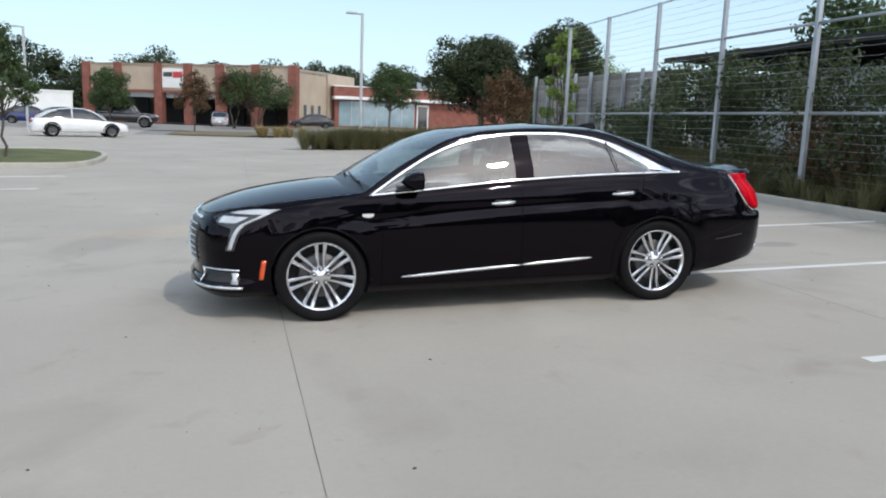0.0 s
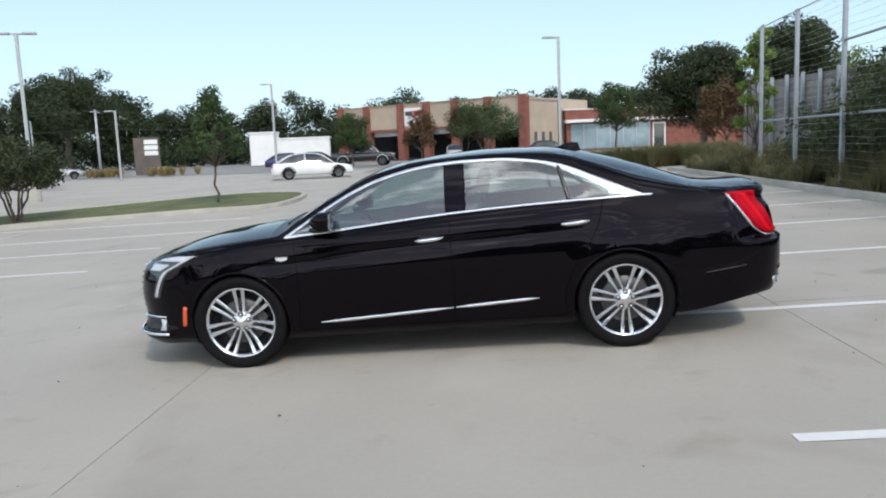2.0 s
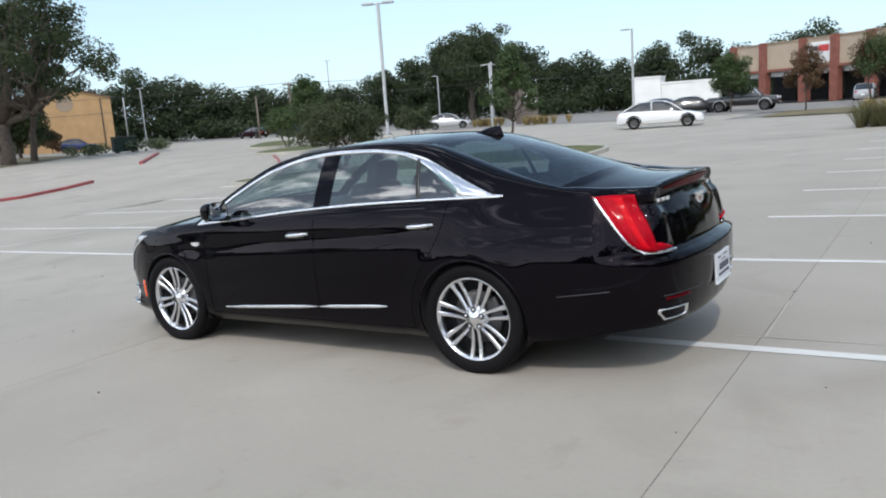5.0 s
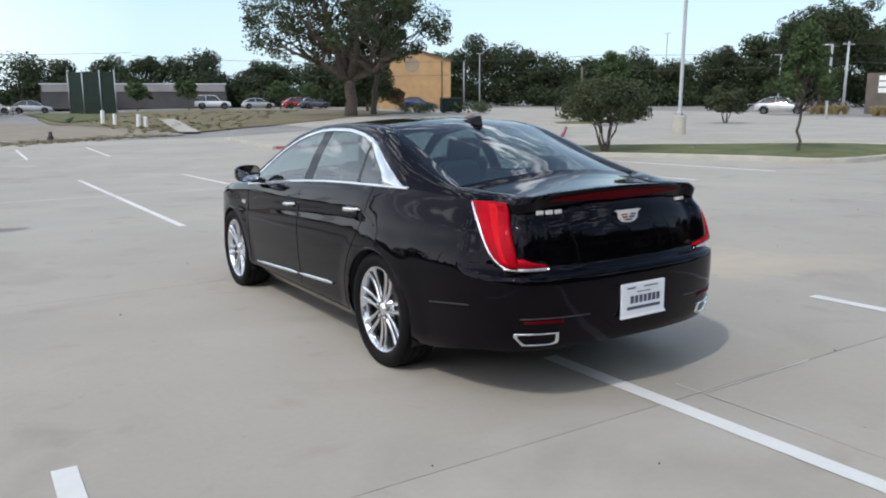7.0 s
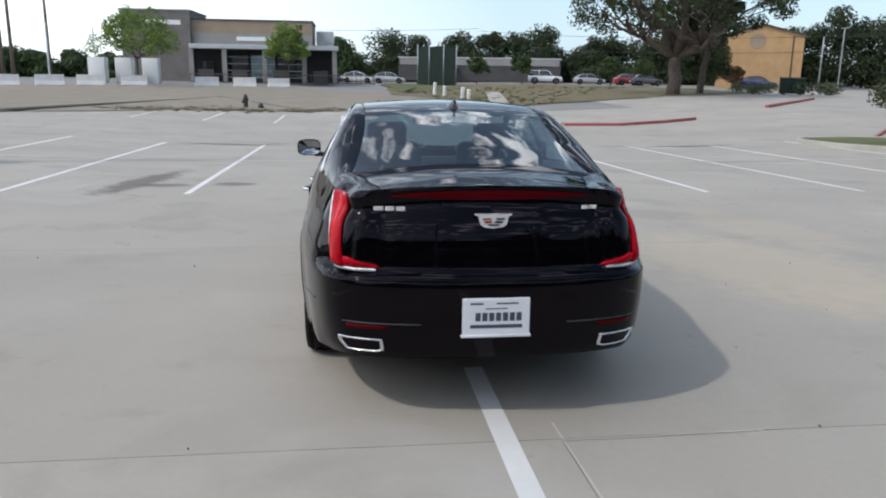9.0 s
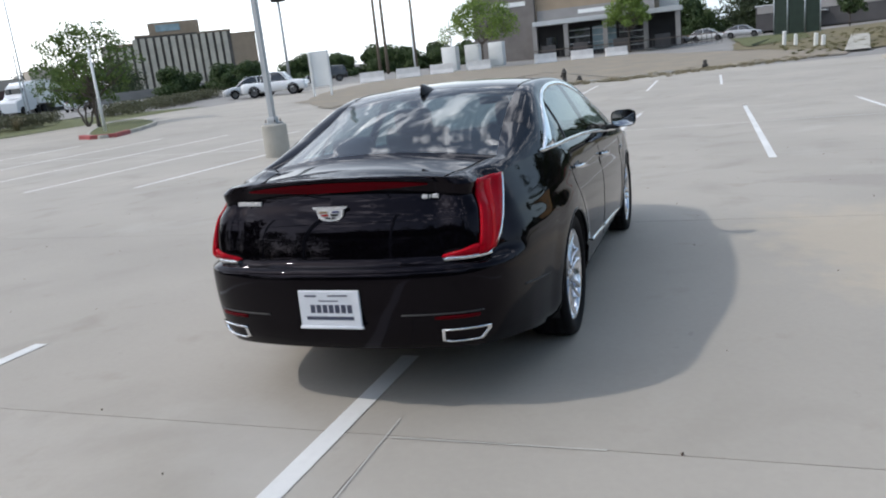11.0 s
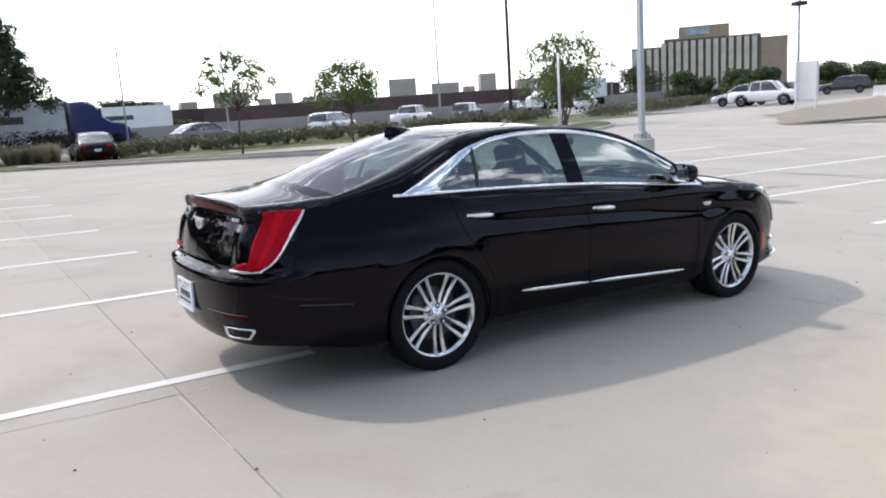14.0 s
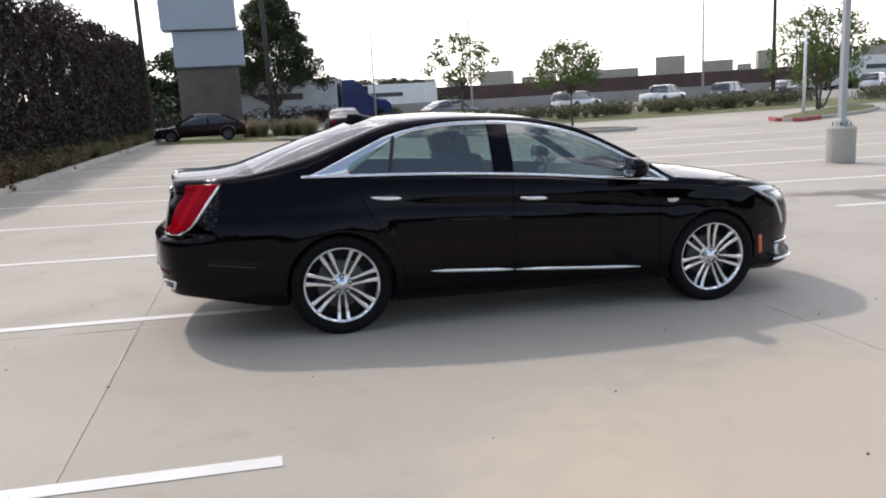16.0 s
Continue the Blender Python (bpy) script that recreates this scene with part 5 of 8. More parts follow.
def limb(b, p, q, r0, r1, wob=0.06, n=5):
    p, q = Vector(p), Vector(q)
    ln = (q - p).length
    pts, rs = [], []
    for i in range(n + 1):
        t = i / n
        o = Vector(RNG.normal(size=3)) * wob * ln * math.sin(t * math.pi) * 0.5
        pts.append(p.lerp(q, t) + o)
        rs.append(r0 + (r1 - r0) * t)
    tube_bm(pts, rs, 6, b)
    return pts[-1]


def tree(name, x, y, h, w, fork, trunk_r, mat, label, category="tree", clumps=16, leaves=260, size=0.10, stems=1, lean=0.0, flat=0.75, gap=1.0, group="", z0=None, stake=False):
    """A tapered trunk with limbs and a loose crown of leaf clumps with gaps."""
    z = ground_z(x, y) if z0 is None else z0
    e = empty(name, pose(x, y, z))
    b = bmesh.new()
    cl = []
    tips = []
    for s in range(stems):
        a0 = s * math.tau / max(stems, 1) + 0.7
        base = Vector((0.05 * math.cos(a0), 0.05 * math.sin(a0), -0.05)) if stems > 1 else Vector((0, 0, -0.05))
        top = Vector((math.cos(a0) * w * 0.13, math.sin(a0) * w * 0.13, fork)) if stems > 1 else Vector((lean, 0, fork))
        sb = b if s == 0 else bmesh.new()
        end = limb(sb, base, top, trunk_r, trunk_r * 0.75, 0.05)
        if s:
            part("stem", sb, M_BARK, e)
        tips.append(end)
    lo = fork + (h - fork) * 0.12
    heavy = []
    for k in range(clumps):
        a = k * 2.399 + RNG.random() * 0.6
        u = (k + 0.5) / clumps
        zz = lo + (h - lo) * (0.08 + 0.84 * u)
        prof = math.sin(min(1.0, (0.16 + 0.84 * (1 - u)) ** flat) * math.pi / 2)
        rr = w * 0.5 * prof * (0.35 + 0.6 * RNG.random())
        c = Vector((lean + math.cos(a) * rr, math.sin(a) * rr, zz))
        st = tips[k % len(tips)]
        lb = bmesh.new() if clumps > 13 else b
        if clumps > 33 and stems == 1:
            # big trees: every twelfth limb is heavy and starts at the fork, the rest branch off its outer half
            if k % 12 == 0 or not heavy:
                q = Vector((lean, 0, 0)).lerp(Vector((c.x, c.y, 0)), 0.62) + Vector((0, 0, fork + (zz - fork) * 0.6))
                limb(lb, st, q, trunk_r * 0.62, trunk_r * 0.24, 0.16)
                heavy.append((st, q))
                limb(lb, q, c, trunk_r * 0.24, 0.03, 0.12)
            else:
                ha, hb = min(heavy, key=lambda g: (g[1] - c).length)
                limb(lb, ha.lerp(hb, 0.55 + 0.45 * RNG.random()), c, trunk_r * 0.15, 0.02, 0.16)
        else:
            limb(lb, st.lerp(Vector((lean, 0, zz * 0.8)), 0.25 * u), c, trunk_r * 0.42, 0.012 + trunk_r * 0.06, 0.12)
        if clumps > 13:
            part("limb", lb, M_BARK, e)
        s = w * (0.17 + 0.09 * RNG.random()) * gap
        cl.append((c, (s, s, s * 0.72), leaves))
        # small outliers that break the outline
        o = c + Vector(np.clip(RNG.normal(size=3), -1, 1)) * s * 0.75
        cl.append((o, (s * 0.5, s * 0.5, s * 0.35), leaves // 4))
    part("trunk", b, M_BARK, e)
    leaf_ob("crown", cl, size, mat, e)
    return tagged(e, label, category, group=group)


def woods(name, spots, mat, label):
    """Far trees as one joined mass of clumps, each with its own height and outline."""
    cl = []
    for x, y, h, w in spots:
        g = ground_z(x, y)
        n = 10
        for k in range(n):
            a = RNG.random() * math.tau
            u = RNG.random() ** 0.8
            rr = w * 0.5 * math.sqrt(max(0.05, 1 - (u - 0.35) ** 2 * 1.6)) * RNG.random() ** 0.5
            s = w * (0.2 + 0.14 * RNG.random())
            cl.append(((x + math.cos(a) * rr, y + math.sin(a) * rr, g + h * (0.12 + 0.76 * u)), (s, s, s * 0.8), 430))
        cl.append(((x, y, g + h * 0.4), (w * 0.42, w * 0.42, h * 0.38), 1100))
        for k in range(3):
            cl.append(((x + RNG.normal() * w * 0.4, y + RNG.normal() * w * 0.4, g + h * 0.2), (w * 0.5, w * 0.5, h * 0.22), 600))
    ob = leaf_ob(name, cl, 0.18, mat, up=0.4, slim=0.7)
    return tagged(ob, label, "trees", kind="stuff")


def grass_clumps(name, spots, mat, label, blades=70, h=0.8, spread=0.4, width=0.012, category="grass"):
    """Arching blades in tufts, one joined mass."""
    vs, fs = [], []
    for x, y, k in spots:
        g = ground_z(x, y)
        for _ in range(blades):
            a = RNG.random() * math.tau
            r0 = 0.14 * RNG.random()
            ln = h * k * (0.55 + 0.6 * RNG.random())
            out = spread * (0.25 + RNG.random()) * k
            px, py = x + r0 * math.cos(a), y + r0 * math.sin(a)
            sx, sy = -math.sin(a) * width, math.cos(a) * width
            mx, my = px + math.cos(a) * out * 0.4, py + math.sin(a) * out * 0.4
            tx, ty = px + math.cos(a) * out, py + math.sin(a) * out
            i = len(vs)
            vs += [(px - sx, py - sy, g), (px + sx, py + sy, g), (mx + sx, my + sy, g + ln * 0.7), (mx - sx, my - sy, g + ln * 0.7), (tx, ty, g + ln * (0.75 + 0.25 * RNG.random()))]
            fs += [(i, i + 1, i + 2, i + 3), (i + 3, i + 2, i + 4)]
    ob = mesh_ob(name, vs, fs, mat)
    return tagged(ob, label, category, kind="stuff")


# ---- posts, lamps, wires ----
def light_pole(x, y, h, arms, pedestal=0.0, label="grey square light pole with arm lamps", ang=0.0):
    e = empty("light_pole", pose(x, y, ground_z(x, y), 0, 0, ang))
    z = 0.0
    if pedestal:
        part("pedestal", lathe_bm([(0, 0), (0.29, 0), (0.29, pedestal - 0.03), (0.26, pedestal), (0, pedestal)], 24, "Z"), M_CURB, e, "round concrete pedestal", smooth=False)
        z = pedestal
        part("base_plate", box_bm(-0.16, 0.16, -0.16, 0.16, z, z + 0.03, 0.005, 1), M_POLE, e, smooth=False)
        for a in (-1, 1):
            for b in (-1, 1):
                part("bolt", tube_bm([(a * 0.12, b * 0.12, z + 0.02), (a * 0.12, b * 0.12, z + 0.10)], 0.014, 6), M_DARKMETAL, e)
        part("base_cover", box_bm(-0.1, 0.1, -0.1, 0.1, z + 0.03, z + 0.16, 0.02, 2), M_POLE, e)
    part("shaft", box_bm(-0.062, 0.062, -0.062, 0.062, z, h, 0.012, 2), M_POLE, e, smooth=False)
    for d in arms:
        part("arm", tube_bm([(0, 0, h - 0.06), (d * 0.28, 0, h - 0.03)], 0.035, 8), M_POLE, e)
        part("lamp_head", box_bm(min(d * 0.24, d * 0.74), max(d * 0.24, d * 0.74), -0.14, 0.14, h - 0.07, h + 0.02, 0.02, 2), M_POLE, e)
    return tagged(e, label, "light pole", group="parking lot light poles")


def plain_pole(x, y, h, r, mat, label, name="utility_pole", lean=0.0, arm=0.0, z0=None):
    e = empty(name, pose(x, y, ground_z(x, y) if z0 is None else z0))
    part("shaft", tube_bm([(0, 0, -0.05), (lean * 0.5, 0, h * 0.5), (lean, 0, h)], [r, r * 0.85, r * 0.7], 10), mat, e)
    if arm:
        part("crossarm", box_bm(lean - 0.06, lean + 0.06, -arm, arm, h - 0.35, h - 0.22, 0.01, 1), mat, e, smooth=False)
        for q in (-0.85, -0.4, 0.4, 0.85):
            part("insulator", lathe_bm([(0, 0.0), (0.05, 0.02), (0.06, 0.08), (0.03, 0.16), (0, 0.17)], 8, "Z"), M_DARKPOLE, e).location = (lean, arm * q, h - 0.22)
    return tagged(e, label, "pole")


def cable(p, q, sag, r=0.022):
    pts = []
    for i in range(17):
        t = i / 16
        v = Vector(p).lerp(Vector(q), t)
        v.z -= sag * 4 * t * (1 - t)
        pts.append(v)
    return tagged(part("overhead_wire", tube_bm(pts, r, 5), M_WIRE), "thin black overhead wire between poles", "wire", group="overhead wires")


# ---- far vehicles ----
def vehicle(x, y, heading, L, W, H, kind, paint, label, name="parked_car", z0=None, category="car"):
    """A parked vehicle: lofted body, dark glasshouse with roof and pillars, wheels with rims, lamps. Its nose points along heading (degrees)."""
    e = empty(name, pose(x, y, ground_z(x, y) if z0 is None else z0, 0, 0, heading))
    hl, hw = L / 2, W / 2
    R = 0.33 if kind in ("sedan", "hatch") else (0.40 if kind != "truck" else 0.47)
    lift = 0.20 if kind in ("sedan", "hatch") else (0.32 if kind != "truck" else 0.52)
    if kind in ("sedan", "hatch"):
        zb = H * 0.64
        deck = [(-hl, 0.50 * H, 0.72), (-hl + 0.08, 0.60 * H, 0.86), (-hl * 0.72, zb * 1.03, 0.95), (-hl * 0.3, zb * 1.02, 1.0), (hl * 0.2, zb * 0.99, 1.0), (hl * 0.42, zb * 0.94, 0.99), (hl * 0.75, zb * 0.84, 0.95), (hl - 0.10, zb * 0.72, 0.84), (hl, zb * 0.58, 0.68)]
        roof = [(-hl * 0.86, zb * 1.02, 0.80), (-hl * 0.48, H * 0.955, 0.70), (-hl * 0.16, H, 0.70), (hl * 0.10, H * 0.985, 0.70), (hl * 0.52, zb * 0.93, 0.84)]
    elif kind == "suv":
        zb = H * 0.60
        deck = [(-hl, 0.55 * H, 0.86), (-hl + 0.06, zb, 0.95), (-hl * 0.5, zb, 1.0), (hl * 0.3, zb, 1.0), (hl * 0.45, zb * 0.98, 1.0), (hl * 0.8, zb * 0.92, 0.96), (hl - 0.06, zb * 0.85, 0.86), (hl, zb * 0.62, 0.78)]
        roof = [(-hl * 0.97, zb, 0.92), (-hl * 0.86, H * 0.97, 0.80), (-hl * 0.4, H, 0.80), (hl * 0.12, H * 0.985, 0.80), (hl * 0.42, zb * 0.98, 0.90)]
    else:
        zb = H * 0.62
        deck = [(-hl, 0.58 * H, 0.92), (-hl + 0.04, zb, 0.98), (-hl * 0.1, zb, 1.0), (hl * 0.3, zb, 1.0), (hl * 0.5, zb * 0.98, 1.0), (hl * 0.85, zb * 0.93, 0.97), (hl - 0.05, zb * 0.86, 0.9), (hl, zb * 0.65, 0.82)]
        roof = [(-hl * 0.36, zb, 0.90), (-hl * 0.30, H * 0.97, 0.80), (-hl * 0.02, H, 0.80), (hl * 0.22, H * 0.98, 0.80), (hl * 0.48, zb * 0.98, 0.90)]
    ft, fw = smoothly([(a, b) for a, b, c in deck]), smoothly([(a, c) for a, b, c in deck])
    rows = []
    for i in range(31):
        xx = -hl + L * i / 30
        zt, w = ft(xx), hw * fw(xx)
        half = [(0, lift + 0.03), (w * 0.86, lift + 0.03), (w * 0.97, lift + 0.12), (w, lift + (zt - lift) * 0.5), (w * 0.985, lift + (zt - lift) * 0.8), (w * 0.93, zt - 0.02), (w * 0.8, zt), (0, zt + 0.02)]
        rows.append([(xx, a, b) for a, b in half] + [(xx, -a, b) for a, b in half[::-1][1:-1]])
    bm = grid_bm(rows, closed=True)
    bm.faces.new([v for v in bm.verts][:14][::-1])
    bm.verts.ensure_lookup_table()
    bm.faces.new([bm.verts[30 * 14 + k] for k in range(14)])
    part("body", bm, paint, e)
    rx0, rx1 = roof[0][0], roof[-1][0]
    rz, rw = smoothly([(a, b) for a, b, c in roof]), smoothly([(a, c) for a, b, c in roof])
    gl, rf = [], []
    xs = [rx0 + (rx1 - rx0) * i / 24 for i in range(25)]
    for xx in xs:
        zt, w = max(rz(xx), ft(xx)), hw * rw(xx)
        wb = hw * min(0.94, fw(xx) * 0.93)
        t = min(1, max(0, (zt - ft(xx)) / max(0.05, H - ft(xx))))
        wt2 = wb + (w - wb) * t
        gl.append([(xx, wb, ft(xx) - 0.03), (xx, wt2, zt - 0.05 * t), (xx, wt2 * 0.86, zt), (xx, 0, zt + 0.012), (xx, -wt2 * 0.86, zt), (xx, -wt2, zt - 0.05 * t), (xx, -wb, ft(xx) - 0.03)])
        if roof[1][0] - 0.02 <= xx <= roof[-2][0] + 0.05:
            rf.append([(xx, wt2 + 0.004, zt - 0.06 * t), (xx, wt2 * 0.86, zt + 0.008), (xx, 0, zt + 0.02), (xx, -wt2 * 0.86, zt + 0.008), (xx, -wt2 - 0.004, zt - 0.06 * t)])
    part("glasshouse", grid_bm(gl), M_CARGLASS, e, "dark car windows")
    if len(rf) > 1:
        part("roof", grid_bm(rf), paint, e)
    for side in (1, -1):
        for path in ((0, 1), (None, 2), (-1, -2)):
            if path[0] is None:
                xm = (roof[1][0] + roof[-2][0]) / 2
                pts = [(xm, side * hw * 0.935, ft(xm)), (xm, side * (hw * rw(xm) + 0.006), rz(xm) - 0.05)]
            else:
                a, b = roof[path[0]], roof[path[1]]
                pts = []
                for i in range(6):
                    xx = a[0] + (b[0] - a[0]) * i / 5
                    zt = max(rz(xx), ft(xx))
                    t = min(1, max(0, (zt - ft(xx)) / max(0.05, H - ft(xx))))
                    wb = hw * min(0.94, fw(xx) * 0.93)
                    pts.append((xx, side * (wb + (hw * rw(xx) - wb) * t), zt - 0.03 * t))
            part("pillar", tube_bm(pts, 0.035, 6), paint, e)
    wx = L * 0.295 if kind != "truck" else L * 0.31
    for cx in (-wx - 0.02, wx + 0.06):
        for side in (1, -1):
            wh = empty("wheel")
            wh.parent = e
            wh.location = (cx, side * (hw - 0.10), R)
            prof = [(R * 0.62, -0.1), (R * 0.9, -0.11), (R, -0.08), (R, 0.08), (R * 0.9, 0.11), (R * 0.62, 0.1)]
            part("tyre", lathe_bm(prof, 24), M_RUBBER, wh)
            part("rim", lathe_bm([(0, 0.095 * side), (R * 0.2, 0.10 * side), (R * 0.45, 0.075 * side), (R * 0.6, 0.10 * side), (R * 0.66, 0.108 * side)], 20), M_DISC if kind != "truck" else M_DARKMETAL, wh)
            arch = [(cx + (R + 0.05) * math.cos(a), side * (hw * fw(cx) * 0.985), R + (R + 0.05) * math.sin(a)) for a in [math.pi * k / 12 for k in range(13)]]
            part("wheel_arch", tube_bm(arch, 0.045, 6), M_CARGLASS if kind != "truck" else M_CARSILVER, e)
    for side in (1, -1):
        part("tail_lamp", box_bm(-hl + 0.01, -hl + 0.16, side * hw * 0.62 - 0.10, side * hw * 0.62 + 0.14, ft(-hl + 0.06) - 0.18, ft(-hl + 0.06) - 0.03, 0.02, 1), M_TAIL, e)
        part("head_lamp", box_bm(hl - 0.22, hl - 0.05, side * hw * 0.66 - 0.12, side * hw * 0.66 + 0.12, ft(hl - 0.1) - 0.16, ft(hl - 0.1) - 0.03, 0.02, 1), M_LAMPSILVER, e)
    part("plate", box_bm(-hl - 0.012, -hl + 0.02, -0.15, 0.15, lift + 0.30, lift + 0.42), M_PLATE, e, smooth=False)
    return tagged(e, label, category)


# ---- planting bed, fence and vines beside the lot ----
def line_x(y):
    return float(np.interp(y, [-40, -8, 5, 17, 24], [7.75, 7.7, 7.85, 8.4, 8.7]))


def curb_x(y):
    return float(np.interp(y, [-30, -8, 2, 20, 24], [6.95, 6.9, 7.35, 7.55, 7.4]))


def curb_run(pts, w=0.15, h=0.14, mat=None, label="low poured concrete curb", close=False):
    vs, fs = [], []
    n = len(pts)
    for i, (x, y) in enumerate(pts):
        a, b = Vector(pts[(i - 1) % n] if close or i else pts[i]), Vector(pts[(i + 1) % n] if close or i < n - 1 else pts[i])
        d = (b - a).normalized()
        s = Vector((-d.y, d.x))
        g = ground_z(x, y)
        for q, z in ((-w / 2, -0.03), (-w / 2, h - 0.02), (-w / 2 + 0.02, h), (w / 2 - 0.02, h), (w / 2, h - 0.02), (w / 2, -0.03)):
            vs.append((x + s.x * q, y + s.y * q, g + z))
    for i in range(n if close else n - 1):
        j = (i + 1) % n
        for k in range(5):
            fs.append((i * 6 + k, i * 6 + k + 1, j * 6 + k + 1, j * 6 + k))
    if not close:
        fs += [tuple(range(6)), tuple((n - 1) * 6 + k for k in range(6))[::-1]]
    return tagged(mesh_ob("curb", vs, fs, mat or M_CURB), label, "curb", kind="structure")


def island(name, outline, mat, label, h=0.13):
    """Raised bed: a rounded outline with a curb and a filled top."""
    pts = []
    n = len(outline)
    for i in range(n):
        p0, p1, p2, p3 = (Vector(outline[(i + k) % n]) for k in (-1, 0, 1, 2))
        for k in range(6):
            t = k / 6
            pts.append(tuple(0.5 * ((2 * p1) + (-p0 + p2) * t + (2 * p0 - 5 * p1 + 4 * p2 - p3) * t * t + (-p0 + 3 * p1 - 3 * p2 + p3) * t ** 3)))
    curb_run(pts, close=True)
    bm = bmesh.new()
    cx, cy = sum(p[0] for p in pts) / len(pts), sum(p[1] for p in pts) / len(pts)
    rows = []
    for q in (1.0, 0.8, 0.55, 0.3, 0.02):
        rows.append([(cx + (x - cx) * q, cy + (y - cy) * q, ground_z(cx + (x - cx) * q, cy + (y - cy) * q) + h - 0.02 + 0.06 * (1 - q)) for x, y in pts])
    grid_bm(rows, bm, closed=True)
    return tagged(part(name, bm, mat), label, "planting island", kind="structure")


def side_bed():
    ys = [-42 + 66 * i / 52 for i in range(53)]
    rows = [[(curb_x(y) + (line_x(y) + 9 - curb_x(y)) * k / 6, y, ground_z(curb_x(y), y) + 0.07) for k in range(7)] for y in ys]
    tagged(part("planting_bed", grid_bm(rows), M_MULCH), "brown mulch bed along the edge of the lot", "planting bed", kind="structure")
    curb_run([(curb_x(y), y) for y in ys])
    # fence: square posts with rails and wire
    posts = [16.8 - 2.92 * k for k in range(19)]
    fence = empty("security_fence")
    tagged(fence, "tall galvanised steel fence with wire mesh beside the lot", "fence")
    top = 4.55
    for y in posts:
        part("post", box_bm(line_x(y) - 0.045, line_x(y) + 0.045, y - 0.045, y + 0.045, 0.1, top, 0.008, 1), M_GALV, fence, smooth=False)
    for a, b in zip(posts, posts[1:]):
        for z, r in ((1.86, 0.032), (top - 0.03, 0.014)):
            part("rail", tube_bm([(line_x(a), a, z), (line_x(b), b, z)], r, 6), M_GALV, fence)
        if a < 13:
            part("rail", tube_bm([(line_x(a), a, 3.42), (line_x(b), b, 3.42)], 0.028, 6), M_GALV, fence)
        bm = bmesh.new()
        for k in range(27):
            z = 0.45 + 4.05 * k / 26
            sag = 0.02 * math.sin(k * 1.7)
            tube_bm([(line_x(a), a, z), (line_x((a + b) / 2), (a + b) / 2, z - 0.02 + sag), (line_x(b), b, z)], 0.0035, 3, bm, cap=False)
        part("wire_mesh", bm, M_GALV, fence)
    # tall grasses along the bed
    spots = []
    for _ in range(520):
        y = RNG.uniform(-36, 22.5)
        u = RNG.random() ** 1.1
        x = curb_x(y) + 0.10 + u * 1.8
        spots.append((x, y, (0.45 + 0.55 * u) * (0.8 + 0.5 * RNG.random())))
    grass_clumps("bed_grass", spots, L_GRASS, "tall arching green and straw-coloured ornamental grass", blades=130, h=1.0, spread=0.7, width=0.006)
    # shrubs and vines on the fence
    cl = []
    for _ in range(330):
        y = RNG.uniform(-8, 15)
        if y < 6.5 and RNG.random() < 0.35:
            continue
        z = RNG.uniform(0.5, 2.9 if y < 12 else 2.0)
        cl.append(((line_x(y) + RNG.uniform(0.1, 1.6), y, z), (0.4, 0.55, 0.45), 230))
    tagged(leaf_ob("fence_shrubs", cl, 0.05, L_FENCE), "straggling green shrubs behind the steel fence", "shrubs", kind="stuff")
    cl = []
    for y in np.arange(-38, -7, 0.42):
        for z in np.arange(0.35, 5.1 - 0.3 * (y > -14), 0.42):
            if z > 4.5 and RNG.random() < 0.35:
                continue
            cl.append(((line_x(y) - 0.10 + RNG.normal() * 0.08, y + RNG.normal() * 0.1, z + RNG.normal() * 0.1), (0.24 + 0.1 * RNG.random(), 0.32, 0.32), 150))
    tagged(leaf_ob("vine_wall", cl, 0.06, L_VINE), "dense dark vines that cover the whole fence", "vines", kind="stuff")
    cl = []
    for _ in range(70):
        y = RNG.uniform(-37, -7)
        cl.append(((curb_x(y) + RNG.uniform(0.2, 0.9), y, 0.35 + 0.3 * RNG.random()), (0.45, 0.5, 0.35), 120))
    tagged(leaf_ob("low_shrubs", cl, 0.06, L_RED), "low rusty shrubs at the foot of the vines", "shrubs", kind="stuff")
    # reddish dry bush by the fence
    tagged(leaf_ob("dry_bush", [((line_x(5.4) + 0.3, 5.4, 1.3), (0.4, 0.5, 0.8), 500), ((line_x(4.6) + 0.3, 4.4, 1.0), (0.5, 0.5, 0.6), 400)], 0.06, L_RED), "dry reddish bush by the steel fence", "bush")


side_bed()


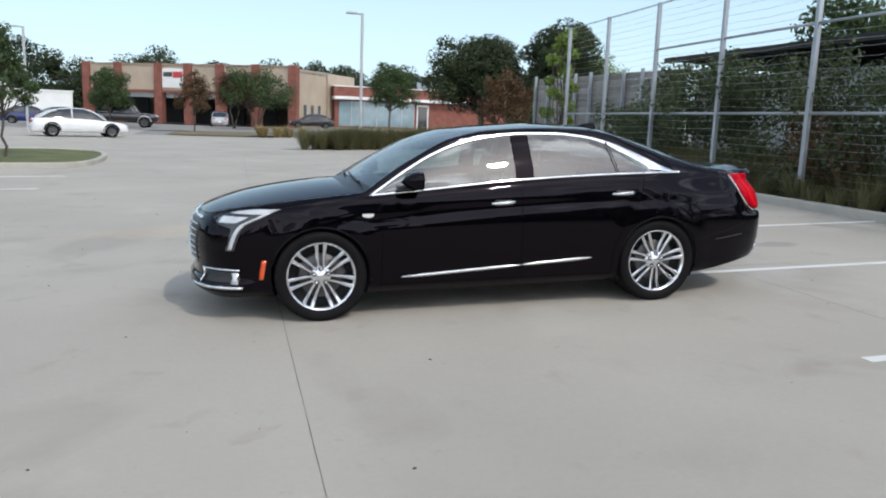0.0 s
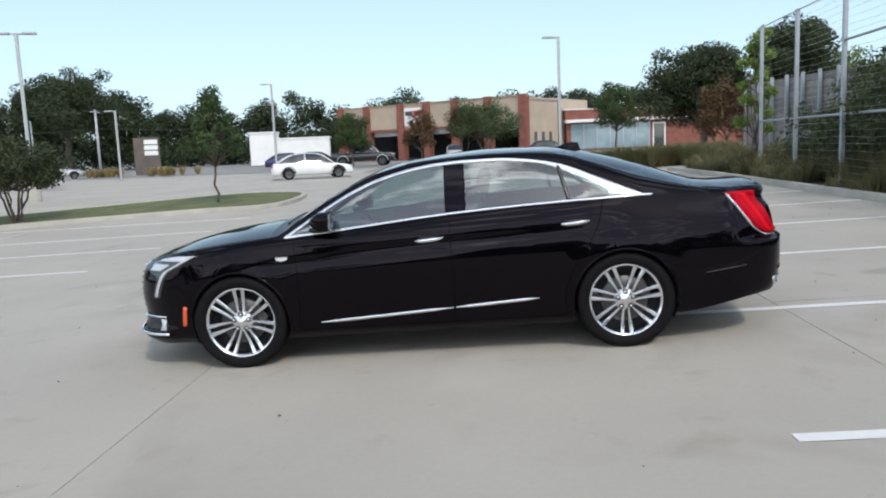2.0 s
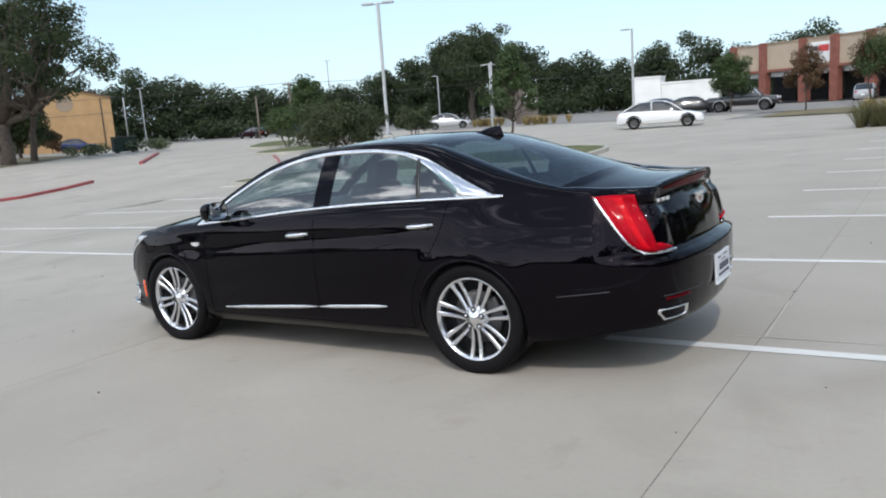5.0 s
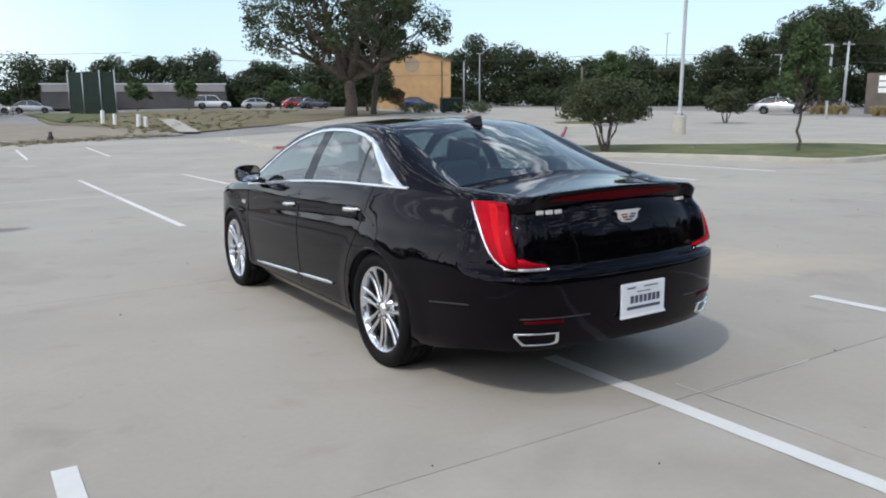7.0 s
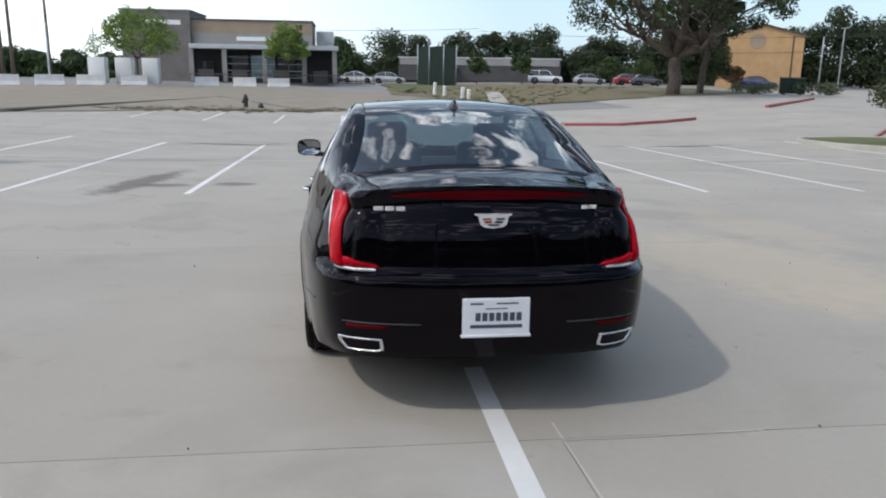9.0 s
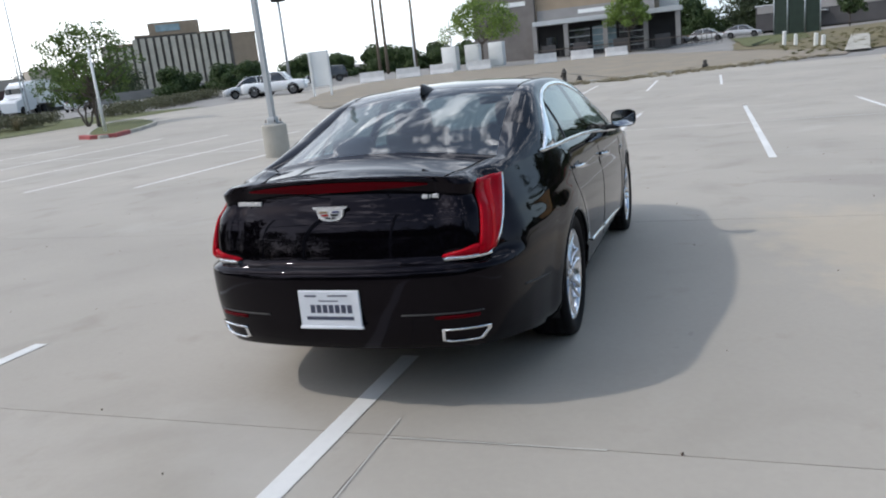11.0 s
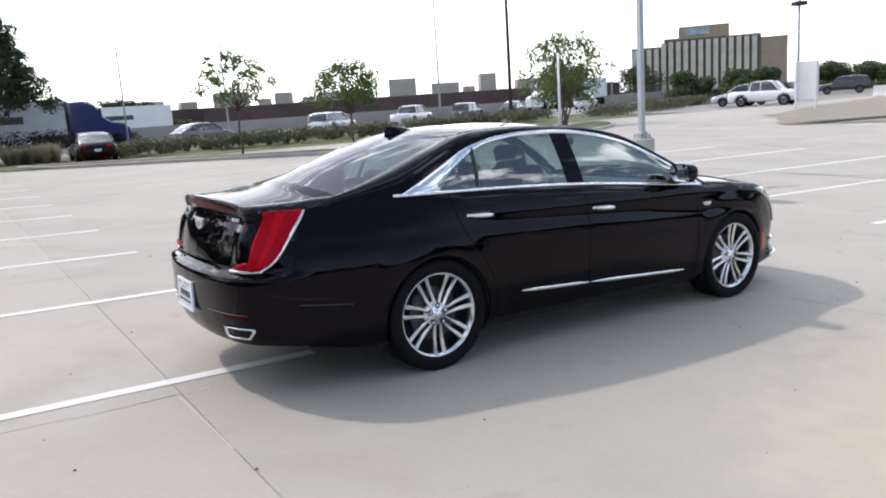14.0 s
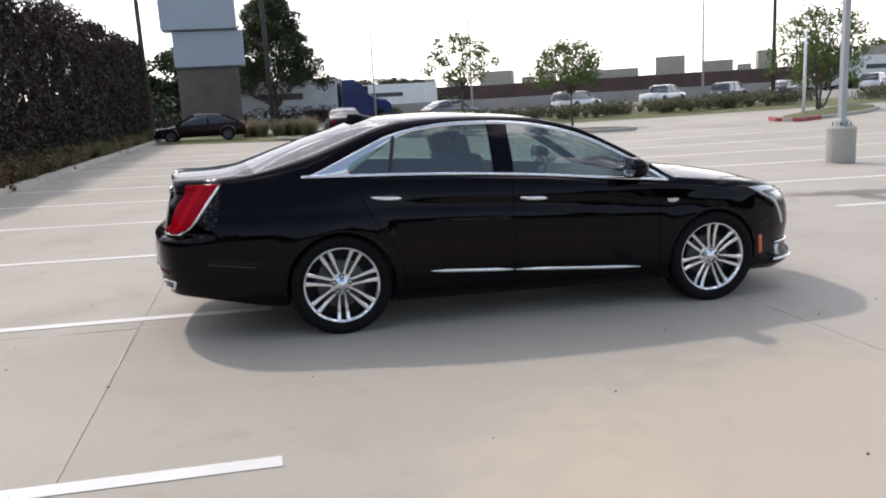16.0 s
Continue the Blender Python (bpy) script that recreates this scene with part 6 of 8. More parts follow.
def back_yard():
    """What shows through the fence: a grey board fence, a rendered wall and a dark shade roof."""
    e = empty("board_fence")
    tagged(e, "weathered grey board fence behind the steel fence", "fence")
    pa, pb = Vector((10.75, 25.1)), Vector((11.85, 15.4))
    d = (pb - pa)
    for k in range(9):
        t0, t1 = k / 9, (k + 1) / 9
        for j in range(13):
            z = 0.35 + j * 0.235
            a, b = pa + d * t0, pa + d * t1
            part("board", box_bm(-0.012, 0.012, 0.01, (b - a).length - 0.01, 0, 0.225), M_WOODFENCE, e, smooth=False).matrix_basis = pose(a.x, a.y, z, 0, 0, math.degrees(math.atan2(b.y - a.y, b.x - a.x)) - 90)
        p = pa + d * t0
        part("post", box_bm(p.x - 0.17, p.x - 0.07, p.y - 0.05, p.y + 0.05, 0.2, 3.5), M_GALV, e, smooth=False)
    # rendered building with roof
    w = part("yard_wall", box_bm(12.85, 24, -6, 16.4, 0.2, 3.15), M_CANOPY, smooth=False)
    tagged(w, "plain grey rendered wall of a low yard building", "wall", kind="structure")
    r = empty("shade_roof", pose(0, 0, 0))
    tagged(r, "dark corrugated shade roof on steel beams over the yard", "roof")
    rows = []
    for i in range(60):
        y = 16.0 - 23 * i / 59
        rows.append([(11.4, y, 3.70 + 0.03 * (i % 2)), (17.0, y, 3.50 + 0.03 * (i % 2))])
    part("roof_sheet", grid_bm(rows), M_SHADE, r, smooth=False)
    part("fascia", box_bm(11.36, 11.42, -7, 16, 3.56, 3.72), M_SHADE, r, smooth=False)
    for y in (15.2, 10.5, 5, -0.5, -6):
        part("beam", tube_bm([(11.5, y, 3.60), (17, y, 3.40)], 0.07, 6), M_DARKMETAL, r)
        part("strut", tube_bm([(11.6, y, 3.5), (12.6, y, 2.75)], 0.04, 6), M_DARKMETAL, r)
        part("post", tube_bm([(12.6, y, 0.2), (12.6, y, 3.55)], 0.06, 8), M_DARKMETAL, r)


back_yard()
tree("yard_tree", 14.5, 11.5, 4.9, 3.2, 2.8, 0.10, L_CRAPE, "leafy tree top rising above the shade roof", clumps=10, leaves=220, size=0.10)
tree("yard_tree", 13.5, 4.2, 5.4, 3.0, 3.0, 0.10, L_CRAPE, "leafy tree top rising above the shade roof", clumps=10, leaves=220, size=0.10)
tree("corner_vine", 8.5, 17.5, 4.6, 1.2, 0.5, 0.04, L_LIGHT, "bright green creeper climbing the corner fence post", "climber", clumps=14, leaves=170, size=0.06)


# ---- islands, lawns and drives ----
island("grass_island", [(-6.0, 16.4), (-6.3, 21.0), (-9.0, 21.9), (-12.2, 19.3), (-16.6, 16.0), (-17.4, 13.8), (-15.0, 13.5), (-11.9, 14.6), (-8.2, 15.7)], M_LAWN, "raised grass island with a pale curb at the end of the stall rows")
island("tree_island", [(-12.4, -21.8), (-10.4, -24.5), (-6.2, -28.4), (-0.8, -33.6), (1.0, -33.2), (-0.6, -30.8), (-5.0, -27.0), (-10.0, -22.0)], M_MULCH, "narrow mulched island with two young trees")
island("far_island", [(-18.8, -20.6), (-19.6, -22.6), (-26.6, -28.0), (-28.2, -27.2), (-24.0, -22.8)], M_LAWN, "grassy island with one red-painted end")
curb_run([(-18.6, -22.0), (-18.3, -21.2), (-18.7, -20.4), (-20.0, -20.9)], w=0.2, h=0.165, mat=M_REDCURB, label="red-painted curb at the island end")
curb_run([(-17.3, 16.3), (-19.5, 18.3), (-22.5, 21.2), (-26.5, 24.8)], w=0.12, h=0.08, mat=M_REDCURB, label="faded red-painted curb along the drive")
curb_run([(-26.6, 8.6), (-26.3, 11), (-26.9, 13.2), (-27.8, 15)], w=0.2, h=0.12, mat=M_REDCURB, label="bright red-painted fire-lane curb")
curb_run([(-33.9, 21.9), (-39, 26.1), (-47.1, 32.8)], w=0.22, h=0.14, mat=M_REDCURB, label="red-painted curb beyond the cross drive")
curb_run([(-26.6, 8.55), (-30, 8.7), (-35.2, 9.0)], w=0.22, h=0.15, label="pale curb of the cross drive")
curb_run([(-29.0, -12.2), (-33.5, -8.0), (-37.6, -4.0), (-39.6, -1.0), (-41.2, 6.0)], w=0.2, h=0.045, label="low curb between the lot and bare dirt")
island("back_island", [(-26.5, 27.5), (-30.0, 33.5), (-33.0, 34.0), (-31.0, 28.0), (-28.0, 25.6)], M_LAWN, "grass island with a young tree across the drive")
island("drive_island", [(-36, 36), (-46, 46), (-48, 45), (-39, 34.5)], M_LAWN, "low grass island beside the far drive")


def outline_sheet(name, pts, lift, mat, label, category):
    """A flat cover with an irregular outline, draped on the ground."""
    cx, cy = sum(p[0] for p in pts) / len(pts), sum(p[1] for p in pts) / len(pts)
    ring = []
    n = len(pts)
    for i in range(n):
        a, b = Vector(pts[i]), Vector(pts[(i + 1) % n])
        for k in range(8):
            p = a.lerp(b, k / 8)
            ring.append((p.x + RNG.normal() * 0.18, p.y + RNG.normal() * 0.18))
    rows = [[(cx + (x - cx) * q, cy + (y - cy) * q, ground_z(cx + (x - cx) * q, cy + (y - cy) * q) + lift + 0.05 * (1 - q)) for x, y in ring] for q in (1, 0.85, 0.65, 0.45, 0.25, 0.02)]
    return tagged(part(name, grid_bm(rows, closed=True), mat), label, category, kind="structure")


outline_sheet("bare_dirt", [(-26.5, -15.5), (-29, -12), (-37.5, -4), (-39.5, -1), (-41, 8), (-50, 9), (-58, 4), (-74, -6), (-66, -18), (-60, -27), (-44, -24), (-33, -20)], 0.03, M_DIRT, "bare trampled dirt between lot and restaurant", "dirt")
outline_sheet("dry_lawn", [(-44, 9.5), (-60, 3), (-92, 4), (-92, 24), (-78, 38), (-62, 36), (-48, 20)], 0.05, M_DRYGRASS, "patchy dry lawn under the big oak", "lawn")
outline_sheet("green_strip", [(-62, 4), (-92, 3.5), (-92, 11), (-70, 9.5)], 0.12, M_LAWN, "strip of green lawn", "lawn")
rows = []
for k in range(15):
    x, y = -42.6 - 21.4 * k / 14, 9.0 + 3.4 * k / 14
    rows.append([(x, y + q, ground_z(x, y) + 0.13) for q in (-0.65, 0.65)])
tagged(part("sidewalk", grid_bm(rows), M_CURB), "pale sidewalk across the lawn", "sidewalk", kind="structure")
sheet("far_drive", -36, -8, 23, 60, 0.004, M_CONCRETE, 14, 18, label="pale concrete drive beyond the islands", category="drive")
sheet("shop_forecourt", -36, 40, 55, 76, 0.03, M_ASPHALT, 10, 10, label="grey forecourt before the workshops", category="drive")
sheet("verge", -6, 40, 44, 55, 0.06, M_DRYGRASS, 10, 6, label="dry grass verge with small trees", category="verge")
sheet("corner_drive", -9, 9, 23, 44, 0.006, M_CONCRETE, 10, 12, label="pale concrete drive behind the sedan", category="drive")
sheet("side_drive", -40, 6.6, -60, -31.5, 0.02, M_LAWN, 12, 10, label="grass verge beside the frontage road", category="verge")
sheet("frontage_road", -120, 40, -70, -44, 0.05, M_ASPHALT, 16, 8, label="grey frontage road with traffic lanes", category="road")
sheet("left_drive", -60, -16, -30, -19, 0.006, M_CONCRETE, 14, 8, label="pale concrete drive to the street", category="drive")
sheet("approach", -26.5, -17, -30, 14, 0.004, M_CONCRETE, 8, 16, label="pale concrete aisle", category="drive")
sheet("far_lot", -80, -27, 16, 62, 0.003, M_CONCRETE, 16, 16, label="wide pale concrete lot across the drive", category="lot")

# ---- lamps and poles of the lot ----
light_pole(-10.1, -8.0, 7.4, (), 0.76, "grey square light pole on a round concrete pedestal")
light_pole(-18.2, 24.1, 6.75, (-1, 1), 0.80, "grey light pole with two lamp heads on a concrete pedestal", ang=18)
light_pole(3.77, 29.7, 6.1, (-1,), 0.0, "grey light pole with one flat lamp head", ang=0)
light_pole(-13.95, 45.4, 6.15, (-1,), 0.0, "grey light pole with one flat lamp head", ang=0)
light_pole(-25.8, 47.3, 5.0, (-1,), 0.0, "grey light pole with one flat lamp head")
light_pole(-48.6, 74.6, 6.0, (-1,), 0.0, "grey light pole with one flat lamp head")
light_pole(-95.4, 108.1, 12.6, (-1, 1), 0.0, "tall grey light pole with two lamp heads")
light_pole(-93.3, 65.3, 7.9, (-1, 1), 0.0, "grey light pole with two lamp heads")
plain_pole(-94.6, 63.3, 6.8, 0.12, M_POLE, "plain pale grey pole")
plain_pole(-65.5, 60.9, 5.0, 0.14, M_WOODPOLE, "weathered wooden utility pole")
plain_pole(-62.7, 63.7, 6.4, 0.16, M_WOODPOLE, "weathered wooden utility pole", arm=1.0)
plain_pole(-43.4, 78.6, 7.2, 0.16, M_POLE, "pale utility pole with a crossarm", arm=1.0)
plain_pole(-36.5, -46.4, 12.5, 0.17, M_DARKPOLE, "dark straight utility pole")
plain_pole(-37.8, -45.2, 5.0, 0.06, M_POLE, "slim grey pole beside the road")
plain_pole(-20.6, -22.6, 3.55, 0.07, M_WHITEPAINT, "white steel post on the grass island", "white_post")
plain_pole(-13.0, -47.5, 7.0, 0.07, M_POLE, "slim grey flag pole", "slim_pole")
plain_pole(9.4, -53.5, 12.0, 0.2, M_DARKPOLE, "dark straight utility pole")
plain_pole(0.8, -53.9, 12.0, 0.2, M_DARKPOLE, "dark straight utility pole")
plain_pole(-4.9, -39.6, 5.7, 0.06, M_POLE, "slim grey pole beside the road")
plain_pole(-88.2, -34.0, 9.4, 0.2, M_WOODPOLE, "wooden utility pole with a crossarm", arm=1.2)
plain_pole(-88.3, -39.1, 10.4, 0.22, M_WOODPOLE, "wooden utility pole with a crossarm", arm=1.5)
plain_pole(-88.0, -37.9, 10.6, 0.22, M_WOODPOLE, "wooden utility pole with a crossarm", arm=1.5)
plain_pole(-85.0, -33.0, 6.0, 0.12, M_WHITEPAINT, "slender white steel flag pole")
plain_pole(-84.0, -27.8, 5.6, 0.12, M_WHITEPAINT, "slender white steel flag pole")
e_ = plain_pole(-68.5, -41.1, 10.0, 0.16, M_POLE, "tall pole with a round lamp ring", "mast")
part("lamp_ring", lathe_bm([(0.2, 8.9), (0.75, 8.8), (0.75, 9.15), (0.2, 9.2)], 16, "Z"), M_DARKMETAL, e_)
plain_pole(-60.0, -58.0, 9.0, 0.08, M_POLE, "slim grey street lamp pole")
plain_pole(-57.5, -66.0, 12.0, 0.09, M_POLE, "slim tall grey pole")
plain_pole(-49.3, -76.8, 16.5, 0.13, M_POLE, "very tall slim grey pole with a short crossarm", arm=1.6)
for a, b, s in (((-65.5, 60.9, 4.9), (-62.7, 63.7, 6.2), 0.1), ((-118, 20, 7.6), (-62.7, 63.7, 6.3), 1.0), ((-118, 24, 5.2), (-65.5, 60.9, 4.7), 0.8), ((-62.7, 63.7, 6.3), (-43.4, 78.6, 7.0), 0.5), ((-43.4, 78.6, 7.0), (20, 128, 9), 1.5), ((-65.5, 60.9, 4.6), (-43.4, 78.6, 5.0), 0.4), ((-43.4, 78.6, 5.0), (0, 112, 6.5), 1.0),
                ((-118, 20, 8.0), (-112, -40, 8.2), 1.0), ((-36.5, -46.4, 12.2), (0.8, -53.9, 11.6), 0.6), ((-36.5, -46.4, 12.2), (-95, -40, 11.5), 1.0)):
    cable(a, b, s)

# ---- trees of the lot ----
tree("young_tree", -8.3, 17.9, 3.75, 2.05, 1.25, 0.045, L_CRAPE, "slender young oak with a narrow dark crown on the grass island", clumps=26, leaves=190, size=0.05, flat=1.5, gap=0.75)
tree("crape_myrtle", -13.1, 14.8, 2.35, 2.85, 1.0, 0.04, L_MYRTLE, "low many-stemmed crape myrtle with a rounded crown", clumps=44, leaves=260, size=0.045, stems=6, flat=0.4, gap=0.7)
tree("young_tree", -28.5, 30.0, 4.2, 2.3, 1.5, 0.06, L_CRAPE, "slender young tree on the far island", clumps=16, leaves=200, size=0.085)
tree("crape_myrtle", -33.5, 33.0, 2.5, 3.4, 0.8, 0.05, L_CRAPE, "low many-stemmed crape myrtle across the drive", clumps=18, leaves=200, size=0.08, stems=5, flat=0.45)
tree("crape_myrtle", -25.5, 36.5, 1.8, 2.2, 0.6, 0.04, L_MYRTLE, "low many-stemmed crape myrtle across the drive", clumps=18, leaves=200, size=0.08, stems=5, flat=0.45)
tree("island_tree", -7.0, -27.4, 4.35, 3.7, 1.9, 0.055, L_YOUNG, "young tree with thin open branches on the mulched island", clumps=22, leaves=80, size=0.07, gap=0.5, flat=0.55)
tree("island_tree", -11.4, -25.7, 3.75, 3.4, 1.5, 0.055, L_YOUNG, "young tree with a fuller green crown on the mulched island", clumps=30, leaves=120, size=0.065, gap=0.6, flat=0.6)
tree("island_tree", -24.4, -26.4, 4.95, 4.7, 1.4, 0.07, L_YOUNG, "broad young tree beside the white post", clumps=32, leaves=130, size=0.075, stems=2, gap=0.55, flat=0.6)
tree("island_tree", -27.5, -30.0, 3.4, 3.4, 0.9, 0.06, L_YOUNG, "low bushy young tree on the grass island", clumps=26, leaves=150, size=0.075, stems=3, gap=0.65, flat=0.5)
tree("live_oak", -54.6, 25.4, 14.5, 17.5, 3.0, 0.62, L_OAK, "huge spreading live oak with dark heavy limbs", clumps=100, leaves=260, size=0.13, flat=0.5, stems=1, gap=0.34)
tree("live_oak", -58.5, 29.5, 12.5, 8.0, 3.6, 0.33, L_OAK, "smaller live oak leaning beside the big one", clumps=34, leaves=260, size=0.13, flat=0.6, gap=0.45, lean=0.8)
tree("dense_oak", -71.6, 35.4, 5.4, 5.6, 0.9, 0.2, L_OAK, "low dense dark oak beside the ochre hall", clumps=24, leaves=700, size=0.11, flat=0.4)
tree("tall_oak", -54.0, 91.3, 11.4, 13.0, 4.6, 0.45, L_OAK, "tall dark round-topped oak above the far trees", clumps=40, leaves=850, size=0.17, flat=0.45, gap=0.85)
tree("red_crape", -4.7, 53.3, 4.1, 2.6, 1.2, 0.07, L_RED, "small tree with reddening leaves before the workshops", clumps=14, leaves=300, size=0.07)
tree("green_tree", -11.6, 62.0, 4.6, 3.6, 1.2, 0.09, L_CRAPE, "rounded green tree before the workshops", clumps=16, leaves=420, size=0.085)
tree("broad_crape", 0.2, 66.5, 5.1, 6.4, 1.9, 0.12, L_CRAPE, "broad many-stemmed tree with a flat crown before the workshops", clumps=26, leaves=320, size=0.085, stems=3, flat=0.45, gap=0.8)
tree("red_crape", -1.8, 67.5, 5.2, 4.0, 1.7, 0.10, L_RED, "tree with reddening leaves before the workshops", clumps=14, leaves=420, size=0.085, stems=2)
tree("green_tree", 11.6, 62.0, 5.8, 4.4, 1.8, 0.11, L_CRAPE, "rounded green tree before the low shop", clumps=18, leaves=460, size=0.09)
tree("round_oak", 13.2, 40.5, 6.2, 6.2, 1.6, 0.25, L_OAK, "dense dark round oak behind the grasses", clumps=30, leaves=900, size=0.095, flat=0.4)
tree("round_oak", 16.6, 36.0, 7.0, 4.5, 1.6, 0.2, L_OAK, "dense dark oak beside the fence corner", clumps=22, leaves=800, size=0.095, flat=0.5)
tree("brown_crape", 12.2, 33.5, 3.7, 3.0, 0.9, 0.06, L_RED, "small brownish crape myrtle at the drive corner", clumps=16, leaves=200, size=0.09, stems=3)
tree("bright_tree", 22, 44, 5.6, 7.0, 1.6, 0.2, L_LIGHT, "bright green tree beyond the board fence", clumps=18, leaves=480, size=0.1)
tree("restaurant_tree", -66.8, -19.1, 6.3, 7.6, 2.2, 0.12, L_LIGHT, "airy bright green tree before the restaurant", clumps=40, leaves=110, size=0.12, gap=0.55, flat=0.5)
tree("restaurant_tree", -82.0, -7.0, 6.4, 5.2, 2.2, 0.12, L_LIGHT, "airy bright green tree before the restaurant", clumps=26, leaves=110, size=0.15, gap=0.7)
for x, y, h, w in ((-95.0, 22.0, 3.6, 3.0), (-98.0, 16.5, 3.4, 2.6), (-92.0, 33.0, 3.4, 3.2), (-90.0, 36.5, 3.2, 3.0)):
    tree("street_tree", x, y, h, w, 1.2, 0.08, L_CRAPE, "small dark green tree along the far street", clumps=12, leaves=160, size=0.15, group="small street trees")

tree("red_bush", -80.5, 43.8, 2.4, 2.6, 0.4, 0.06, L_RED, "small reddish bush before the ochre hall", clumps=12, leaves=160, size=0.15)
for x, y, s in ((-58.5, 34.6, 1.0), (-57.6, 40.2, 1.15)):
    tagged(leaf_ob("round_shrub", [((x + RNG.normal() * 0.5 * s, y + RNG.normal() * 0.8 * s, 0.5 * s), (0.7 * s, 0.8 * s, 0.5 * s), 130) for _ in range(9)], 0.11, L_SHRUB), "rounded yellow-green shrub before the ochre hall", "shrub")
e_ = empty("waste_container", pose(-59.3, 38.4, 0.0, 0, 0, 66))
part("bin", box_bm(-1.0, 1.0, -0.7, 0.7, 0.08, 1.35, 0.03, 1), M_SCREEN, e_, smooth=False)
part("lid", box_bm(-1.04, 1.04, -0.74, 0.74, 1.36, 1.46, 0.02, 1), M_DARKWALL, e_, smooth=False)
for q in (-0.7, 0.7):
    part("skid", box_bm(q - 0.1, q + 0.1, -0.7, 0.7, -0.05, 0.075), M_DARKWALL, e_, smooth=False)
tagged(e_, "dark green steel waste container between shrubs", "container")

# bands of grass and low shrubs
spots = []
for _ in range(420):
    t = RNG.random()
    x, y = -30.5 - 10.5 * t + RNG.normal() * 0.5, -11.5 + 18.5 * t + RNG.normal() * 0.6
    spots.append((x - abs(RNG.normal()) * 1.2, y, 0.5 + RNG.random()))
grass_clumps("dirt_weeds", spots, L_DRY, "low dry weeds scattered along the bare dirt edge", blades=22, h=0.10, spread=0.3, width=0.012)
spots = [(-44 - 34 * RNG.random(), 6 + 26 * RNG.random(), 0.6 + 0.8 * RNG.random()) for _ in range(700)]
spots = [q for q in spots if 3 - 0.25 * (q[0] + 44) * 0.2 < q[1] < 12 - 0.55 * (q[0] + 44)]
grass_clumps("lawn_tufts", spots, L_GRASS, "uneven tufts of green and dry grass on the lawn", blades=26, h=0.17, spread=0.3, width=0.018)
spots = [(RNG.uniform(0.9, 12.0), RNG.uniform(26.6, 28.6), 0.9 + 0.4 * RNG.random()) for _ in range(200)]
grass_clumps("drive_grass", spots, L_GRASS, "thick mounds of arching ornamental grass by the drive", blades=130, h=0.85, spread=0.75, width=0.008)
spots = [(RNG.normal() * 0.7 + 0.5, 44.5 + RNG.normal() * 0.4, 0.9) for _ in range(10)] + [(RNG.normal() * 0.8 - 27, 58 + RNG.normal() * 0.5, 1.0) for _ in range(12)] + [(RNG.normal() * 1.2 - 33, 60 + RNG.normal() * 0.5, 1.0) for _ in range(14)]
grass_clumps("straw_grass", spots, L_STRAW, "tufts of straw-coloured grass along the verge", blades=90, h=0.85, spread=0.6, width=0.02)
cl = []
for _ in range(150):
    t = RNG.choice((0.06, 0.2, 0.3, 0.45, 0.58, 0.66, 0.8)) + RNG.normal() * 0.035
    x, y = -34 + 37 * t, -40.0 + 3.0 * math.sin(t * 3) + RNG.uniform(-2.2, 2.2)
    cl.append(((x, y, 0.35 + 0.25 * RNG.random()), (0.8, 0.7, 0.36), 190))
for _ in range(90):
    t = RNG.random()
    cl.append(((-62 + 26 * t, -36 - 10 * (1 - t) + RNG.uniform(-1.5, 1.5), 0.4), (1.0, 0.9, 0.5), 150))
tagged(leaf_ob("median_shrubs", cl, 0.075, L_MEDIAN), "wide band of low grey-green shrubs beside the road", "shrubs", kind="stuff")
spots = [(RNG.uniform(-31, 0), -39.5 + RNG.uniform(-2.6, 2.6), 0.7 + 0.5 * RNG.random()) for _ in range(90)] + [(RNG.uniform(-1.2, 2.6), -38.5 + RNG.uniform(-1.2, 1.2), 1.0 + 0.4 * RNG.random()) for _ in range(34)]
grass_clumps("median_grass", spots, L_DRY, "tan tufts of ornamental grass beside the road", blades=110, h=0.8, spread=0.6, width=0.014)
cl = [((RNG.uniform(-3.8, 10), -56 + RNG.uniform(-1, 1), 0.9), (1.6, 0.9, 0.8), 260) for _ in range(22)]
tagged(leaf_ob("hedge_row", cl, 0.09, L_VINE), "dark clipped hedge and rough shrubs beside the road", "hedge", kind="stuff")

# ---- far woods ----
spots = []
edge = [(-22, 113), (-30, 114), (-40, 112), (-52, 107), (-60, 103), (-72, 96), (-84, 85), (-92, 77), (-97, 69), (-105, 55), (-112, 41), (-117, 28), (-120, 14), (-121, 2)]
tall = {(-60, 103): 14.0, (-97, 69): 11.0, (-30, 114): 11.5}
for (xa, ya), (xb, yb) in zip(edge, edge[1:]):
    n = max(2, int(math.hypot(xb - xa, yb - ya) / 2.7))
    for k in range(n):
        t = k / n
        h = 6.8 + RNG.normal() * 1.4
        for p, q in tall.items():
            dd = math.hypot(xa + (xb - xa) * t - p[0], ya + (yb - ya) * t - p[1])
            h = max(h, q - dd * 0.35)
        spots.append((xa + (xb - xa) * t + RNG.normal(), ya + (yb - ya) * t + RNG.normal(), h, 7.4 + RNG.normal() * 1.0))
woods("far_woods", spots, L_WOODS, "dark green belt of far trees along the street")
spots = [(-22 + 3.6 * k + RNG.normal(), 112 + RNG.normal() * 3, 8.6 + RNG.normal() * 1.1, 7) for k in range(22)]
woods("shop_woods", spots, L_WOODS, "green tree tops behind the workshops")
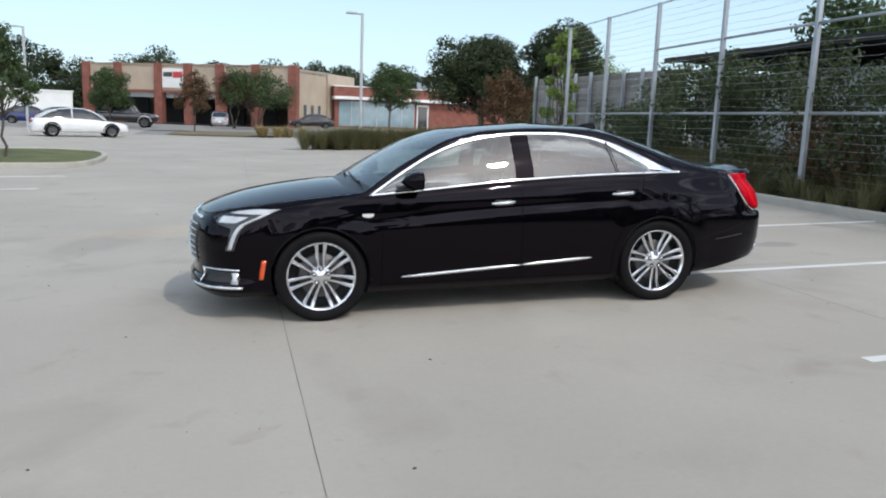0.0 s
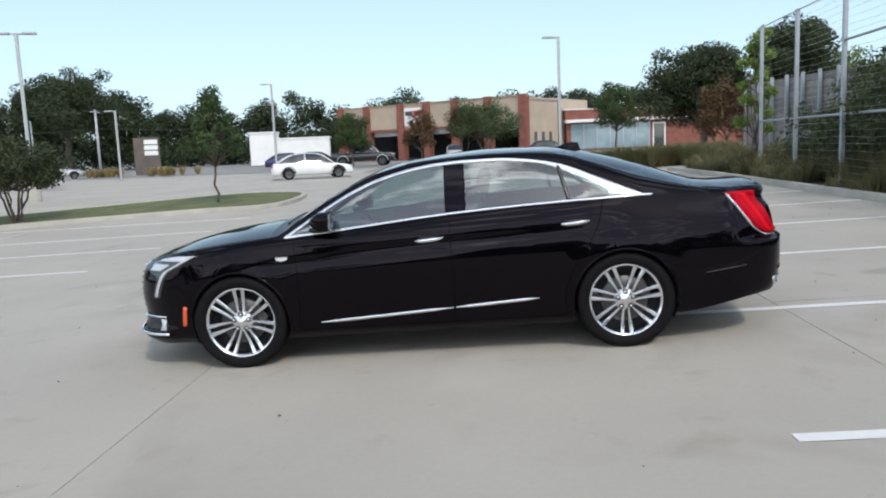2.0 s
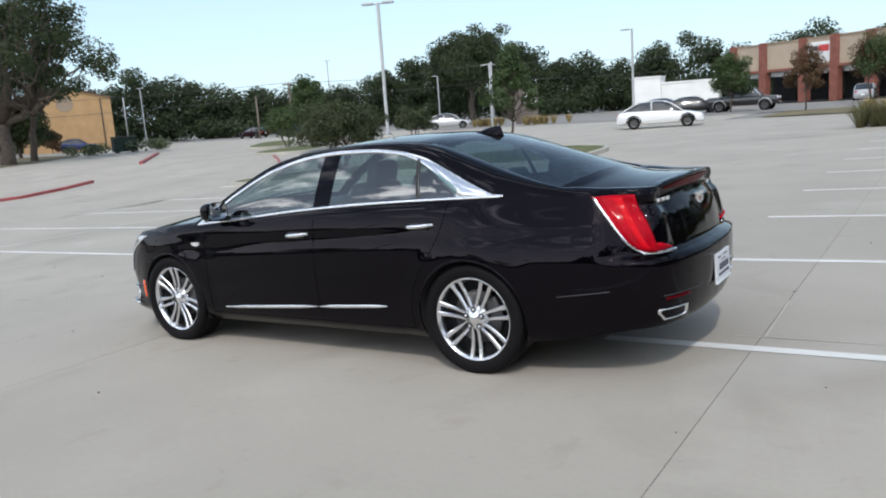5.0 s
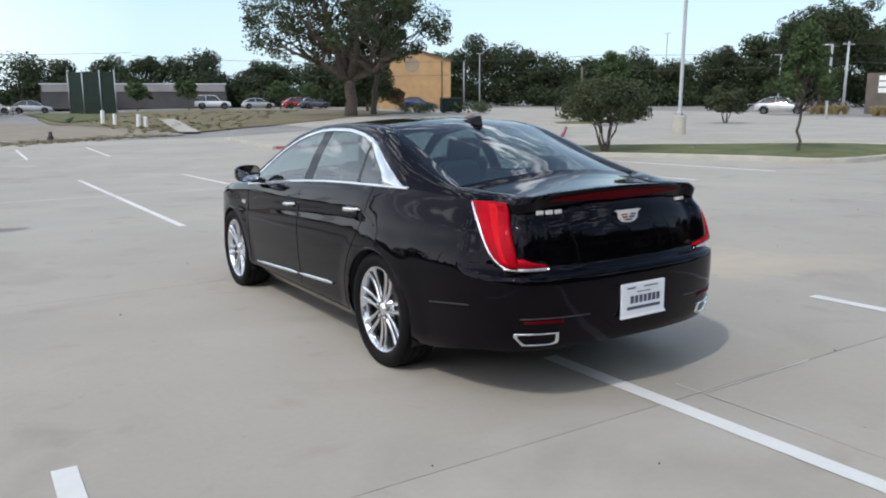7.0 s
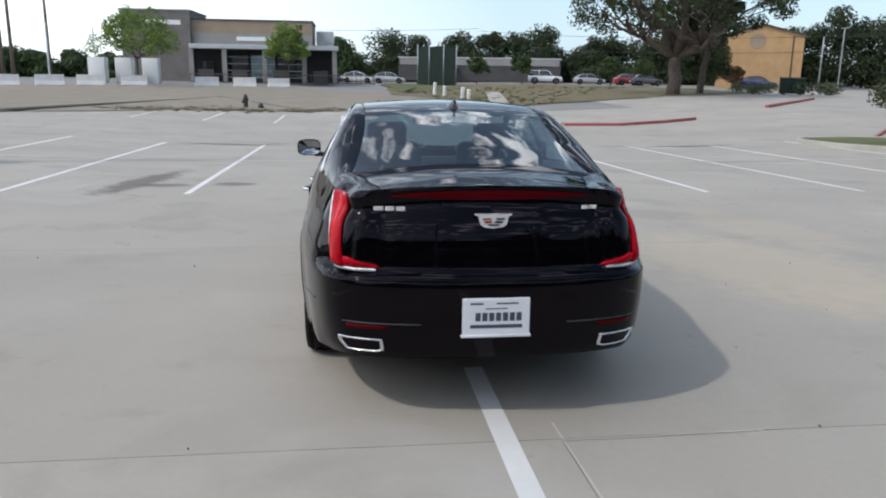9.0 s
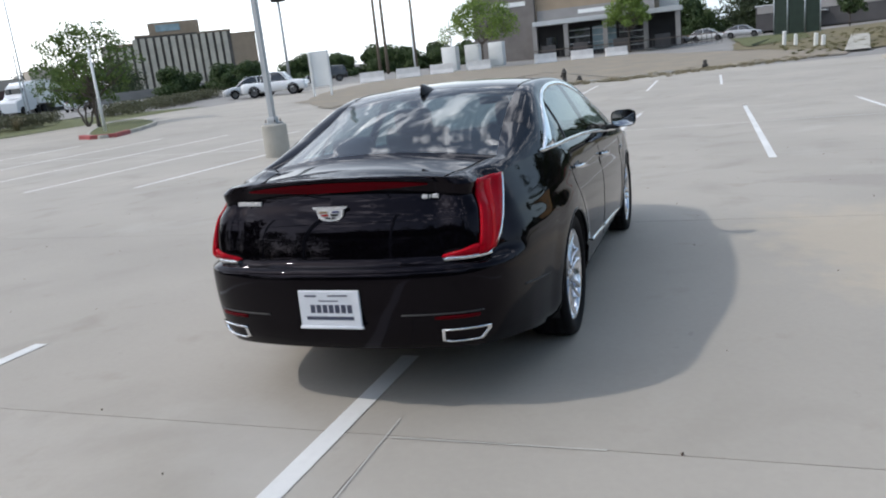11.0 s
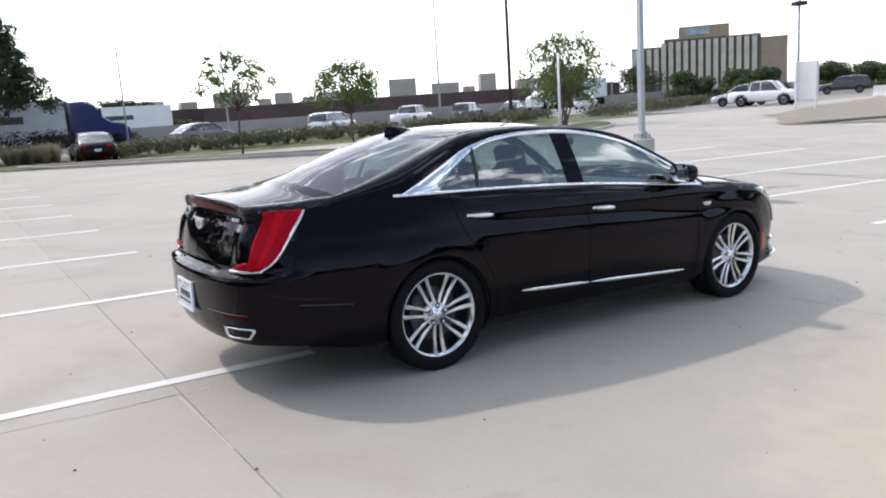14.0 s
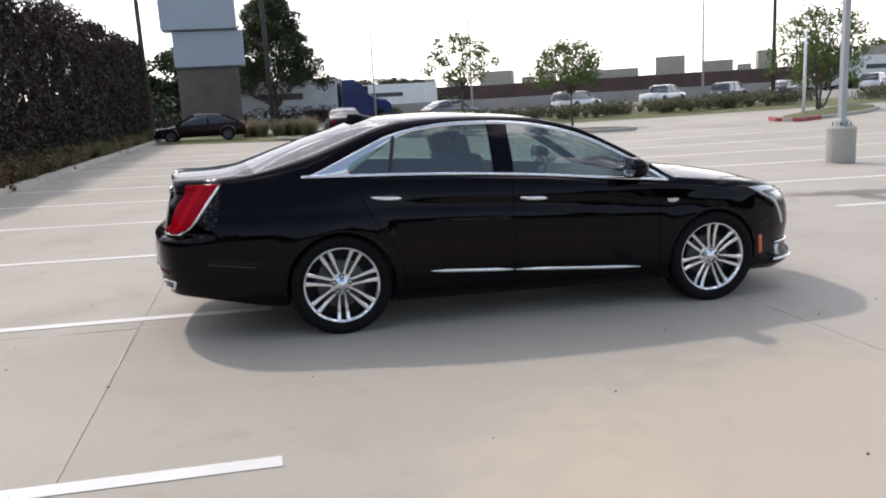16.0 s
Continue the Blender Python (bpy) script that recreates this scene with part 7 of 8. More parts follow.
spots = [(-97 - RNG.random() * 10, -30 - 3.2 * k, 3.2 + RNG.normal() * 0.6, 4.5) for k in range(10)] + [(-95 + RNG.normal() * 3, -62 - 2.6 * k, 3.6 + RNG.normal() * 0.7, 4.2) for k in range(6)] + [(-112, -10 + 3 * k, 6.2 + RNG.normal() * 0.5, 5) for k in range(4)]
woods("street_trees", spots, L_CRAPE, "row of green trees along the street beyond the restaurant")
tree("tall_evergreen", 0.3, -59.0, 10.7, 9.4, 1.6, 0.24, L_OAK, "tall dark evergreen with an open ragged crown across the road", clumps=84, leaves=330, size=0.115, flat=1.0, gap=0.45)
spots = [(-2.6, -71.0, 4.5, 5), (-5.0, -71, 3.8, 4.5), (2.4, -72.5, 6.0, 4.5), (-7.5, -71.5, 3.2, 4), (6.5, -73, 7.0, 5), (9.5, -74, 8.0, 5), (12.5, -74, 7.0, 5)]
woods("dark_conifers", spots, L_WOODS, "tall dark evergreen trees across the road")
spots = [(-16 - 2.5 * k, -120, 5.0 + RNG.normal() * 0.4, 5) for k in range(5)] + [(-108, -116, 7.5, 8), (-118, -106, 7.0, 8)]
woods("road_trees", spots, L_WOODS, "dark trees beyond the road")

# ---- vehicles ----
vehicle(-9.75, 37.7, 18, 4.6, 1.8, 1.46, "sedan", M_CARWHITE, "white compact sedan standing across the drive")
vehicle(-10.8, 63.0, 0, 5.6, 2.0, 2.0, "truck", M_CARBLACK, "lifted black pickup truck before the workshops", "pickup_truck", category="pickup")
vehicle(-15.5, 65.0, 20, 4.6, 1.8, 1.5, "sedan", M_CARBLACK, "black sedan before the workshops")
vehicle(-18.5, 66.5, 10, 4.6, 1.8, 1.5, "hatch", M_CARBLUE, "dark blue hatchback before the workshops")
vehicle(5.9, 74.5, 180, 4.6, 1.8, 1.45, "sedan", M_CARBLACK, "black sedan beside the workshop wall")
vehicle(-3.2, 77.5, 90, 4.4, 1.8, 1.6, "hatch", M_CARSILVER, "silver car standing in a workshop bay")
vehicle(-65.6, 66.9, 200, 4.5, 1.8, 1.55, "hatch", M_CARBLUE, "dark blue car far across the lot")
vehicle(-72.0, 66.0, 180, 4.5, 1.8, 1.35, "sedan", M_CARMAROON, "dark red car far across the lot")
vehicle(-37.0, 58.5, 30, 4.4, 1.8, 1.5, "hatch", M_CARSILVER, "silver car behind the far shrubs")
vehicle(4.75, -35.4, 0, 4.5, 1.8, 1.36, "sedan", M_CARMAROON, "dark maroon sedan parked by the vines")
vehicle(-2.65, -37.0, 267, 4.6, 1.85, 1.38, "sedan", M_CARMAROON, "dark red sedan seen from behind on the drive")
vehicle(-97.5, 25.8, 75, 4.6, 1.9, 1.8, "suv", M_CARWHITE, "white off-road wagon on the far street", category="wagon")
vehicle(-98.5, 32.2, 80, 4.4, 1.8, 1.4, "sedan", M_CARSILVER, "silver sedan on the far street")
vehicle(-96.0, 37.0, 90, 4.4, 1.8, 1.5, "hatch", M_CARRED, "red car parked on the far street")
vehicle(-94.8, 38.8, 90, 4.4, 1.8, 1.5, "hatch", M_CARGREY, "grey car parked on the far street")
vehicle(-82.0, 47.6, 60, 4.5, 1.8, 1.5, "sedan", M_CARBLUE, "dark blue sedan before the ochre building")
vehicle(-101.0, 5.0, 80, 4.5, 1.8, 1.5, "sedan", M_CARSILVER, "silver car behind the green screen", name="parked_car")
vehicle(-102.5, 0.8, 80, 4.5, 1.8, 1.5, "sedan", M_CARWHITE, "white car behind the green screen")
vehicle(-101.5, -3.4, 80, 4.5, 1.8, 1.5, "sedan", M_CARGREY, "grey car behind the green screen")
vehicle(-47.4, -30.2, 105, 5.0, 1.85, 1.78, "pickup", M_CARWHITE, "white crew-cab pickup truck on the drive", "pickup_truck", category="pickup")
vehicle(-49.5, -33.7, 305, 4.6, 1.85, 1.6, "hatch", M_CARSILVER, "silver car behind the white pickup")
vehicle(-74.4, -39.8, 300, 4.8, 1.9, 1.75, "suv", M_CARBLACK, "black wagon behind the white panel", category="wagon")
vehicle(-22.8, -51.9, 215, 4.8, 1.9, 1.6, "suv", M_CARWHITE, "white wagon on the frontage road", category="wagon")
vehicle(-32.4, -55.6, 215, 5.4, 1.95, 1.7, "pickup", M_CARWHITE, "white pickup truck on the frontage road", "pickup_truck", category="pickup")
vehicle(-42.4, -61.0, 215, 4.7, 1.9, 1.6, "suv", M_CARGREY, "grey wagon on the frontage road", category="wagon")
vehicle(-12.5, -52.0, 200, 4.7, 1.85, 1.45, "sedan", M_CARGREY, "dark grey sedan on the frontage road")
vehicle(-50.0, -63.0, 215, 4.6, 1.85, 1.45, "sedan", M_CARBLACK, "dark sedan on the frontage road")
vehicle(-58.0, -60.0, 215, 4.8, 1.9, 1.7, "suv", M_CARWHITE, "white wagon on the frontage road", category="wagon")


def semi(x, y, heading, length, label, cab=M_CARWHITE, box=M_WHITEPAINT):
    e = empty("semi_truck", pose(x, y, ground_z(x, y), 0, 0, heading))
    part("trailer", box_bm(-length, 0, -1.3, 1.3, 1.15, 3.85, 0.03, 1), box, e, "pale box trailer", smooth=False)
    for side in (1, -1):
        for a, b in ((-length * 0.62, -length * 0.28),):
            part("trailer_bar", box_bm(a, b, side * 1.302 - 0.006, side * 1.302 + 0.006, 2.2, 2.75), M_DARKWALL, e, "plain dark bar of lettering", smooth=False)
        part("side_skirt", box_bm(-length * 0.7, -length * 0.25, side * 1.2 - 0.02, side * 1.2 + 0.02, 0.5, 1.15), M_WHITEPAINT, e, smooth=False)
        for cx in (-length + 1.2, -length + 2.5, -0.8, 0.6, 3.9):
            wh = lathe_bm([(0, 0.16), (0.3, 0.15), (0.5, 0.16), (0.52, 0), (0.5, -0.16), (0, -0.16)], 18)
            bmesh.ops.translate(wh, vec=(cx, side * 1.1, 0.52), verts=wh.verts)
            part("wheel", wh, M_RUBBER, e)
    rows = []
    for xx, zt, zb in ((0.5, 3.7, 0.7), (1.6, 3.75, 0.6), (2.4, 3.4, 0.5), (2.9, 2.5, 0.45), (3.6, 2.0, 0.4), (4.7, 1.8, 0.4), (5.0, 1.5, 0.45)):
        rows.append([(xx, -1.15, zb), (xx, -1.15, zt - 0.15), (xx, -0.95, zt), (xx, 0.95, zt), (xx, 1.15, zt - 0.15), (xx, 1.15, zb)])
    bm = grid_bm(rows, closed=True)
    bm.verts.ensure_lookup_table()
    bm.faces.new([bm.verts[k] for k in range(6)])
    bm.faces.new([bm.verts[36 + k] for k in range(6)][::-1])
    part("cab", bm, cab, e, smooth=False)
    part("windscreen", box_bm(2.42, 2.95, -1.0, 1.0, 2.35, 3.1, 0.05, 1), M_CARGLASS, e, smooth=False)
    return tagged(e, label, "truck")


semi(-9.0, -98.0, 12, 13.5, "white semi truck with a long white box trailer on the highway")
semi(-66.0, -74.8, 18.6, 13.5, "white semi truck with a long box trailer on the highway")
semi(-5.0, -65.2, 188, 11.0, "box trailer with a dark blue tractor on the road", M_CARBLUE, M_CANOPY)


# ---- buildings ----
def workshops():
    """One-storey workshop row: tan upper wall on red brick piers with dark open bays."""
    ax, ay, bx, by = -18.6, 92.0, 4.6, 78.0
    ln = math.hypot(bx - ax, by - ay)
    e = empty("workshop_building", pose(ax, ay, 0.0, 0, 0, math.degrees(math.atan2(by - ay, bx - ax))))
    H = 6.45
    part("upper_wall", box_bm(0, ln, 0.15, 0.6, 3.7, H), M_STUCCO, e, "tan rendered upper wall", smooth=False)
    part("cornice", box_bm(-0.1, ln + 0.1, 0.05, 0.75, H, H + 0.18, 0.02, 1), M_STUCCO2, e, smooth=False)
    part("back_wall", box_bm(0, ln, 7.6, 8.0, 0, H), M_STUCCO2, e, smooth=False)
    part("roof", box_bm(0, ln, 0.6, 8, H - 0.5, H - 0.3), M_GREYWALL, e, smooth=False)
    part("floor", box_bm(0, ln, 0.2, 7.8, -0.05, 0.08), M_DARKIN, e, smooth=False)
    piers = [0.0, 4.3, 9.6, 13.4, 17.4, 21.8, ln - 0.9]
    for p in piers:
        part("brick_pier", box_bm(p, p + 0.95, -0.12, 0.7, 0, H + 0.25, 0.015, 1), M_BRICKRED, e, "red brick pier", smooth=False)
    for a, b in zip(piers, piers[1:]):
        part("bay_lintel", box_bm(a + 0.95, b, 0.02, 0.3, 3.45, 3.72), M_BRICKRED, e, smooth=False)
        part("bay_back", box_bm(a + 0.95, b, 6.0, 6.2, 0, 3.6), M_DARKIN, e, "dark open workshop bay", smooth=False)
        part("roller_door", box_bm(a + 1.0, b - 0.05, 0.7, 0.78, 2.9, 3.6), M_CANOPY, e, smooth=False)
    sg = part("sign_board", box_bm(10.6, 13.35, 0.02, 0.16, 4.0, 6.1, 0.02, 1), M_WHITEPAINT, e, "pale sign board with red and dark bars", smooth=False)
    part("sign_bar", box_bm(12.0, 13.2, -0.02, 0.03, 5.1, 5.75), M_SIGNRED, sg, smooth=False)
    part("sign_bar", box_bm(10.8, 11.9, -0.02, 0.03, 5.2, 5.7), M_DARKWALL, sg, smooth=False)
    # long tan flank with narrow windows
    part("flank_wall", box_bm(ln - 0.35, ln, 0.6, 16.0, 0, H - 0.1), M_STUCCO, e, "tan rendered flank wall", smooth=False)
    part("flank_base", box_bm(ln - 0.36, ln + 0.03, 0.6, 16.0, 0, 0.9), M_STUCCO2, e, smooth=False)
    for q in (1.8, 3.6, 5.4):
        part("slit_window", box_bm(ln - 0.05, ln + 0.05, q, q + 0.6, 1.0, 2.6), M_CARGLASS, e, smooth=False)
    tagged(e, "low tan workshop row with red brick piers and dark open bays", "building")


workshops()


def low_shop():
    e = empty("low_shop", pose(9.6, 85.0, 0.2, 0, 0, 5))
    part("wall", box_bm(0, 22, 0, 8, 0, 4.2), M_BRICKRED, e, "red brick wall", smooth=False)
    part("fascia", box_bm(-0.2, 22.2, -0.8, 8.2, 3.3, 3.65, 0.03, 1), M_WHITEPAINT, e, "white fascia band", smooth=False)
    part("parapet", box_bm(-0.2, 22.2, -0.5, 8.2, 3.65, 4.75), M_BRICKRED, e, smooth=False)
    part("roof_cap", box_bm(-0.3, 22.3, -0.6, 8.3, 4.75, 4.88), M_WHITEPAINT, e, smooth=False)
    for k in range(6):
        part("window", box_bm(0.5 + k * 1.55, 1.95 + k * 1.55, -0.05, 0.05, 0.25, 3.1), M_BLUEGLASS, e, "pale blue shop glass", smooth=False)
        part("mullion", box_bm(1.95 + k * 1.55, 2.05 + k * 1.55, -0.07, 0.07, 0.2, 3.2), M_GALV, e, smooth=False)
    part("door_frame", box_bm(10.1, 11.6, -0.08, 0.06, 0.1, 3.0), M_WHITEPAINT, e, smooth=False)
    part("door", box_bm(10.25, 11.45, -0.10, -0.07, 0.12, 2.85), M_CARGLASS, e, smooth=False)
    part("unit", box_bm(12, 18, 2, 6, 4.75, 6.0), M_CANOPY, e, "grey roof unit", smooth=False)
    tagged(e, "low red brick shop with pale blue glass front", "building")


low_shop()


def plain_block(name, x, y, heading, L, D, H, mat, label, z0=0.0, cap=M_WHITEPAINT, windows=0, wmat=M_CARGLASS, wz=(1.0, 2.2)):
    e = empty(name, pose(x, y, z0, 0, 0, heading))
    part("wall", box_bm(0, L, 0, D, 0, H, 0.02, 1), mat, e, smooth=False)
    part("parapet_cap", box_bm(-0.1, L + 0.1, -0.1, D + 0.1, H, H + 0.18), cap, e, smooth=False)
    for k in range(windows):
        w = L / windows
        part("window", box_bm(w * k + w * 0.2, w * k + w * 0.8, -0.05, 0.04, wz[0], wz[1]), wmat, e, smooth=False)
    return tagged(e, label, "building")


plain_block("white_shed", -28.8, 88.0, 10, 9.6, 5, 3.1, M_WHITEPAINT, "low white shed beside the workshops")
plain_block("white_box", -28.8, 87.4, 10, 3.2, 4, 3.9, M_WHITEPAINT, "small white block at the end of the shed")
plain_block("long_grey_building", -112.2, 7.0, 74.5, 24, 8, 3.25, M_DARKWALL, "long low charcoal building with a pale roof edge", cap=M_CANOPY, windows=0)
part("roof_band", box_bm(0.2, 23.8, -0.12, -0.02, 2.3, 3.2), M_GREYWALL, bpy.data.objects["long_grey_building"], smooth=False)
part("awning", box_bm(4, 9, -1.6, 0, 1.9, 2.05), M_CANOPY, bpy.data.objects["long_grey_building"], smooth=False)


def ochre_hall():
    e = empty("ochre_hall", pose(-86.9, 45.2, -0.3, 0, 0, 66))
    W, H, P, D = 9.2, 6.5, 7.75, 18
    vs = [(0, 0, 0), (W, 0, 0), (W, 0, H), (W / 2, 0, P), (0, 0, H), (0, D, 0), (W, D, 0), (W, D, H), (W / 2, D, P), (0, D, H)]
    mesh_ob("wall", vs, [(0, 1, 2, 3, 4), (6, 5, 9, 8, 7), (0, 4, 9, 5), (1, 6, 7, 2)], M_OCHRE, e, "ochre brick gable wall")
    t = 0.18
    rv = [(-0.3, -0.3, H - 0.08), (W / 2, -0.3, P), (W + 0.3, -0.3, H - 0.08), (-0.3, D, H - 0.08), (W / 2, D, P), (W + 0.3, D, H - 0.08)]
    rv += [(x, y, z + t) for x, y, z in rv]
    mesh_ob("roof", rv, [(6, 7, 10, 9), (7, 8, 11, 10), (0, 1, 7, 6), (1, 2, 8, 7), (0, 3, 4, 1), (1, 4, 5, 2)], M_BARK, e, "thin brown gable roof edge")
    part("round_window", lathe_bm([(0, -0.03), (0.75, -0.03), (0.85, -0.06), (0.95, -0.02)], 24), M_STUCCO2, e, "round gable window").location = (W / 2 - 0.6, 0, 5.9)
    part("downpipe", tube_bm([(W - 1.2, -0.08, 0), (W - 1.2, -0.08, H)], 0.08, 6), M_BARK, e)
    tagged(e, "ochre brick hall with a low gable and round window", "building")


ochre_hall()


M_TOWER = material("tower_brick", (0.17, 0.155, 0.145), 0.88, var=0.15, scale=0.8, fine=18)


def front_box(x0, x1, y0, y1, z0, z1, bevel=0.0, seg=2):
    """A box whose depth counts backwards from the front."""
    return box_bm(x0, x1, -y1, -y0, z0, z1, bevel, seg)


def restaurant():
    e = empty("restaurant", pose(-87.2, -1.6, -0.2, 0, 0, 270))
    # local x runs along the front to the north-west end, y goes back
    L = 24.0
    part("main_wall", front_box(3.0, 16.5, 0, 10, 3.76, 6.9, 0.02, 1), M_STUCCO2, e, "brown upper wall", smooth=False)
    part("main_cap", front_box(2.9, 16.5, -0.1, 10, 6.9, 7.05), M_DARKWALL, e, smooth=False)
    part("sign_band", front_box(3.0, 16.3, -0.15, 0.02, 4.3, 5.5), M_GREYWALL, e, smooth=False)
    part("tower", front_box(16.5, L, -0.6, 10, 0, 7.8, 0.02, 1), M_TOWER, e, "grey-brown corner tower", smooth=False)
    part("tower_cap", front_box(16.4, L + 0.1, -0.7, 10.1, 7.8, 7.95), M_GREYWALL, e, smooth=False)
    part("canopy", front_box(0, 16.4, -2.6, 0.2, 3.75, 4.25, 0.02, 1), M_CANOPY, e, "pale canopy over the front", smooth=False)
    part("dark_front", front_box(0.2, 16.4, 0.1, 0.4, 0, 3.75), M_DARKIN, e, smooth=False)
    for q in (0.2, 3.6, 8.0, 12.4, 16.0):
        part("canopy_post", front_box(q, q + 0.5, -2.4, -1.9, 0, 3.75), M_GREYWALL, e, smooth=False)
    for k in range(3):
        part("front_window", front_box(4.3 + k * 3.0, 7.0 + k * 3.0, -0.04, 0.12, 0.5, 3.1), M_BLUEGLASS if k == 1 else M_CARGLASS, e, smooth=False)
        for j in range(4):
            part("window_bar", front_box(4.3 + k * 3.0, 7.0 + k * 3.0, -0.07, -0.02, 0.6 + 0.75 * j, 0.68 + 0.75 * j), M_CANOPY, e, smooth=False)
    part("door", front_box(14.2, 15.4, -0.04, 0.12, 0, 2.4), M_CARGLASS, e, smooth=False)
    part("sign_bar", front_box(7.5, 11.5, -0.2, -0.14, 4.7, 5.15), M_WHITEPAINT, e, "plain pale bar of lettering", smooth=False)
    part("sign_bar", front_box(17.5, 21.5, -0.66, -0.6, 6.3, 6.8), M_WHITEPAINT, e, "plain pale bar of lettering", smooth=False)
    part("roof_unit", front_box(0.6, 2.6, 2, 5, 4.3, 6.0, 0.03, 1), M_CANOPY, e, smooth=False)
    part("patio_rail", front_box(-4, 16, -4.6, -4.5, 0.95, 1.05), M_SIGNBROWN, e, "dull brown top rail", smooth=False)
    part("patio_rail", front_box(-4, 16, -4.58, -4.52, 0.15, 0.22), M_DARKWALL, e, smooth=False)
    for k in range(41):
        part("rail_post", front_box(-4 + 0.5 * k, -3.95 + 0.5 * k, -4.59, -4.51, 0, 0.95), M_DARKWALL, e, smooth=False)
    for q in (1.2, 5.6, 10.0, 13.6):
        part("patio_screen", front_box(q, q + 1.6, -4.2, -3.9, 0, 1.5, 0.02, 1), M_DARKWALL, e, smooth=False)
    tagged(e, "low modern restaurant with grey tower and pale canopy", "building")


restaurant()
for k, (x, y) in enumerate(((-57.3, -26.5), (-59.6, -24.0), (-61.8, -21.6), (-64.3, -18.8), (-68.2, -13.4), (-70.4, -10.3), (-72.4, -7.3))):
    rows = []
    for xx in (-1.05, -1.0, 1.0, 1.05):
        s = 0.96 if abs(xx) > 1.02 else 1.0
        rows.append([(xx, a * s, b) for a, b in ((-0.28, 0), (-0.28, 0.12), (-0.14, 0.4), (-0.10, 0.88), (0.10, 0.88), (0.14, 0.4), (0.28, 0.12), (0.28, 0))])
    bm = grid_bm(rows, closed=True)
    bm.verts.ensure_lookup_table()
    bm.faces.new([bm.verts[q] for q in range(8)])
    bm.faces.new([bm.verts[24 + q] for q in range(8)][::-1])
    ob = part("road_barrier", bm, M_BARRIER, smooth=False)
    ob.matrix_basis = pose(x, y, ground_z(x, y), 0, 0, 112 + 4 * math.sin(k * 2.1))
    tagged(ob, "white water-filled road barrier standing on dirt", "barrier", group="row of white barriers")
for x, y in ((-70.8, -23.6), (-72.6, -21.7), (-74.4, -19.7)):
    ob = part("white_cabinet", box_bm(-0.6, 0.6, -0.75, 0.75, 0, 2.45, 0.04, 2), M_WHITEPAINT)
    ob.matrix_basis = pose(x, y, -0.15)
    tagged(ob, "tall plain white cabinet before the restaurant", "cabinet", group="white cabinets")


def panel_sign():
    e = empty("panel_sign", pose(-38.6, -21.6, ground_z(-38.6, -21.6), 0, 0, 105))
    part("panel", box_bm(-0.66, 0.66, -0.02, 0.02, 0.6, 2.75, 0.005, 1), M_WHITEPAINT, e, smooth=False)
    for x in (-0.55, 0.55):
        part("leg", box_bm(x - 0.05, x + 0.05, -0.12, -0.02, -0.1, 2.7), M_WHITEPAINT, e, smooth=False)
    for z, w in ((2.3, 0.5), (1.9, 0.35), (1.5, 0.45)):
        part("panel_bar", box_bm(-w, w, 0.02, 0.026, z, z + 0.08), M_CANOPY, e, "faint bar of lettering", smooth=False)
    tagged(e, "white wooden site panel on two legs", "sign")


panel_sign()


def hydrant():
    e = empty("fire_hydrant", pose(-37.2, -6.1, ground_z(-37.2, -6.1)))
    part("barrel", lathe_bm([(0, 0), (0.17, 0), (0.17, 0.05), (0.12, 0.08), (0.12, 0.45), (0.16, 0.47), (0.16, 0.52), (0.12, 0.54), (0.10, 0.64), (0.03, 0.70), (0.03, 0.75), (0, 0.75)], 16, "Z"), M_DARKPOLE, e)
    part("outlet", tube_bm([(-0.2, 0, 0.38), (0.2, 0, 0.38)], 0.06, 10), M_DARKPOLE, e)
    part("outlet", tube_bm([(0, -0.2, 0.33), (0, 0, 0.33)], 0.07, 10), M_DARKPOLE, e)
    tagged(e, "dark weathered fire hydrant at the dirt edge", "hydrant")
    for x, y, h in ((-37.6, -5.35, 0.24), (-40.0, 1.15, 0.42)):
        ob = part("valve_stub", lathe_bm([(0, 0), (0.16, 0), (0.15, h * 0.5), (0.09, h * 0.6), (0.11, h), (0, h + 0.03)], 12, "Z"), M_DARKPOLE)
        ob.matrix_basis = pose(x, y, ground_z(x, y) + 0.02, 0, 7, 0)
        tagged(ob, "short dark iron valve stub in the dirt", "valve")


hydrant()


def green_screen():
    e = empty("screen_fence", pose(0, 0, 0))
    pts = [(-89.0, 7.8), (-87.2, 9.0), (-86.2, 10.6), (-85.6, 12.0)]
    for (xa, ya), (xb, yb) in zip(pts, pts[1:]):
        d = Vector((xb - xa, yb - ya))
        ob = part("screen_cloth", box_bm(0, d.length, -0.02, 0.02, 0.1, 4.5), M_SCREEN, e, "dark green screen cloth", smooth=False)
        ob.matrix_basis = pose(xa, ya, -0.25, 0, 0, math.degrees(math.atan2(d.y, d.x)))
    for x, y in pts:
        part("post", tube_bm([(x + 0.1, y, -0.3), (x + 0.1, y, 4.5)], 0.07, 8), M_GALV, e)
    tagged(e, "tall dark green screen fence on steel posts", "fence")


green_screen()
for x, y, h in ((-59.0, 6.55, 1.1), (-58.0, 7.25, 0.85), (-53.5, 8.1, 0.9), (-53.0, 8.5, 0.75)):
    ob = part("marker_post", box_bm(-0.16, 0.16, -0.1, 0.1, 0, h, 0.02, 1), M_WHITEPAINT, smooth=False)
    ob.matrix_basis = pose(x, y, ground_z(x, y), 0, 6, 10)
    tagged(ob, "short white marker post in the dry grass", "post", group="white marker posts")


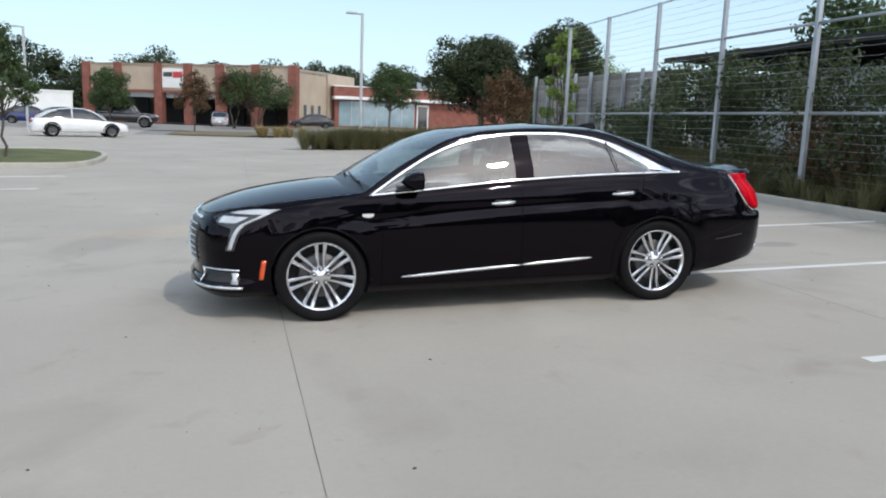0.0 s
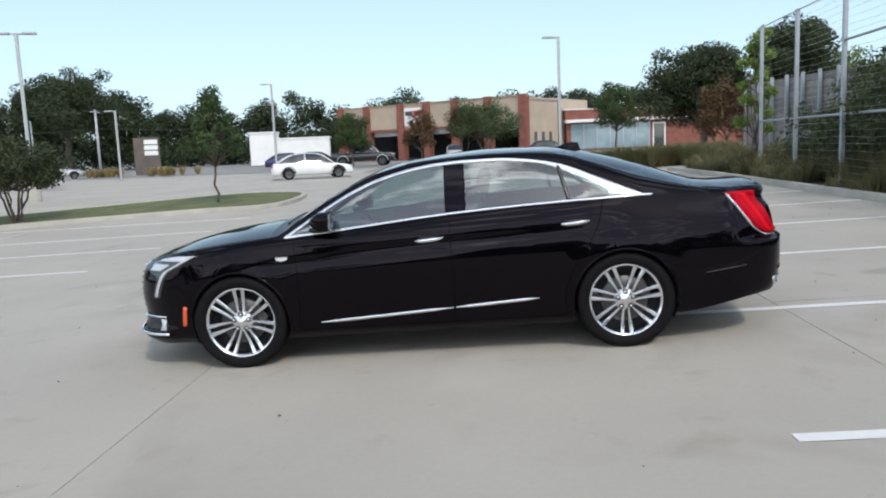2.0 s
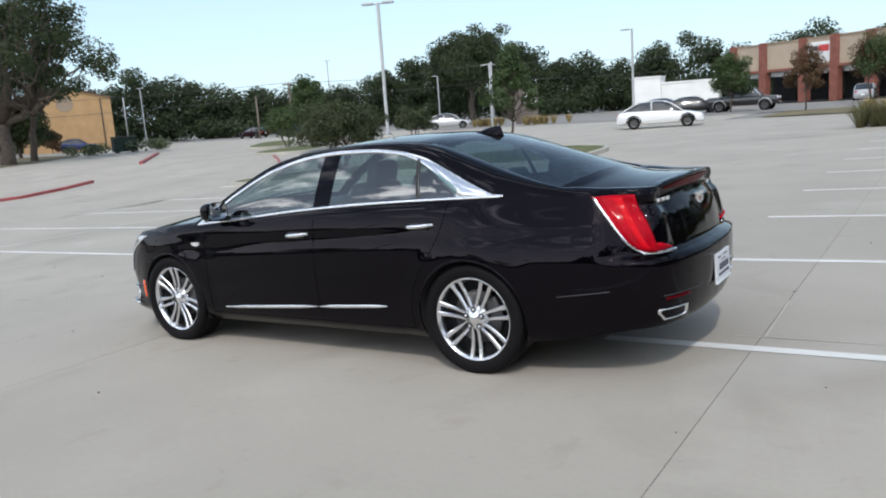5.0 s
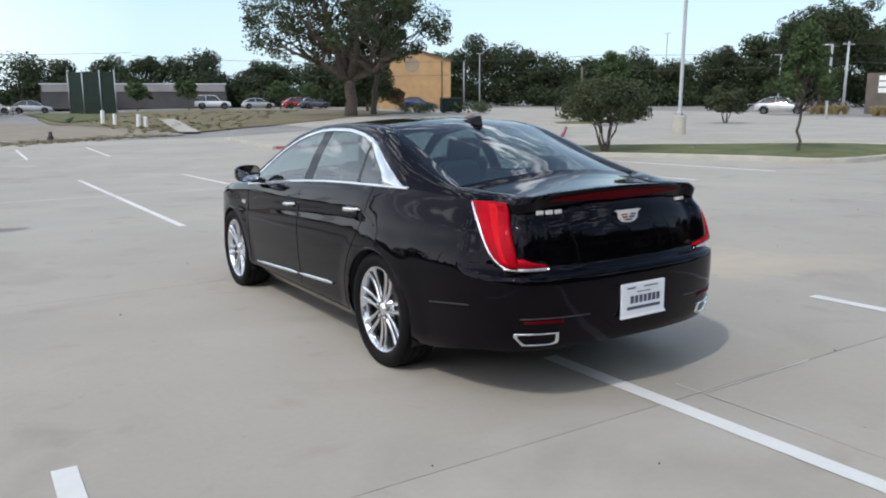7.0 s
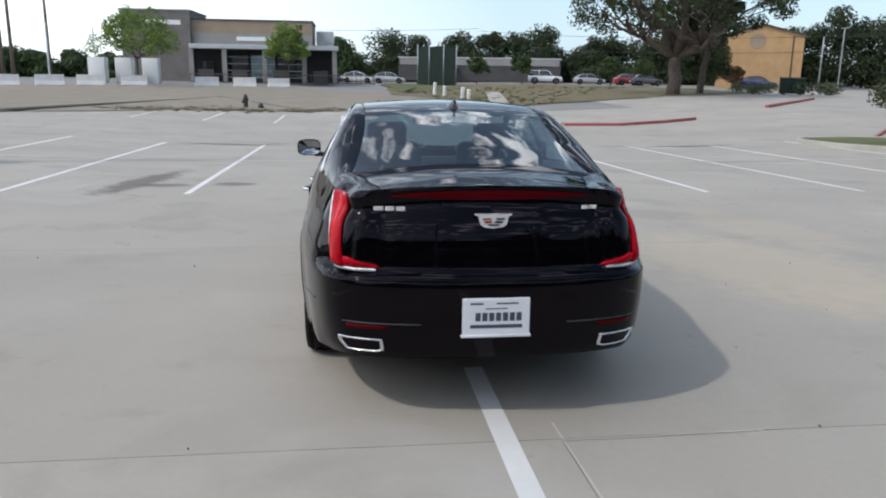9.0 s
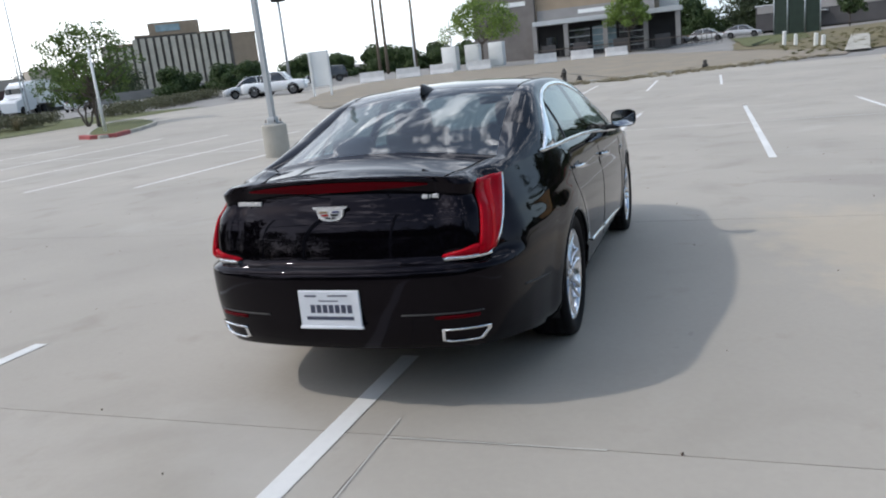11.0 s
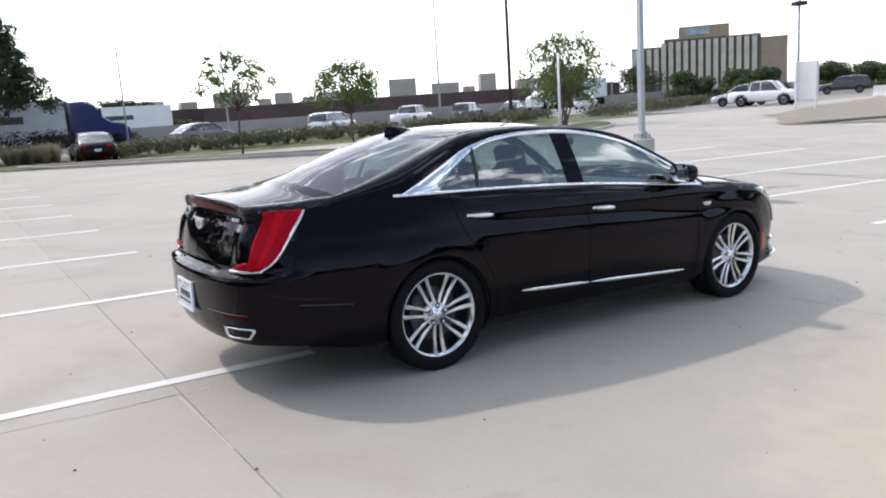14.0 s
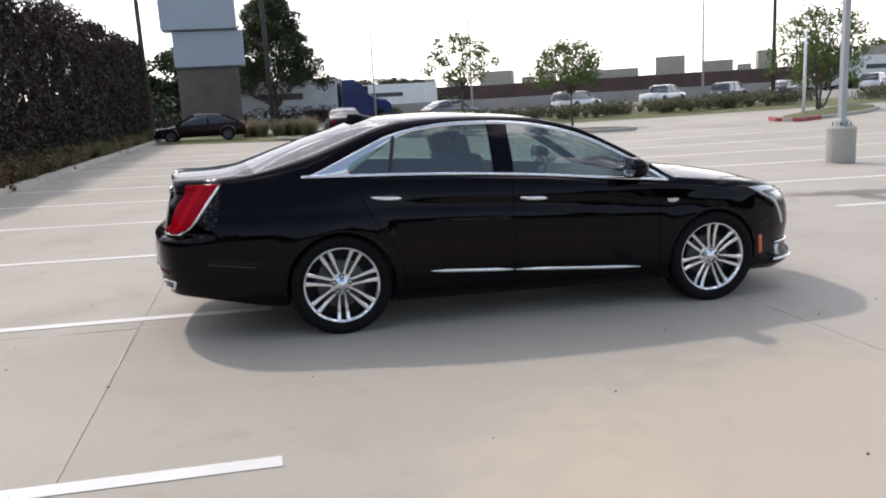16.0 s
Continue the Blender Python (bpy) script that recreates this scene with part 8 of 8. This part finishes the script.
def monument_sign():
    """Tall roadside sign: two pale panels on a brown brick base."""
    e = empty("roadside_sign", pose(4.75, -45.8, 0.1, 0, 0, 180))
    part("base", box_bm(-1.72, 1.97, -0.6, 0.6, 0, 4.1, 0.02, 1), M_SIGNBROWN, e, "brown brick sign base", smooth=False)
    part("cap_strip", box_bm(-1.76, 2.1, -0.65, 0.65, 4.1, 4.22), M_DARKWALL, e, smooth=False)
    part("panel", box_bm(-1.78, 2.42, -0.72, 0.72, 4.24, 6.4, 0.05, 2), M_SIGNPANEL, e, "pale blue-white sign panel", smooth=False)
    part("panel", box_bm(-2.35, 2.15, -1.1, 0.72, 6.46, 9.6, 0.05, 2), M_SIGNPANEL, e, "pale blue-white sign panel", smooth=False)
    tagged(e, "tall roadside sign with pale panels on a brown base", "sign")
    e = empty("street_sign", pose(-30.6, 62.5, 0, 0, 0, 24))
    part("base", box_bm(-1.1, 1.1, -0.35, 0.35, 0, 3.35, 0.02, 1), M_SIGNBROWN, e, smooth=False)
    for z in (1.75, 2.25, 2.75):
        part("name_panel", box_bm(-0.2, 0.95, -0.38, -0.34, z, z + 0.4), M_WHITEPAINT, e, "plain white name panel", smooth=False)
    tagged(e, "brown roadside sign with white panels", "sign")


monument_sign()


# ---- highway side ----
M_HIGHWALL = material("highway_concrete", (0.33, 0.31, 0.29), 0.9, var=0.14, scale=0.4, fine=12)
M_SHOPFRONT = material("maroon_shop_front", (0.085, 0.05, 0.045), 0.8, var=0.3, scale=0.25, fine=4)
M_FIN = material("pale_fin_concrete", (0.50, 0.46, 0.38), 0.9, var=0.15, scale=0.5, fine=10)
M_RECESS = material("dark_window_recess", (0.10, 0.088, 0.078), 0.6, var=0.3, scale=0.4, fine=3)
M_PARAPET = material("pale_parapet", (0.42, 0.38, 0.32), 0.9, var=0.1, scale=0.6, fine=14)


def highway():
    w = part("highway_wall", box_bm(-130, 40, -0.3, 0.3, 0, 1.3), M_HIGHWALL, smooth=False)
    w.matrix_basis = pose(0, -74, -0.05, 0, 0, 3)
    tagged(w, "long grey concrete highway wall", "wall", kind="structure")
    e = empty("strip_mall", pose(-40, -140, 0, 0, 0, 152))
    part("long_wall", box_bm(0, 75, -8, 0, 0, 3.4), M_SHOPFRONT, e, "dark shop front under a deep eave", smooth=False)
    part("eave", box_bm(-1, 76, -1, 2.0, 2.9, 3.6), M_STUCCO2, e, smooth=False)
    for k in range(15):
        part("eave_post", box_bm(k * 5, k * 5 + 0.5, 1.5, 1.9, 0, 3.3), M_STUCCO, e, smooth=False)
    for a, b, h in ((1, 7, 6.0), (9, 11, 4.6), (12, 15, 5.5), (17, 19, 4.4), (20, 30, 5.0), (33, 38, 6.6), (41, 46, 5.4), (47, 49, 4.5), (50, 53, 6.6), (57, 64, 5.2), (66, 70, 6.2)):
        part("parapet_block", box_bm(a, b, -3, 0.5, 3.4, h, 0.02, 1), M_PARAPET, e, "tan parapet block", smooth=False)
    tagged(e, "long dark strip of shops with tan parapet blocks", "building")
    e = empty("left_mall", pose(-6, -150, 0, 0, 0, 175))
    part("wall", box_bm(0, 40, -10, 0, 0, 3.6), M_SHOPFRONT, e, smooth=False)
    part("eave", box_bm(-0.5, 40.5, -0.5, 1.2, 3.0, 3.75), M_STUCCO2, e, smooth=False)
    for a, b, h in ((2, 9, 5.0), (12, 16, 4.6), (20, 27, 5.4), (30, 33, 5.0)):
        part("parapet_block", box_bm(a, b, -3, 0.4, 3.6, h), M_PARAPET, e, smooth=False)
    tagged(e, "low dark red shops with tan parapet blocks", "building")


highway()


def hotel():
    """A broad tan tower block with white vertical fins."""
    e = empty("office_block", pose(-148.6, -94.3, 0, 0, 0, 307.6))
    # local x runs along the front from its near end
    segs = [(0, 5.2, 10.7, M_STUCCO2), (5.2, 12, 11.6, M_RECESS), (12, 25, 11.9, M_RECESS), (25, 32, 10.4, M_RECESS)]
    for a, b, h, m in segs:
        part("wing", box_bm(a, b, -12, 0, 0, h), m, e, smooth=False)
        part("wing_cap", box_bm(a - 0.1, b + 0.1, -12, 0.15, h, h + 0.35), M_STUCCO2, e, smooth=False)
    part("tower", box_bm(11.5, 22, -12, -1, 0, 14.6), M_STUCCO2, e, "taller brown middle tower", smooth=False)
    part("tower_bar", box_bm(15.5, 20.5, -1, -0.9, 12.7, 14.1), M_BLUEGLASS, e, "plain blue bar of lettering", smooth=False)
    for k in range(17):
        x = 6.0 + k * 1.55
        part("fin", box_bm(x, x + 0.98, 0.0, 0.55, 1.0, 11.5 if x < 25 else 10.3), M_FIN, e, "pale vertical fin", smooth=False)
    tagged(e, "broad tan office block with white vertical fins", "building")


hotel()
